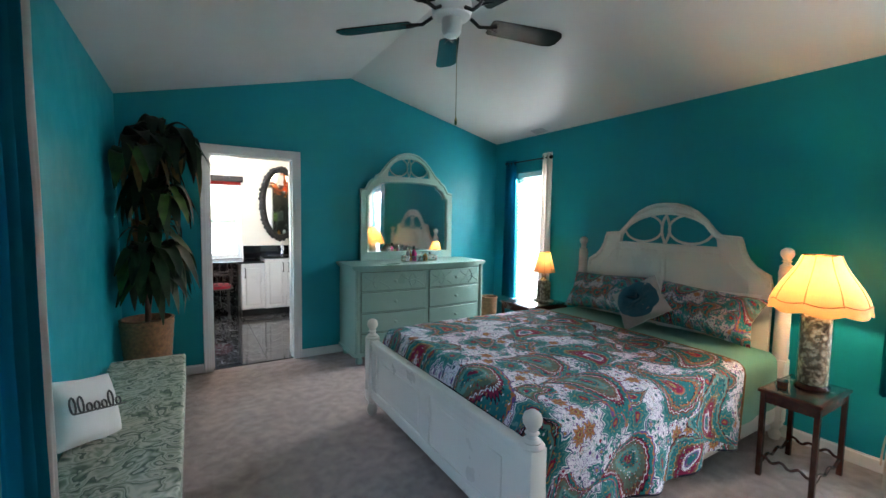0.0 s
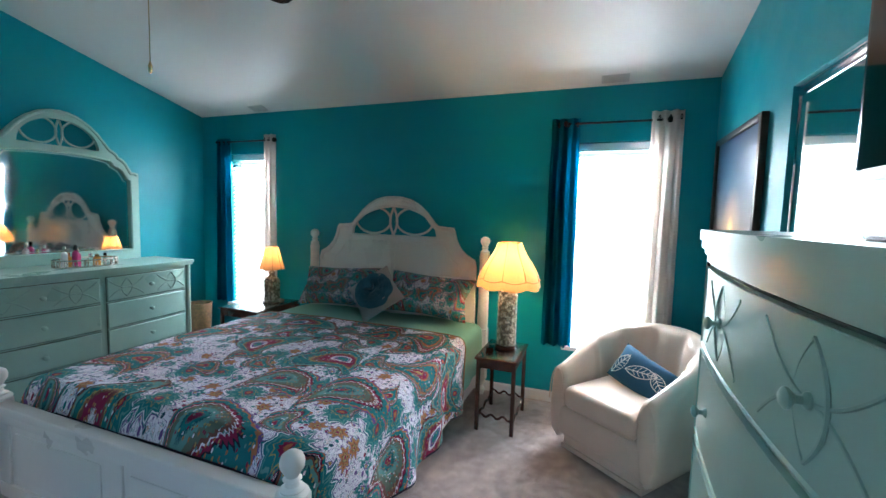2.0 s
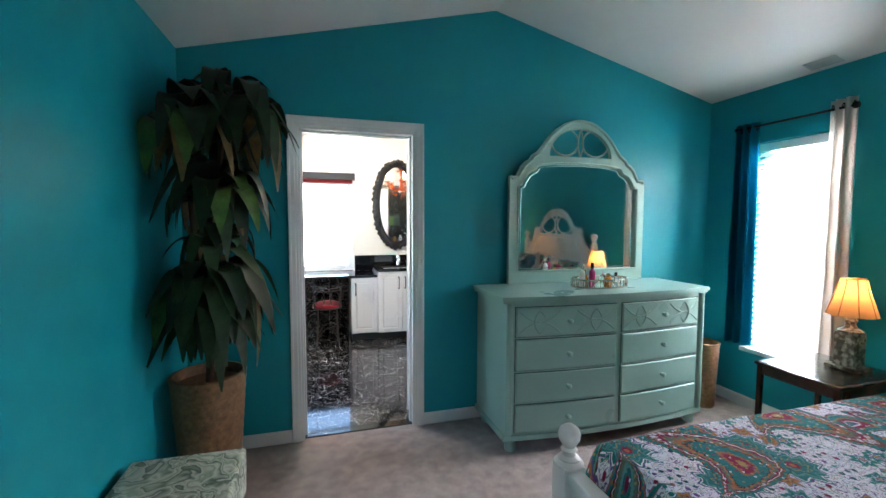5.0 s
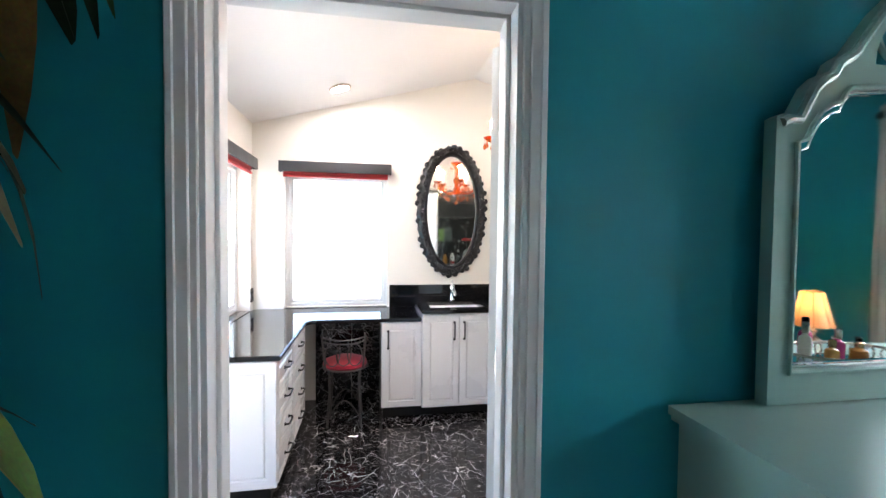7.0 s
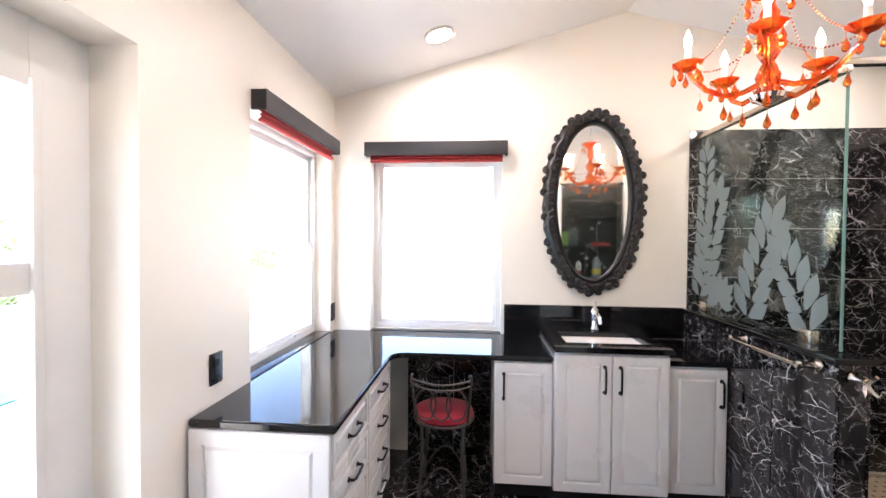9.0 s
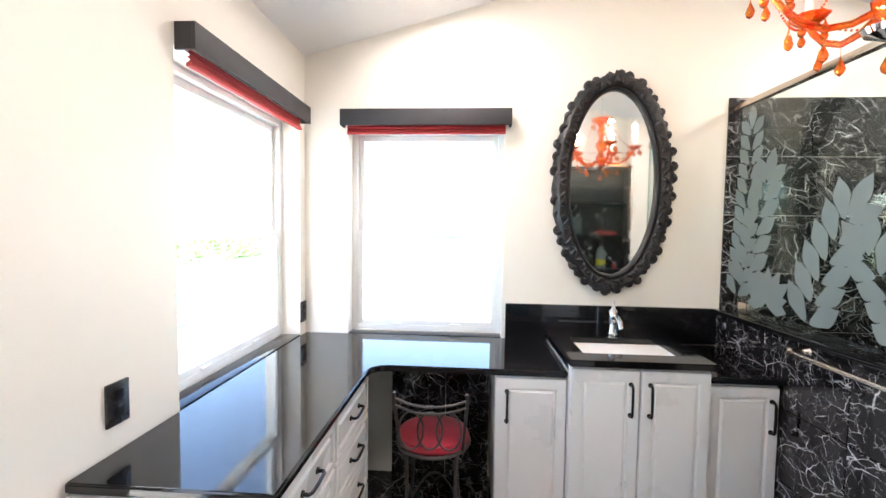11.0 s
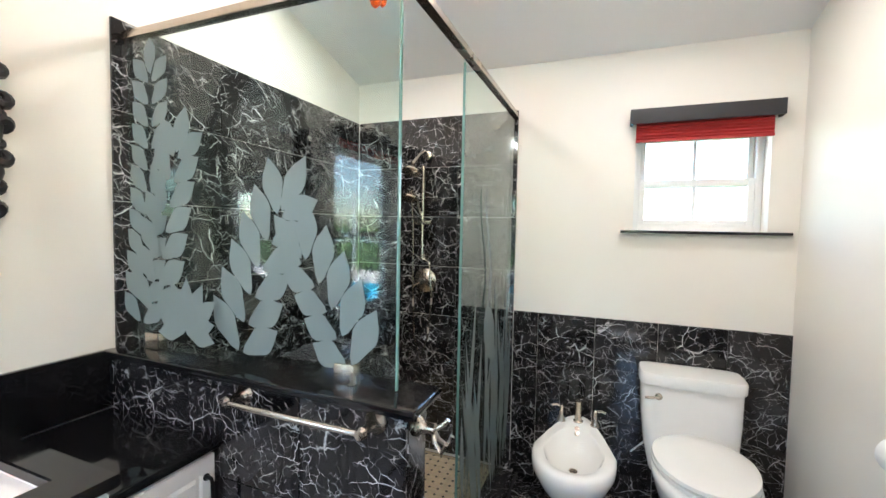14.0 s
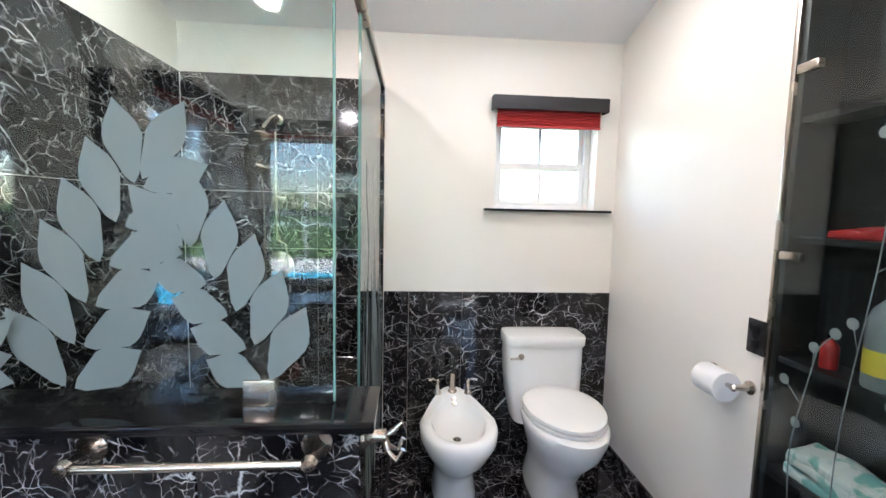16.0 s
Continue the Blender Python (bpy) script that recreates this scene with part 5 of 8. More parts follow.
    for cx, cy, an, ln in ((-0.115, -0.01, 70, 0.16), (0.03, 0.015, 20, 0.2), (0.145, 0.02, -35, 0.13)):
        ca, sa = math.cos(radians(an)), math.sin(radians(an))

        def lp(u, w):
            a, b = (u - 0.5) * ln, w
            x, y = cx + a * ca - b * sa, cy + a * sa + b * ca
            uu, vv = min(0.98, abs(x) / 0.21), min(0.98, abs(y) / 0.12)
            z = 0.06 * (1 - uu ** 2.6) ** 0.55 * (1 - vv ** 2.6) ** 0.55 + 0.007
            return (x, y, z)
        for s in (-1, 1):
            tube(bm, [lp(k / 12, s * 0.036 * math.sin(math.pi * k / 12) ** 0.8) for k in range(13)], 0.0025, 4)
            for q in (0.3, 0.45, 0.6, 0.75):
                tube(bm, [lp(q - 0.06, 0), lp(q + 0.06, s * 0.028 * math.sin(math.pi * q))], 0.002, 4)
        tube(bm, [lp(k / 8, 0) for k in range(9)], 0.0025, 4)
    part("leaf_print", bm, WHITECLOTH, cu, "white stitched leaf outlines")


build_armchair()


# ---- windows, blinds and curtains of the bedroom ----
FROST = shade_mat("white_blind_slat", (0.88, 0.88, 0.87), (0.9, 0.9, 0.9))
BLIND_DENSE = shade_mat("dense_white_blind_slat", (0.80, 0.80, 0.79), (0.35, 0.35, 0.34))


def build_window(name, y0, y1, z0, z1, x, out, blinds=True, shut=0.034, slat_mat=FROST, label="white framed sash window with white blinds"):
    w = thing(name, label, "window", kind="structure")
    xo = x + out * 0.10
    a, b = sorted((xo, xo + out * 0.04))
    for f in ((y0, y0 + 0.035, z0, z1), (y1 - 0.035, y1, z0, z1), (y0 + 0.035, y1 - 0.035, z1 - 0.035, z1), (y0 + 0.035, y1 - 0.035, z0, z0 + 0.04), (y0 + 0.035, y1 - 0.035, (z0 + z1) / 2 - 0.02, (z0 + z1) / 2 + 0.02)):
        part("window_frame", B((a, b, *f), bevel=0.004), TRIM, w)
    g = part("pane", B(((a + b) / 2 - 0.002, (a + b) / 2 + 0.002, y0 + 0.03, y1 - 0.03, z0 + 0.035, z1 - 0.03)), CLEAR, w)
    g.visible_shadow = False
    s0, s1 = sorted((x - out * 0.03, x + out * 0.10))
    part("window_sill", B((s0, s1, y0 - 0.03, y1 + 0.03, z0 - 0.03, z0 + 0.002), bevel=0.006), TRIM, w)
    if blinds:
        bl = tagged(thing("window_blind", "white slatted blind hanging in the window recess", "blind", kind=""), group="window blinds")
        c0, c1 = sorted((x + out * 0.03, x + out * 0.08))
        part("headrail", B((c0, c1, y0 + 0.006, y1 - 0.006, z1 - 0.06, z1 - 0.004), bevel=0.004), PLASTIC, bl)
        me = None
        z = z1 - 0.085
        while z > z0 + 0.03:
            if me is None:
                bm = bmesh.new()
                sheet(bm, lambda u, v: (out * (0.046 * (u - 0.5)), (y1 - y0 - 0.016) * (v - 0.5), 0.004 * (1 - (2 * u - 1) ** 2) + shut * (u - 0.5)), 4, 1, (0, 0, -0.0025))
                ob = part("slat", bm, slat_mat, bl)
                me = ob.data
            else:
                ob = new("slat", me)
                ob.parent = bl
            ob.location = (x + out * 0.055, (y0 + y1) / 2, z)
            z -= 0.042
        bm = bmesh.new()
        for q in (0.22, 0.78):
            tube(bm, [(x + out * 0.055, y0 + (y1 - y0) * q, z1 - 0.06), (x + out * 0.055, y0 + (y1 - y0) * q, z0 + 0.02)], 0.0012, 4)
        part("ladder_cord", bm, PLASTIC, bl)
    return w


build_window("window_1", *W1, BX1, 1)
build_window("window_2", *W2, BX1, 1)
build_window("window_3", *WW, BX0, -1, True, 0.046, BLIND_DENSE)


def build_curtain(y0, y1, z0, z1, x, mat, label, folds, side=1, group="bedroom curtains"):
    c = thing("curtain", label, "curtain", (x, (y0 + y1) / 2, 0), 0, group)
    bm = bmesh.new()

    def fn(u, v):
        sp = 1 + 0.10 * (1 - v)
        yy = (u - 0.5) * (y1 - y0) * sp
        am = 0.018 + 0.012 * (1 - v)
        return (am * math.sin(u * folds * 2 * math.pi + 0.6 * noise.noise(Vector((u * 5, v * 2, y0)))) + 0.004 * noise.noise(Vector((u * 9, v * 7, 3))), yy + 0.006 * noise.noise(Vector((v * 5, u * 3, 1))), z0 + (z1 - z0) * v - 0.006 * math.sin(u * folds * 4 * math.pi) * (1 - v))
    sheet(bm, fn, 40, 24, (0.004, 0, 0))
    part("cloth", bm, mat, c)
    bm = bmesh.new()
    for k in range(int(folds * 2)):
        yy = (k + 0.5) / (folds * 2) - 0.5
        tube(bm, [(0.002, yy * (y1 - y0) + 0.018 * math.cos(q) * 0.3, z1 - 0.045 + 0.018 * math.sin(q)) for q in [2 * math.pi * i / 12 for i in range(12)]], 0.003, 5, closed=True)
    part("grommets", bm, BLACKMETAL, c)


def build_rod(y0, y1, z, x):
    r = thing("curtain_rod", "thin dark metal curtain rod with end caps", "curtain rod", (x, 0, z), 0, "curtain rods")
    bm = bmesh.new()
    tube(bm, [(0, y0, 0), (0, y1, 0)], 0.008, 10)
    part("rod", bm, BLACKMETAL, r)
    for y in (y0, y1):
        bm = bmesh.new()
        s = 1 if y == y1 else -1
        lathe(bm, [(0.009, 0), (0.02, 0.004 * s), (0.022, 0.016 * s), (0.018, 0.028 * s), (0.0, 0.03 * s)], 14, m=Matrix.Translation((0, y, 0)) @ pose(0, 0, 0, -90))
        part("end_cap", bm, BLACKMETAL, r)
    for y in (y0 + 0.03, y1 - 0.03):
        bm = bmesh.new()
        wall = BX1 if x > 2 else BX0
        tube(bm, [(0, y, 0), (wall - x, y, 0)], 0.006, 8)
        part("bracket", bm, BLACKMETAL, r)


CX = 4.285
build_rod(4.62, 5.33, 2.145, CX)
build_rod(1.20, 1.86, 2.155, CX)
build_curtain(5.18, 5.36, 0.50, 2.175, CX, CURT_TEAL, "teal curtain panel drawn to the side", 3)
build_curtain(4.60, 4.74, 0.50, 2.20, CX, CURT_WHITE, "white curtain panel drawn to the side", 2.5)
build_curtain(1.77, 1.97, 0.48, 2.195, CX, CURT_TEAL, "teal curtain panel drawn to the side", 3)
build_curtain(1.10, 1.30, 0.48, 2.215, CX, CURT_WHITE, "white curtain panel drawn to the side", 3)
build_rod(1.20, 3.05, 2.16, 0.50)
build_curtain(2.72, 3.02, 0.03, 2.20, 0.50, CURT_TEAL, "teal full-length curtain beside the bench", 3)
build_curtain(3.02, 3.07, 0.03, 2.20, 0.50, CURT_WHITE, "white lining edge of the long curtain", 1)
build_curtain(1.15, 1.45, 0.03, 2.20, 0.50, CURT_TEAL, "teal full-length curtain at the west window", 3)


# ---- picture and mirrored closet on the south wall ----
def sunset_mat():
    """A printed photograph of a sun low over the sea."""
    m, nt, ns, ls, b = nodes_of("sunset_print")
    co = ns.new("ShaderNodeTexCoord")
    sp = ns.new("ShaderNodeSeparateXYZ")
    ls.new(co.outputs["Generated"], sp.inputs[0])
    sky = ramp(ns, ls, sp.outputs[2], [(0.0, (0.05, 0.09, 0.14)), (0.30, (0.12, 0.14, 0.17)), (0.31, (0.05, 0.05, 0.06)), (0.33, (0.45, 0.24, 0.12)), (0.45, (0.25, 0.22, 0.2)), (0.7, (0.08, 0.16, 0.25)), (1.0, (0.02, 0.07, 0.16))]).outputs[0]
    d = ns.new("ShaderNodeVectorMath")
    d.operation = "DISTANCE"
    mp = ns.new("ShaderNodeMapping")
    mp.inputs["Scale"].default_value = (0.85, 0.0, 0.75)
    ls.new(co.outputs["Generated"], mp.inputs[0])
    ls.new(mp.outputs[0], d.inputs[0])
    d.inputs[1].default_value = (0.52 * 0.85, 0.0, 0.40 * 0.75)
    sun = ramp(ns, ls, d.outputs["Value"], [(0.0, (1, 0.9, 0.55)), (0.04, (0.95, 0.6, 0.15)), (0.08, (0.5, 0.25, 0.1)), (0.22, (0, 0, 0))]).outputs[0]
    up = math_node(ns, ls, "GREATER_THAN", sp.outputs[2], 0.32)
    col = mixc(ns, ls, up, sky, mixc(ns, ls, 1.0, sky, sun, "SCREEN"))
    w = tex(ns, ls, "Noise", 18, 4, coords="Generated")
    ls.new(mixc(ns, ls, 0.15, col, w.outputs[1], "SOFT_LIGHT"), b.inputs["Base Color"])
    b.inputs["Roughness"].default_value = 0.3
    return m


pic = thing("framed_picture", "framed photograph of a sunset over water", "picture", (3.80, 0.892, 1.5))
part("print", B((-0.375, 0.375, 0.012, 0.016, -0.445, 0.445)), sunset_mat(), pic, smooth=False)
bm = bmesh.new()
for a in ((-0.41, -0.375, -0.48, 0.48), (0.375, 0.41, -0.48, 0.48), (-0.375, 0.375, 0.445, 0.48), (-0.375, 0.375, -0.48, -0.445)):
    box(bm, a[0], a[1], 0.0, 0.032, a[2], a[3], 0.004)
part("picture_frame", bm, plain("dark_brown_frame", (0.05, 0.028, 0.016), 0.4), pic)

cl = thing("door_closet", "mirrored sliding closet doors in a slim metal track", "closet door", kind="structure")
for a, b, y in ((CL[0], 2.26, 0.845), (2.22, CL[1] - 0.004, 0.866)):
    bm = bmesh.new()
    box(bm, a + 0.006, b - 0.006, y - 0.004, y, 0.03, CL[3] - 0.045)
    part("mirror_panel", bm, MIRROR, cl, smooth=False)
    bm = bmesh.new()
    for f in ((a, a + 0.006, 0.02, CL[3] - 0.034), (b - 0.006, b, 0.02, CL[3] - 0.034), (a + 0.006, b - 0.006, 0.02, 0.03), (a + 0.006, b - 0.006, CL[3] - 0.045, CL[3] - 0.034)):
        box(bm, f[0], f[1], y - 0.008, y + 0.004, f[2], f[3], 0.001, 1)
    part("panel_frame", bm, CHROME, cl, "thin bright metal edge")
bm = bmesh.new()
box(bm, CL[0], CL[1], 0.80, 0.882, CL[3] - 0.018, CL[3] - 0.002, 0.002)
box(bm, CL[0], CL[1], 0.853, 0.856, CL[3] - 0.04, CL[3] - 0.018, 0.001)
part("top_track", bm, CHROME, cl, "slim metal double track")
structure("wall_closet_back", B((CL[0] - 0.2, CL[1] + 0.2, 0.60, 0.66, 0, 2.3)), CEIL, "plain closet back wall", "wall")


# ---- ceiling fan and vents ----
def build_fan():
    f = thing("ceiling_fan", "ceiling fan with dark glossy blades and white motor", "ceiling fan", (2.03, 3.09, 2.415))
    top = bed_top(2.03) - 0.02 - 2.415
    bm = bmesh.new()
    lathe(bm, [(0.075, top + 0.02), (0.07, top - 0.05), (0.03, top - 0.07)], 24)
    part("canopy", bm, BLACKMETAL, f)
    bm = bmesh.new()
    lathe(bm, [(0.014, top - 0.08), (0.014, 0.12)], 12)
    part("downrod", bm, BLACKMETAL, f)
    bm = bmesh.new()
    lathe(bm, [(0.03, 0.13), (0.07, 0.118), (0.095, 0.092), (0.10, 0.05), (0.09, 0.02), (0.06, 0.008)], 32)
    part("motor_housing", bm, PLASTIC, f, "white motor housing")
    bm = bmesh.new()
    lathe(bm, [(0.048, 0.008), (0.05, -0.01), (0.048, -0.05), (0.036, -0.07), (0.012, -0.08)], 28)
    part("switch_housing", bm, PLASTIC, f, "white switch housing")
    blade_m = plain("dark_lacquer_blade", (0.02, 0.016, 0.02), 0.18, vary=0.2, scale=12, relief=0.03)
    for k in range(5):
        a = 61 + 72 * k
        R = pose(0, 0, 0, 0, 0, a)
        bm = bmesh.new()
        tube(bm, [R @ Vector(p) for p in ((0.10, 0, 0.03), (0.15, 0.004, 0.0), (0.20, 0.0, 0.004), (0.24, -0.02, 0.006))], 0.009, 8)
        tube(bm, [R @ Vector(p) for p in ((0.19, 0, 0.004), (0.24, 0.02, 0.006), (0.27, 0.03, 0.006))], 0.007, 8)
        part("blade_arm", bm, BLACKMETAL, f)
        bm = bmesh.new()
        out = [(0.205, -0.045), (0.22, -0.055), (0.56, -0.066), (0.60, -0.056), (0.62, -0.03), (0.62, 0.03), (0.60, 0.056), (0.56, 0.066), (0.22, 0.055), (0.205, 0.045)]
        prism(bm, out, -0.003, 0.003, "xy")
        bmesh.ops.transform(bm, matrix=R @ pose(0, 0, 0.008, -11, 0, 0), verts=bm.verts)
        part("blade", bm, blade_m, f, "dark lacquered blade")
    bm = bmesh.new()
    tube(bm, [(0.02, -0.02, -0.07), (0.02, -0.02, -0.46)], 0.0018, 5)
    lathe(bm, [(0.002, -0.50), (0.006, -0.495), (0.007, -0.475), (0.002, -0.46)], 10, 0.02, -0.02)
    part("pull_chain", bm, BRASS, f)


build_fan()


def build_vent(y):
    x = 4.26
    v = thing("ceiling_vent", "small grey slatted air vent in the sloped ceiling", "vent", (x, y, bed_top(x) - 0.021), 0, "ceiling vents")
    v.scale = (0.7, 0.7, 0.7)
    v.matrix_basis = v.matrix_basis @ pose(0, 0, 0, 0, math.degrees(math.atan((RZ - EAVE) / (BX1 - RIDGE))), 0)
    g = plain("grey_vent_enamel", (0.40, 0.42, 0.43), 0.4)
    bm = bmesh.new()
    for a in ((-0.07, -0.055, -0.13, 0.13), (0.055, 0.07, -0.13, 0.13), (-0.055, 0.055, -0.13, -0.115), (-0.055, 0.055, 0.115, 0.13)):
        box(bm, a[0], a[1], a[2], a[3], -0.008, 0.0, 0.002, 1)
    part("frame", bm, g, v)
    for i in range(7):
        x0 = -0.05 + i * 0.0155
        part("slat", B((x0, x0 + 0.009, -0.115, 0.115, -0.006, -0.002)), g, v)


build_vent(4.78)
build_vent(1.55)


# ---- bench, cushion, plant and basket on the west side ----
def build_bench():
    b = thing("bench", "long upholstered bench in marbled grey-green cotton", "bench", (0.645, 3.90, 0))
    bm = bmesh.new()
    box(bm, -0.215, 0.215, -0.88, 0.88, 0.33, 0.455, 0.018, 4)
    for v in bm.verts:
        v.co.z += 0.006 * noise.noise(v.co * 6)
    part("seat", bm, BENCHCLOTH, b)
    part("skirt", B((-0.212, 0.212, -0.877, 0.877, 0.26, 0.345), bevel=0.008), BENCHCLOTH, b)
    for sx in (-1, 1):
        for y in (-0.80, 0.83):
            bm = bmesh.new()
            lathe(bm, [(0.014, 0), (0.018, 0.02), (0.026, 0.27)], 4, sx * 0.18, y)
            part("leg", bm, DARKWOOD, b, "dark tapered wooden leg")


build_bench()
cu = tagged(new("cushion"), "small ivory cushion with grey script lettering on the bench", "cushion")
cu.matrix_basis = pose(0.50, 3.62, 0.59, 0, 0, 58) @ pose(0, 0, 0, 66, 0, 0) @ pose(0, 0, 0, 0, 0, -14)
bm = bmesh.new()
pillow_mesh(bm, 0.30, 0.29, 0.12, 18, seed=12)
part("cushion_cover", bm, WHITECLOTH, cu)
bm = bmesh.new()
rnd = random.Random(8)
for k in range(7):
    x0 = -0.115 + k * 0.035
    hgt = (0.07, 0.07, 0.035, 0.035, 0.035, 0.07, 0.035)[k]
    tube(bm, [(x0 + 0.012 * math.sin(t * 6.2), -0.02 + hgt * (0.5 - 0.5 * math.cos(t * math.pi * 2)), 0.068) for t in [i / 10 for i in range(11)]] + [(x0 + 0.035, -0.02, 0.067)], 0.004, 5)
part("script_marks", bm, cloth("grey_print", (0.10, 0.09, 0.09)), cu, "grey script strokes")

LEAFMATS = [plain("plant_leaf_" + n, c, 0.5, vary=0.35, scale=7, grain=50, relief=0.1, **{"Specular IOR Level": 0.22}) for n, c in (("dark", (0.009, 0.025, 0.010)), ("mid", (0.018, 0.045, 0.015)), ("bright", (0.05, 0.11, 0.025)), ("dry", (0.15, 0.10, 0.035)))]


def leaf_mesh(length, width, droop, seed, mat):
    rnd = random.Random(seed)
    bm = bmesh.new()
    n = 10
    rows = []
    tw = rnd.uniform(-0.4, 0.4)
    for i in range(n + 1):
        t = i / n
        w = width * math.sin(math.pi * min(1, t ** 0.85 * 0.97 + 0.02)) ** 0.75
        r = length * (t - 0.34 * t ** 3 * droop)
        z = length * (0.50 * math.sin(math.pi * 0.5 * min(1, t * 1.5)) - droop * 1.25 * t ** 2.6)
        y = tw * 0.06 * t * t
        rows.append([bm.verts.new((r, y + s * w / 2, z + (0.16 * w if abs(s) == 1 else (0.05 * w if abs(s) == 0.5 else 0)) + 0.012 * math.sin(t * 14 + s * 2 + seed))) for s in (-1, -0.5, 0, 0.5, 1)])
    for a, b in zip(rows, rows[1:]):
        for k in range(4):
            bm.faces.new((a[k], a[k + 1], b[k + 1], b[k]))
    me = bpy.data.meshes.new("leaf")
    bm.to_mesh(me)
    bm.free()
    me.materials.append(mat)
    me.polygons.foreach_set("use_smooth", [True] * len(me.polygons))
    return me


def build_plant():
    p = thing("potted_plant", "tall leafy floor plant with drooping dark leaves in a rattan pot", "plant", (0.60, 5.28, 0))
    bm = bmesh.new()
    prof = []
    for i in range(23):
        z = 0.62 * i / 22
        prof.append((0.135 + 0.045 * (z / 0.62) + (0.004 if i % 2 else 0.0), z))
    lathe(bm, prof + [(0.185, 0.63), (0.165, 0.635), (0.16, 0.58), (0.0, 0.575)], 40)
    part("pot", bm, RATTAN, p, "woven rattan pot")
    stem_m = plain("plant_stem", (0.10, 0.055, 0.035), 0.7, vary=0.3, grain=80, relief=0.4)
    heads = [((0.02, -0.07), 1.06, 52, 0.44), ((0.03, -0.06), 0.92, 30, 0.36), ((-0.05, -0.08), 1.84, 38, 0.42), ((0.07, -0.05), 1.56, 34, 0.36), ((0.05, -0.06), 1.32, 14, 0.30), ((0.20, -0.02), 1.92, 36, 0.42), ((0.13, 0.0), 2.06, 16, 0.30)]
    rnd = random.Random(21)
    meshes = [leaf_mesh(1.0, 0.25 + 0.05 * (k % 3), 0.42 + 0.18 * (k % 4), k, LEAFMATS[(0, 1, 0, 1, 0, 2, 0, 1, 0, 0, 1, 3)[k]]) for k in range(12)]
    for (hx, hy), hz, cnt, ln in heads:
        bm = bmesh.new()
        tube(bm, [(hx * t ** 1.4 + 0.01 * math.sin(t * 7), hy * t ** 1.4, 0.57 + (hz - 0.57) * t) for t in [i / 10 for i in range(11)]], [0.016 - 0.006 * i / 10 for i in range(11)], 8)
        part("stem", bm, stem_m, p)
        for k in range(cnt):
            a = k * 137.5 + rnd.uniform(-14, 14)
            wx = math.cos(radians(a))
            ob = new("leaf", meshes[rnd.randrange(12)])
            ob.parent = p
            s = ln * rnd.uniform(0.8, 1.12)
            wy = math.sin(radians(a))
            if wx < 0 and hx + s * wx < -0.18:
                s = (0.18 + hx) / -wx
            edge = 0.53 if wy < -0.15 else 0.43
            if wx > 0 and hx + s * wx > edge:
                s = (edge - hx) / wx
            if wy > 0 and hy + s * wy > 0.33:
                s = (0.33 - hy) / wy
            ob.matrix_basis = pose(hx, hy, hz + rnd.uniform(-0.10, 0.03), 0, rnd.uniform(-28, 14), a) @ Matrix.Scale(max(s, 0.16), 4)


build_plant()
wb = thing("waste_basket", "small brown woven waste basket beside the dresser", "basket", (4.06, 5.36, 0))
bm = bmesh.new()
prof = [(0.085 + 0.02 * (i / 24) + (0.004 if i % 2 else 0), 0.50 * i / 24) for i in range(25)]
lathe(bm, prof + [(0.095, 0.495), (0.085, 0.02), (0.0, 0.015)], 32)
part("basket_weave", bm, RATTAN, wb)
bm = bmesh.new()
tube(bm, [(0.105 * math.cos(2 * math.pi * i / 32), 0.105 * math.sin(2 * math.pi * i / 32), 0.50) for i in range(32)], 0.008, 6, closed=True)
part("basket_rim", bm, RATTAN, wb)
# ---- bathroom: worktops, cabinets and sink ----
RED = plain("red_shade_fabric", (0.42, 0.035, 0.035), 0.8, vary=0.08, relief=0.2)
VALANCE = plain("black_valance_board", (0.025, 0.024, 0.027), 0.55, vary=0.15, relief=0.1)


def handle(parent, p, q, out, mat=BLACKMETAL):
    """A bar pull from p to q with curled ends, standing out along the vector out."""
    p, q, o = Vector(p), Vector(q), Vector(out)
    bm = bmesh.new()
    tube(bm, [p, p + o * 0.8, p + o + (q - p) * 0.08, p + o * 1.05 + (q - p) * 0.5, q + o - (q - p) * 0.08, q + o * 0.8, q], 0.0055, 8)
    for e in (p, q):
        tube(bm, [e, e + o * 0.18], 0.010, 10)
    return part("handle", bm, mat, parent, "dark metal bar pull")


def raised_panel(bm, a0, a1, z0, z1, d, plane, out, frame_w=0.045):
    """A door leaf with a raised centre panel; d is its back face, out the way it stands out."""
    f = frame_w
    lo, hi = sorted((d, d + out * 0.020))
    rect = lambda e: [(a0 + e, z0 + e), (a1 - e, z0 + e), (a1 - e, z1 - e), (a0 + e, z1 - e)]
    prism(bm, rect(0), lo, hi, plane, [rect(f)])
    bmesh.ops.bevel(bm, geom=[e for e in bm.edges if len(e.link_faces) == 2 and e.calc_face_angle(0) > 0.8], offset=0.003, segments=2, affect="EDGES")
    field = bmesh.new()
    lo, hi = sorted((d, d + out * 0.011))
    box(field, *((a0 + f + 0.001, a1 - f - 0.001, lo, hi) if plane == "xz" else (lo, hi, a0 + f + 0.001, a1 - f - 0.001)), z0 + f + 0.001, z1 - f - 0.001)
    field.normal_update()
    face = max(field.faces, key=lambda q: q.calc_center_median()[1 if plane == "xz" else 0] * out)
    bmesh.ops.inset_region(field, faces=[face], thickness=0.010)
    bmesh.ops.inset_region(field, faces=[face], thickness=0.012)
    for v in face.verts:
        v.co[1 if plane == "xz" else 0] += out * 0.008
    return field


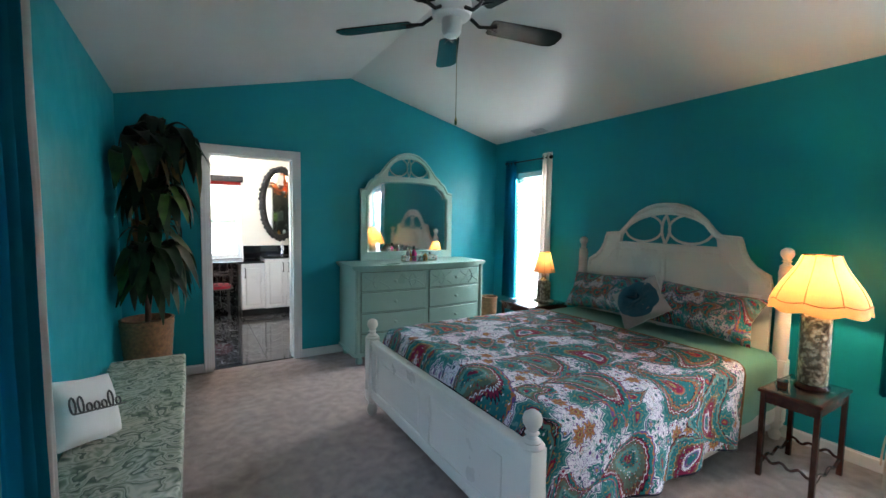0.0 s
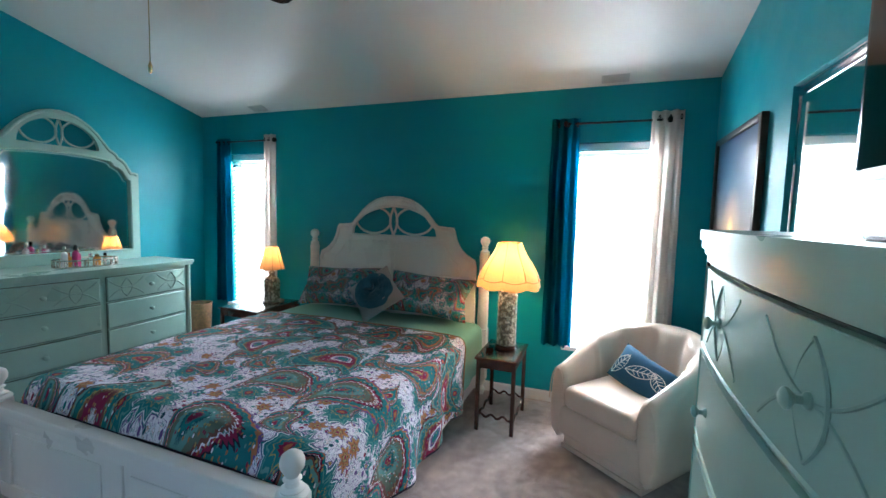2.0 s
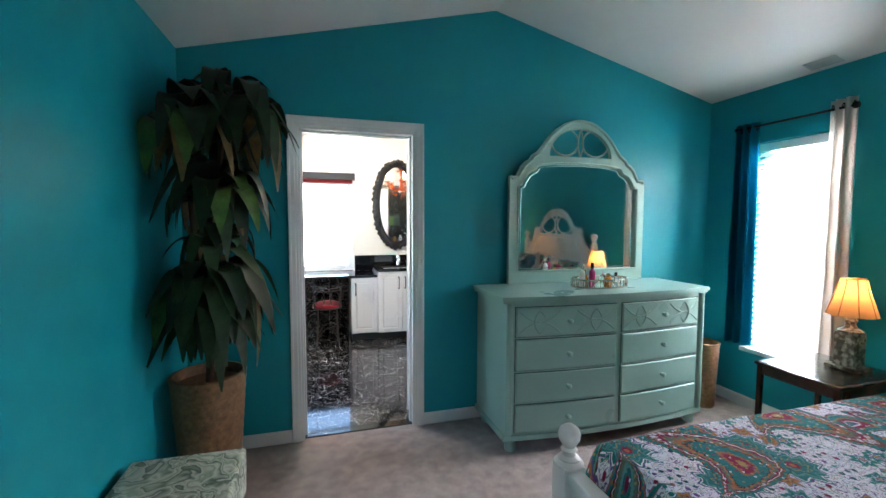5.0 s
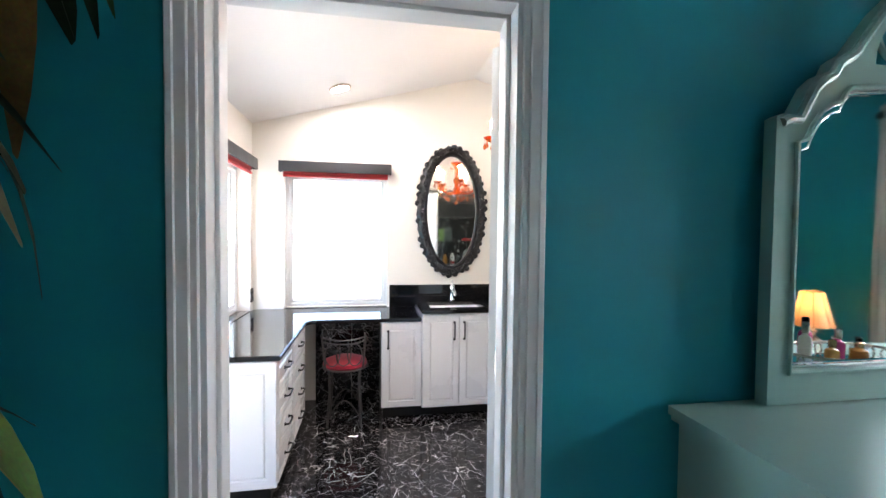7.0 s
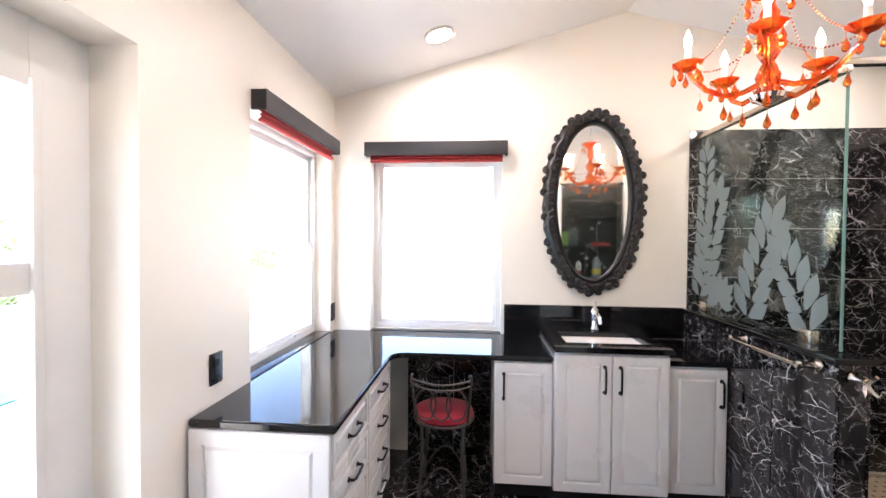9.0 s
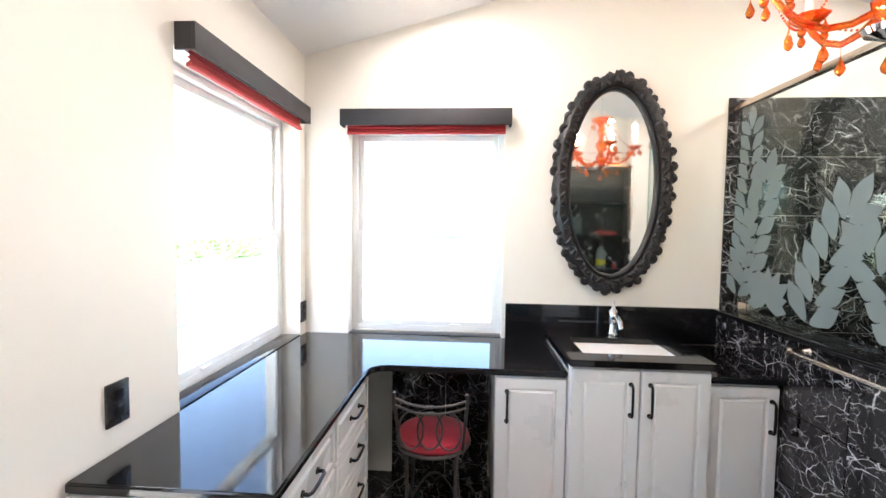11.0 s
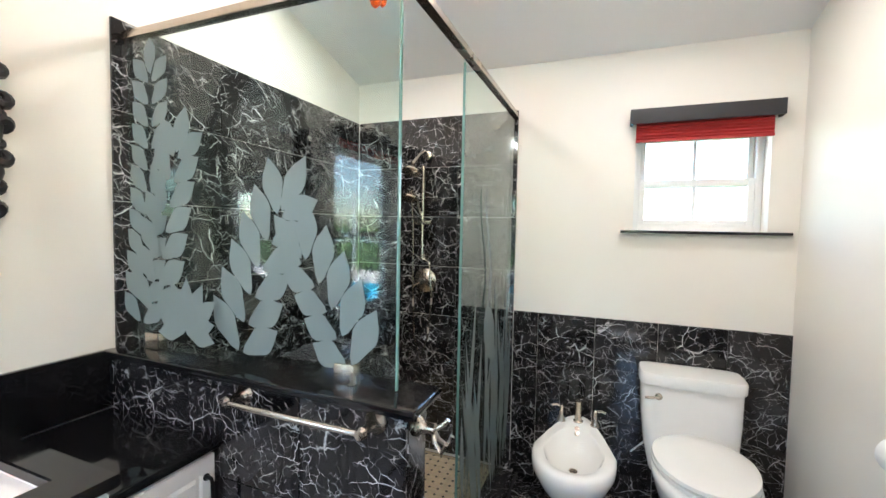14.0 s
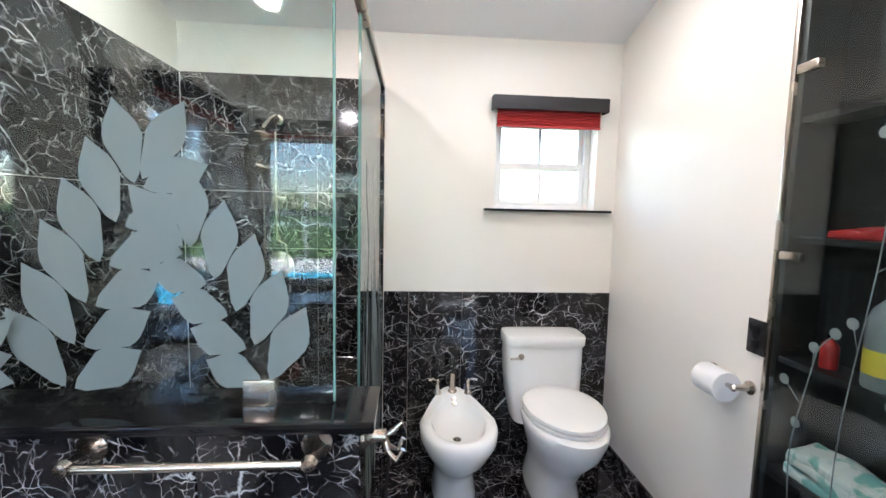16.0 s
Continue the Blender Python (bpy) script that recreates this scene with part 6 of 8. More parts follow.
def base_cabinet(x0, x1, yf, z1, doors, label, pulls):
    c = thing("vanity_cabinet", label, "cabinet", group="white vanity cabinets")
    part("carcass", B((x0, x1, yf, 8.30, 0.10, z1), bevel=0.002), CABWHITE, c)
    w = (x1 - x0) / doors
    for i in range(doors):
        a, b = x0 + i * w + 0.004, x0 + (i + 1) * w - 0.004
        bm = bmesh.new()
        field = raised_panel(bm, a, b, 0.112, z1 - 0.012, yf, "xz", -1)
        dr = part("door", bm, CABWHITE, c)
        part("door_panel", field, CABWHITE, dr)
        hx = pulls[i](a, b)
        handle(dr, (hx, yf - 0.019, z1 - 0.20), (hx, yf - 0.019, z1 - 0.07), (0, -0.026, 0))
    return c


YF, YS = 7.815, 7.775
base_cabinet(1.51, 1.818, YF, 0.77, 1, "white raised-panel cabinet with one door beside the sink", [lambda a, b: a + 0.045])
base_cabinet(1.82, 2.392, YS, 0.835, 2, "white raised-panel sink cabinet with two doors", [lambda a, b: b - 0.035, lambda a, b: a + 0.035])
base_cabinet(2.396, 2.69, YF, 0.77, 1, "white raised-panel cabinet with one door beside the shower", [lambda a, b: b - 0.03])
structure("trim_toe_kick", B((1.52, 2.69, 7.88, 8.30, 0, 0.10), (0.46, 0.90, 6.95, 7.80, 0, 0.10)), BLACKPAINT, "recessed black toe kick under the cabinets", "toe kick")


def drawer_unit(y0, y1, label):
    c = thing("drawer_cabinet", label, "cabinet", group="white drawer cabinets")
    part("carcass", B((0.46, 0.93, y0, y1, 0.10, 0.77), bevel=0.002), CABWHITE, c)
    for k in range(4):
        z0 = 0.112 + k * 0.1635
        bm = bmesh.new()
        field = raised_panel(bm, y0 + 0.005, y1 - 0.005, z0, z0 + 0.155, 0.93, "yz", 1, 0.028)
        dr = part("drawer", bm, CABWHITE, c)
        part("drawer_panel", field, CABWHITE, dr)
        ym = (y0 + y1) / 2
        handle(dr, (0.949, ym - 0.055, z0 + 0.08), (0.949, ym + 0.055, z0 + 0.08), (0.026, 0, 0))
    return c


drawer_unit(6.90, 7.345, "white cabinet with four raised-panel drawers")
drawer_unit(7.349, 7.795, "white cabinet with four raised-panel drawers beside the knee space")
ep = thing("end_panel", "white framed end panel of the drawer cabinets", "cabinet panel")
bm = bmesh.new()
field = raised_panel(bm, 0.462, 0.945, 0.10, 0.768, 6.899, "xz", -1, 0.05)
part("panel_frame", bm, CABWHITE, ep)
part("panel", field, CABWHITE, ep)

ct = thing("worktop", "polished black granite worktop along two walls", "worktop")
bm = bmesh.new()
prism(bm, [(0.455, 6.885), (0.965, 6.885), (0.965, 7.70), (0.975, 7.745), (1.0, 7.772), (1.04, 7.782), (1.816, 7.782), (1.816, 8.306), (0.455, 8.306)], 0.772, 0.80, "xy")
bmesh.ops.bevel(bm, geom=[e for e in bm.edges if len(e.link_faces) == 2 and e.calc_face_angle(0) > 1.2], offset=0.006, segments=3, affect="EDGES")
part("slab", bm, GRANITE, ct)
part("slab", B((2.396, 2.698, 7.782, 8.288, 0.772, 0.80), bevel=0.006, seg=3), GRANITE, ct)
part("window_ledge", B((AWN[0] + 0.002, AWN[1] - 0.002, 8.308, 8.40, 0.775, 0.803), bevel=0.003), GRANITE, ct)
part("window_ledge", B((0.355, 0.453, AWW[0] + 0.002, AWW[1] - 0.002, 0.775, 0.803), bevel=0.003), GRANITE, ct)
part("backsplash", B((1.588, 2.712, 8.288, 8.307, 0.801, 0.996), bevel=0.003), GRANITE, ct)
vt = thing("vanity_sink", "raised black granite top with an undermounted white basin", "vanity top")
bm = bmesh.new()
prism(bm, [(1.812, 7.735), (2.402, 7.735), (2.402, 8.286), (1.812, 8.286)], 0.838, 0.867, "xy", [[(1.895, 7.845), (2.325, 7.845), (2.325, 8.105), (1.895, 8.105)]])
bmesh.ops.bevel(bm, geom=[e for e in bm.edges if len(e.link_faces) == 2 and e.calc_face_angle(0) > 1.2 and e.calc_length() > 0.02], offset=0.004, segments=2, affect="EDGES")
part("slab", bm, GRANITE, vt)
part("riser", B((1.820, 1.832, 7.80, 8.286, 0.801, 0.838), (2.38, 2.392, 7.80, 8.286, 0.801, 0.838)), CABWHITE, vt, "white side riser")
bm = bmesh.new()
rim, low = (1.892, 2.328, 7.842, 8.108), (1.94, 2.28, 7.88, 8.07)
zs = ((rim, 0.84), ((1.90, 2.32, 7.85, 8.10), 0.79), (low, 0.735))
loops = []
for (a, b, c, d), z in zs:
    loops.append([bm.verts.new(p) for p in ((a, c, z), (b, c, z), (b, d, z), (a, d, z))])
for p, q in zip(loops, loops[1:]):
    for i in range(4):
        bm.faces.new((p[i], p[(i + 1) % 4], q[(i + 1) % 4], q[i]))
bm.faces.new(loops[-1])
bs = part("basin", bm, CERAMIC, vt, "white rectangular basin")
bm = bmesh.new()
lathe(bm, [(0.022, 0.7365), (0.022, 0.739), (0.014, 0.740), (0.0, 0.739)], 20, 2.11, 7.98)
part("drain", bm, NICKEL, bs)
fc = thing("sink_faucet", "single-lever brushed nickel faucet behind the basin", "faucet", (2.13, 8.18, 0.867))
bm = bmesh.new()
lathe(bm, [(0.026, 0), (0.027, 0.008), (0.021, 0.016), (0.019, 0.07), (0.024, 0.10), (0.022, 0.12), (0.012, 0.135)], 24)
part("body", bm, CHROME, fc)
bm = bmesh.new()
tube(bm, [(0, -0.01, 0.09), (0, -0.06, 0.098), (0, -0.10, 0.085), (0, -0.118, 0.055)], [0.015, 0.014, 0.013, 0.012], 12)
part("spout", bm, CHROME, fc)
bm = bmesh.new()
tube(bm, [(0, 0, 0.13), (0.004, 0.012, 0.15), (0.008, 0.03, 0.17)], [0.010, 0.008, 0.009], 10)
part("lever", bm, CHROME, fc)


def outlet(x, y, z, way):
    o = thing("wall_outlet", "black rectangular wall outlet plate", "outlet", (x, y, z), way, "black outlets")
    part("plate", B((0, 0.008, -0.036, 0.036, -0.058, 0.058), bevel=0.003), BLACKPLASTIC, o)
    for s in (-1, 1):
        part("socket", B((0.008, 0.011, -0.016, 0.016, s * 0.024 - 0.014, s * 0.024 + 0.014), bevel=0.002), BLACKMETAL, o)


outlet(AX0, 7.04, 0.925, 0)
outlet(AX0, 8.275, 0.925, 0)
outlet(3.16, TY, 1.02, 90)


# ---- bathroom windows with valances and red shades ----
def sash_window(name, plane, a0, a1, z0, z1, d, out, mull, label):
    """Double-hung window set at depth d in its reveal."""
    w = thing(name, label, "window", kind="structure")

    def bx(p0, p1, q0, q1, t0, t1):
        lo, hi = sorted((d + out * t0, d + out * t1))
        return (p0, p1, lo, hi, q0, q1) if plane == "y" else (lo, hi, p0, p1, q0, q1)
    zm = (z0 + z1) / 2 - 0.02
    f = 0.03
    for s in ((a0, a0 + f, z0, z1), (a1 - f, a1, z0, z1), (a0 + f, a1 - f, z1 - f, z1), (a0 + f, a1 - f, z0, z0 + f)):
        part("window_frame", B(bx(*s, 0.0, 0.06), bevel=0.003), TRIM, w)
    for lo, hi, t in ((z0 + f, zm + 0.02, 0.005), (zm - 0.02, z1 - f, 0.032)):
        bm = bmesh.new()
        g = 0.028
        for s in ((a0 + f, a0 + f + g, lo, hi), (a1 - f - g, a1 - f, lo, hi), (a0 + f + g, a1 - f - g, hi - g - 0.006, hi), (a0 + f + g, a1 - f - g, lo, lo + g)):
            box(bm, *bx(*s, t, t + 0.024), bevel=0.003)
        if mull:
            am = (a0 + a1) / 2
            box(bm, *bx(am - 0.008, am + 0.008, lo + g, hi - g, t + 0.004, t + 0.020))
        sash = part("sash", bm, TRIM, w)
        pn = part("pane", B(bx(a0 + f + g - 0.004, a1 - f - g + 0.004, lo + g - 0.004, hi - g, t + 0.010, t + 0.014)), CLEAR, w)
        pn.visible_shadow = False
    bm = bmesh.new()
    for q in (0.3, 0.7):
        p = a0 + (a1 - a0) * q
        box(bm, *bx(p - 0.03, p + 0.03, z0 + f, z0 + f + 0.012, -0.01, 0.006), bevel=0.002)
    part("sash_lift", bm, TRIM, w)
    return w


sash_window("window_4", "y", AWN[0], AWN[1], AWN[2] + 0.004, AWN[3], AY1 + 0.09, 1, False, "white double-hung window above the worktop")
sash_window("window_5", "x", AWW[0], AWW[1], AWW[2] + 0.004, AWW[3], AX0 - 0.10, -1, False, "white double-hung window facing the pool")
sash_window("window_6", "x", AWE[0], AWE[1], AWE[2], AWE[3], AX1 + 0.10, 1, True, "small white window above the toilet")


def shade(plane, a0, a1, z0, z1, d, out, drop, label):
    s = thing("pleated_blind", label, "window shade", group="red shades with black valances")

    def bx(p0, p1, q0, q1, t0, t1):
        lo, hi = sorted((d + out * t0, d + out * t1))
        return (p0, p1, lo, hi, q0, q1) if plane == "y" else (lo, hi, p0, p1, q0, q1)
    bm = B(bx(a0, a1, z0, z1, 0.055, 0.07), bx(a0, a0 + 0.012, z0, z1, 0.0, 0.055), bx(a1 - 0.012, a1, z0, z1, 0.0, 0.055), bx(a0 + 0.012, a1 - 0.012, z1 - 0.012, z1, 0.0, 0.055), bevel=0.002)
    part("valance", bm, VALANCE, s, "black valance board")
    n = max(3, int(drop / 0.011))
    bm = bmesh.new()
    pts = []
    for i in range(n * 2 + 1):
        pts.append((0.020 + (0.012 if i % 2 else 0.0), z0 + 0.02 - (drop + 0.02) * i / (n * 2)))
    for p, q in zip(pts, pts[1:]):
        for t in (0, 0.014):
            vs = []
            for (off, z), aa in ((p, a0 + 0.03), (p, a1 - 0.03), (q, a1 - 0.03), (q, a0 + 0.03)):
                dd = d + out * (off + t * 0.0)
                vs.append(bm.verts.new((aa, dd, z) if plane == "y" else (dd, aa, z)))
            if t == 0:
                bm.faces.new(vs)
    part("pleated_shade", bm, RED, s, "red pleated shade, drawn up")
    part("bottom_rail", B(bx(a0 + 0.03, a1 - 0.03, z0 - drop - 0.012, z0 - drop, 0.016, 0.036), bevel=0.002), RED, s)


shade("y", 0.672, 1.598, 1.955, 2.042, AY1, -1, 0.028, "black valance with a raised red pleated shade")
shade("x", 7.285, 8.22, 1.955, 2.042, AX0, 1, 0.028, "black valance with a raised red pleated shade")
shade("x", 6.022, 6.662, 1.968, 2.04, AX1, -1, 0.075, "black valance with a red pleated shade part drawn")
structure("trim_window_sill", B((AX1 - 0.045, AX1 + 0.095, AWE[0] - 0.085, AWE[1] + 0.06, 1.42, 1.434), bevel=0.003), GRANITE, "thin black granite window sill", "window sill")


# ---- doors ----
def door_slab(name, m, w, h, label, knob_side):
    d = thing(name, label, "door", kind="structure")
    d.matrix_basis = m
    part("slab", B((0, w, -0.0175, 0.0175, 0.012, h), bevel=0.002), TRIM, d)
    for a, b in ((0.10, w / 2 - 0.04), (w / 2 + 0.04, w - 0.10)):
        for z0, z1 in ((0.20, 0.86), (0.98, 1.86)):
            for s in (-1, 1):
                bm = bmesh.new()
                lo, hi = sorted((s * 0.0176, s * 0.0235))
                for q in ((a, a + 0.02, z0, z1), (b - 0.02, b, z0, z1), (a + 0.02, b - 0.02, z1 - 0.02, z1), (a + 0.02, b - 0.02, z0, z0 + 0.02)):
                    box(bm, q[0], q[1], lo, hi, q[2], q[3], 0.002, 1)
                box(bm, a + 0.04, b - 0.04, lo, hi - 0.001 if s > 0 else hi, z0 + 0.04, z1 - 0.04, 0.003)
                part("panel", bm, TRIM, d)
    for s in (-1, 1):
        bm = bmesh.new()
        lathe(bm, [(0.028, 0), (0.028, 0.006), (0.012, 0.012), (0.011, 0.03), (0.026, 0.042), (0.030, 0.055), (0.022, 0.068), (0.0, 0.07)], 20, m=Matrix.Translation((w - 0.065, s * 0.0175, 0.95)) @ pose(0, 0, 0, -90 * s))
        part("door_knob", bm, NICKEL, d, "round satin nickel knob")
    for z in (0.25, 1.05, 1.80):
        bm = bmesh.new()
        lathe(bm, [(0.006, z - 0.045), (0.006, z + 0.045)], 10, -0.008, -0.016)
        part("hinge", bm, NICKEL, d)


door_slab("door_1", pose(1.803, 5.862, 0, 0, 0, 47.5), 0.74, 2.01, "white panelled door standing wide open into the bathroom", 1)

sp = tagged(part("trim_strike_plate", B((DX0 + 0.0141, DX0 + 0.016, 5.738, 5.768, 0.92, 0.98), bevel=0.0005), NICKEL), "small nickel strike plate in the jamb", "strike plate", kind="structure")
pd = thing("door_2", "white exterior door with a glass lite, closed", "door", kind="structure")
x0, x1 = AX0 - 0.19, AX0 - 0.15
bm = bmesh.new()
for s in ((AD[0], AD[0] + 0.16, 0.01, AD[3]), (AD[1] - 0.16, AD[1], 0.01, AD[3]), (AD[0] + 0.16, AD[1] - 0.16, 1.78, AD[3]), (AD[0] + 0.16, AD[1] - 0.16, 0.01, 0.25), (AD[0] + 0.16, AD[1] - 0.16, 1.26, 1.34)):
    box(bm, x0, x1, *s, bevel=0.003)
part("leaf_frame", bm, TRIM, pd)
pn = part("pane", B(((x0 + x1) / 2 - 0.003, (x0 + x1) / 2 + 0.003, AD[0] + 0.15, AD[1] - 0.15, 0.24, 1.79)), CLEAR, pd)
pn.visible_shadow = False
bm = bmesh.new()
for s in ((AD[0] + 0.14, AD[0] + 0.165, 0.23, 1.80), (AD[1] - 0.165, AD[1] - 0.14, 0.23, 1.80)):
    box(bm, x1, x1 + 0.012, *s, bevel=0.003)
part("lite_bead", bm, TRIM, pd)


# ---- oval mirror with carved frame ----
def build_oval():
    o = thing("oval_mirror", "tall oval mirror in a carved black scrollwork frame", "mirror", (2.138, AY1, 1.655))
    frame_m = plain("carved_black_resin", (0.014, 0.0125, 0.014), 0.42, vary=0.3, scale=25, grain=90, relief=0.2)
    n = 96
    ga, gb = 0.222, 0.487
    bm = bmesh.new()
    prism(bm, [((ga + 0.01) * math.cos(2 * math.pi * i / n), (gb + 0.01) * math.sin(2 * math.pi * i / n)) for i in range(n)], -0.014, -0.006, "xz")
    part("mirror_glass", bm, MIRROR, o, "clear mirror glass", smooth=False)
    bm = bmesh.new()
    prof = [(-0.004, 0.0), (0.0, 0.030), (0.010, 0.036), (0.018, 0.026), (0.028, 0.024), (0.045, 0.044), (0.062, 0.048), (0.078, 0.038), (0.088, 0.020), (0.090, 0.0)]
    rings = []
    for i in range(n):
        a = 2 * math.pi * i / n
        c, s = math.cos(a), math.sin(a)
        nx, nz = c / ga, s / gb
        ln = math.hypot(nx, nz)
        nx, nz = nx / ln, nz / ln
        wob = 1 + 0.06 * math.sin(a * 24)
        rings.append([bm.verts.new((ga * c + nx * w * (wob if w > 0.04 else 1), -d * (1 + (0.12 * math.sin(a * 48) if 0.04 < w < 0.08 else 0)), gb * s + nz * w * (wob if w > 0.04 else 1))) for w, d in prof])
    for a, b in zip(rings, rings[1:] + rings[:1]):
        for k in range(len(prof) - 1):
            bm.faces.new((a[k], a[k + 1], b[k + 1], b[k]))
    part("frame", bm, frame_m, o)
    rnd = random.Random(5)
    cnt = 84
    for i in range(cnt):
        a = 2 * math.pi * (i + 0.5) / cnt
        c, s = math.cos(a), math.sin(a)
        nrm = Vector((c / ga, 0, s / gb)).normalized()
        tan = Vector((-nrm.z, 0, nrm.x)) * (1 if i % 3 else -1)
        base = Vector((ga * c, -0.02, gb * s)) + nrm * rnd.uniform(0.045, 0.058)
        k = rnd.uniform(0.65, 0.85) if i % 2 else rnd.uniform(1.0, 1.3)
        bm = bmesh.new()
        pts = []
        for q in range(12):
            t = q / 11
            ang = t * 5.6
            r = 0.016 * k * (1 - 0.7 * t)
            pts.append(base + nrm * (0.024 * k + r * math.sin(ang) * 0.9) + tan * (r * math.cos(ang) - 0.006) + Vector((0, -0.012 * math.sin(t * 3.1), 0)))
        tube(bm, pts, [0.0105 * k * (0.55 + 0.6 * math.sin(math.pi * q / 11)) for q in range(12)], 7)
        tube(bm, [base - nrm * 0.026 - tan * 0.016 + Vector((0, -0.020, 0)), base - nrm * 0.014 + tan * 0.002 + Vector((0, -0.028, 0)), base + nrm * 0.002 + tan * 0.012 + Vector((0, -0.024, 0)), base + nrm * 0.016 + tan * 0.004 + Vector((0, -0.014, 0))], [0.003, 0.010 * k, 0.010 * k, 0.005], 7)
        part("scroll", bm, frame_m, o)
    for sgn in (1, -1):
        bm = bmesh.new()
        for q in range(5):
            an = radians(90 + (q - 2) * 34)
            tip = Vector((0.07 * math.cos(an), -0.03, sgn * (gb + 0.05 + 0.052 * math.sin(an))))
            tube(bm, [Vector((0, -0.03, sgn * (gb + 0.04))), (Vector((0, -0.045, sgn * (gb + 0.04))) + tip) / 2, tip], [0.008, 0.017, 0.003], 7)
        part("crest", bm, frame_m, o)


build_oval()


# ---- chandelier ----
def build_chandelier():
    cx, cy = 2.42, 7.14
    ch = thing("chandelier", "orange-red glass chandelier with candle bulbs, beads and drops, lit", "chandelier", (cx, cy, 1.895))
    ch.scale = (0.93, 0.93, 0.93)
    m, nt, ns, ls, b = nodes_of("red_orange_glass")
    n1 = tex(ns, ls, "Noise", 25, 3)
    ls.new(ramp(ns, ls, n1.outputs[0], [(0.36, (0.92, 0.05, 0.015)), (0.52, (1.0, 0.20, 0.03)), (0.66, (1.0, 0.45, 0.06))]).outputs[0], b.inputs["Base Color"])
    b.inputs["Transmission Weight"].default_value = 0.8
    b.inputs["Roughness"].default_value = 0.08
    b.inputs["IOR"].default_value = 1.42
    glass = m
    bm = bmesh.new()
    lathe(bm, [(0.006, -0.012), (0.022, -0.004), (0.05, 0.010), (0.058, 0.026), (0.04, 0.034), (0.02, 0.04)], 24)
    part("finial_dish", bm, CHROME, ch, "chrome bottom dish")
    bm = bmesh.new()
    lathe(bm, [(0.018, 0.036), (0.034, 0.06), (0.04, 0.10), (0.026, 0.135), (0.018, 0.15), (0.036, 0.18), (0.042, 0.21), (0.022, 0.25), (0.016, 0.27), (0.03, 0.30), (0.032, 0.33), (0.018, 0.36), (0.012, 0.39)], 20, ripple=0.06, waves=8)
    part("column", bm, glass, ch)
    bm = bmesh.new()
    lathe(bm, [(0.012, 0.375), (0.05, 0.395), (0.078, 0.425), (0.082, 0.43), (0.05, 0.405), (0.012, 0.39)], 24, ripple=0.07, waves=10)
    part("crown", bm, glass, ch)
    bm = bmesh.new()
    top = (bath_top(cx) - 0.02 - 1.895) / 0.93
    z = 0.39
    while z < top - 0.03:
        tube(bm, [(0.006 * math.cos(q), 0.0, z + 0.012 * math.sin(q)) if int(z * 50) % 2 else (0.0, 0.006 * math.cos(q), z + 0.012 * math.sin(q)) for q in [2 * math.pi * i / 8 for i in range(8)]], 0.0016, 4, closed=True)
        z += 0.019
    part("chain", bm, CHROME, ch)
    bm = bmesh.new()
    lathe(bm, [(0.05, top), (0.048, top - 0.015), (0.02, top - 0.035), (0.006, top - 0.04)], 20)
    part("canopy", bm, CHROME, ch)
    flame = glow_mat("candle_flame_bulb", (1.0, 0.74, 0.42), 4.0)

    def drop(bm, p, s):
        x, y, z = p
        lathe(bm, [(0.0015, 0.0), (0.004 * s, -0.010 * s), (0.013 * s, -0.034 * s), (0.010 * s, -0.046 * s), (0.0015, -0.054 * s)], 8, m=Matrix.Translation((x, y, z)))

    bm = bmesh.new()
    drop(bm, (0, 0, -0.024), 1.0)
    tube(bm, [(0, 0, 0), (0, 0, -0.026)], 0.0012, 4)
    first = part("glass_drop", bm, glass, ch)
    first.location = (0, 0, 0.0)
    used = []

    def hang(par, p, s):
        ob = new("glass_drop", first.data) if used else first
        used.append(ob)
        ob.parent = par
        ob.location = p
        ob.scale = (s, s, s)

    def beads(bm, p, q, sag, cnt, r=0.0042):
        p, q = Vector(p), Vector(q)
        for i in range(cnt + 1):
            t = i / cnt
            c = p.lerp(q, t) - Vector((0, 0, sag * 4 * t * (1 - t)))
            bmesh.ops.create_icosphere(bm, subdivisions=1, radius=r, matrix=Matrix.Translation(c))
    for k in range(5):
        a = radians(20 + 72 * k)
        c, s = math.cos(a), math.sin(a)
        P = lambda r, z: (r * c, r * s, z)
        bm = bmesh.new()
        tube(bm, [P(0.03, 0.07), P(0.08, 0.045), P(0.14, 0.04), P(0.20, 0.07), P(0.245, 0.12), P(0.265, 0.155)], [0.011, 0.010, 0.010, 0.010, 0.010, 0.009], 10)
        arm = part("arm", bm, glass, ch)
        R = Matrix.Translation(P(0.265, 0))
        bm = bmesh.new()
        lathe(bm, [(0.010, 0.150), (0.03, 0.158), (0.052, 0.178), (0.056, 0.182), (0.03, 0.168), (0.010, 0.164)], 20, ripple=0.06, waves=8, m=R)
        part("drip_dish", bm, glass, arm)
        bm = bmesh.new()
        lathe(bm, [(0.011, 0.165), (0.011, 0.235), (0.008, 0.237)], 12, m=R)
        part("candle_sleeve", bm, PLASTIC, arm, "white candle sleeve")
        bm = bmesh.new()
        lathe(bm, [(0.007, 0.237), (0.014, 0.262), (0.0145, 0.275), (0.007, 0.30), (0.001, 0.316)], 12, m=R)
        part("flame_bulb", bm, flame, arm, "glowing flame-shaped bulb")
        for j in range(5):
            t = 2 * math.pi * j / 5
            px, py = 0.265 * c + 0.05 * math.cos(t), 0.265 * s + 0.05 * math.sin(t)
            hang(arm, (px, py, 0.176), 0.95)
        hang(arm, P(0.14, 0.028), 1.05)
        hang(arm, P(0.22, 0.06), 0.9)
        bm = bmesh.new()
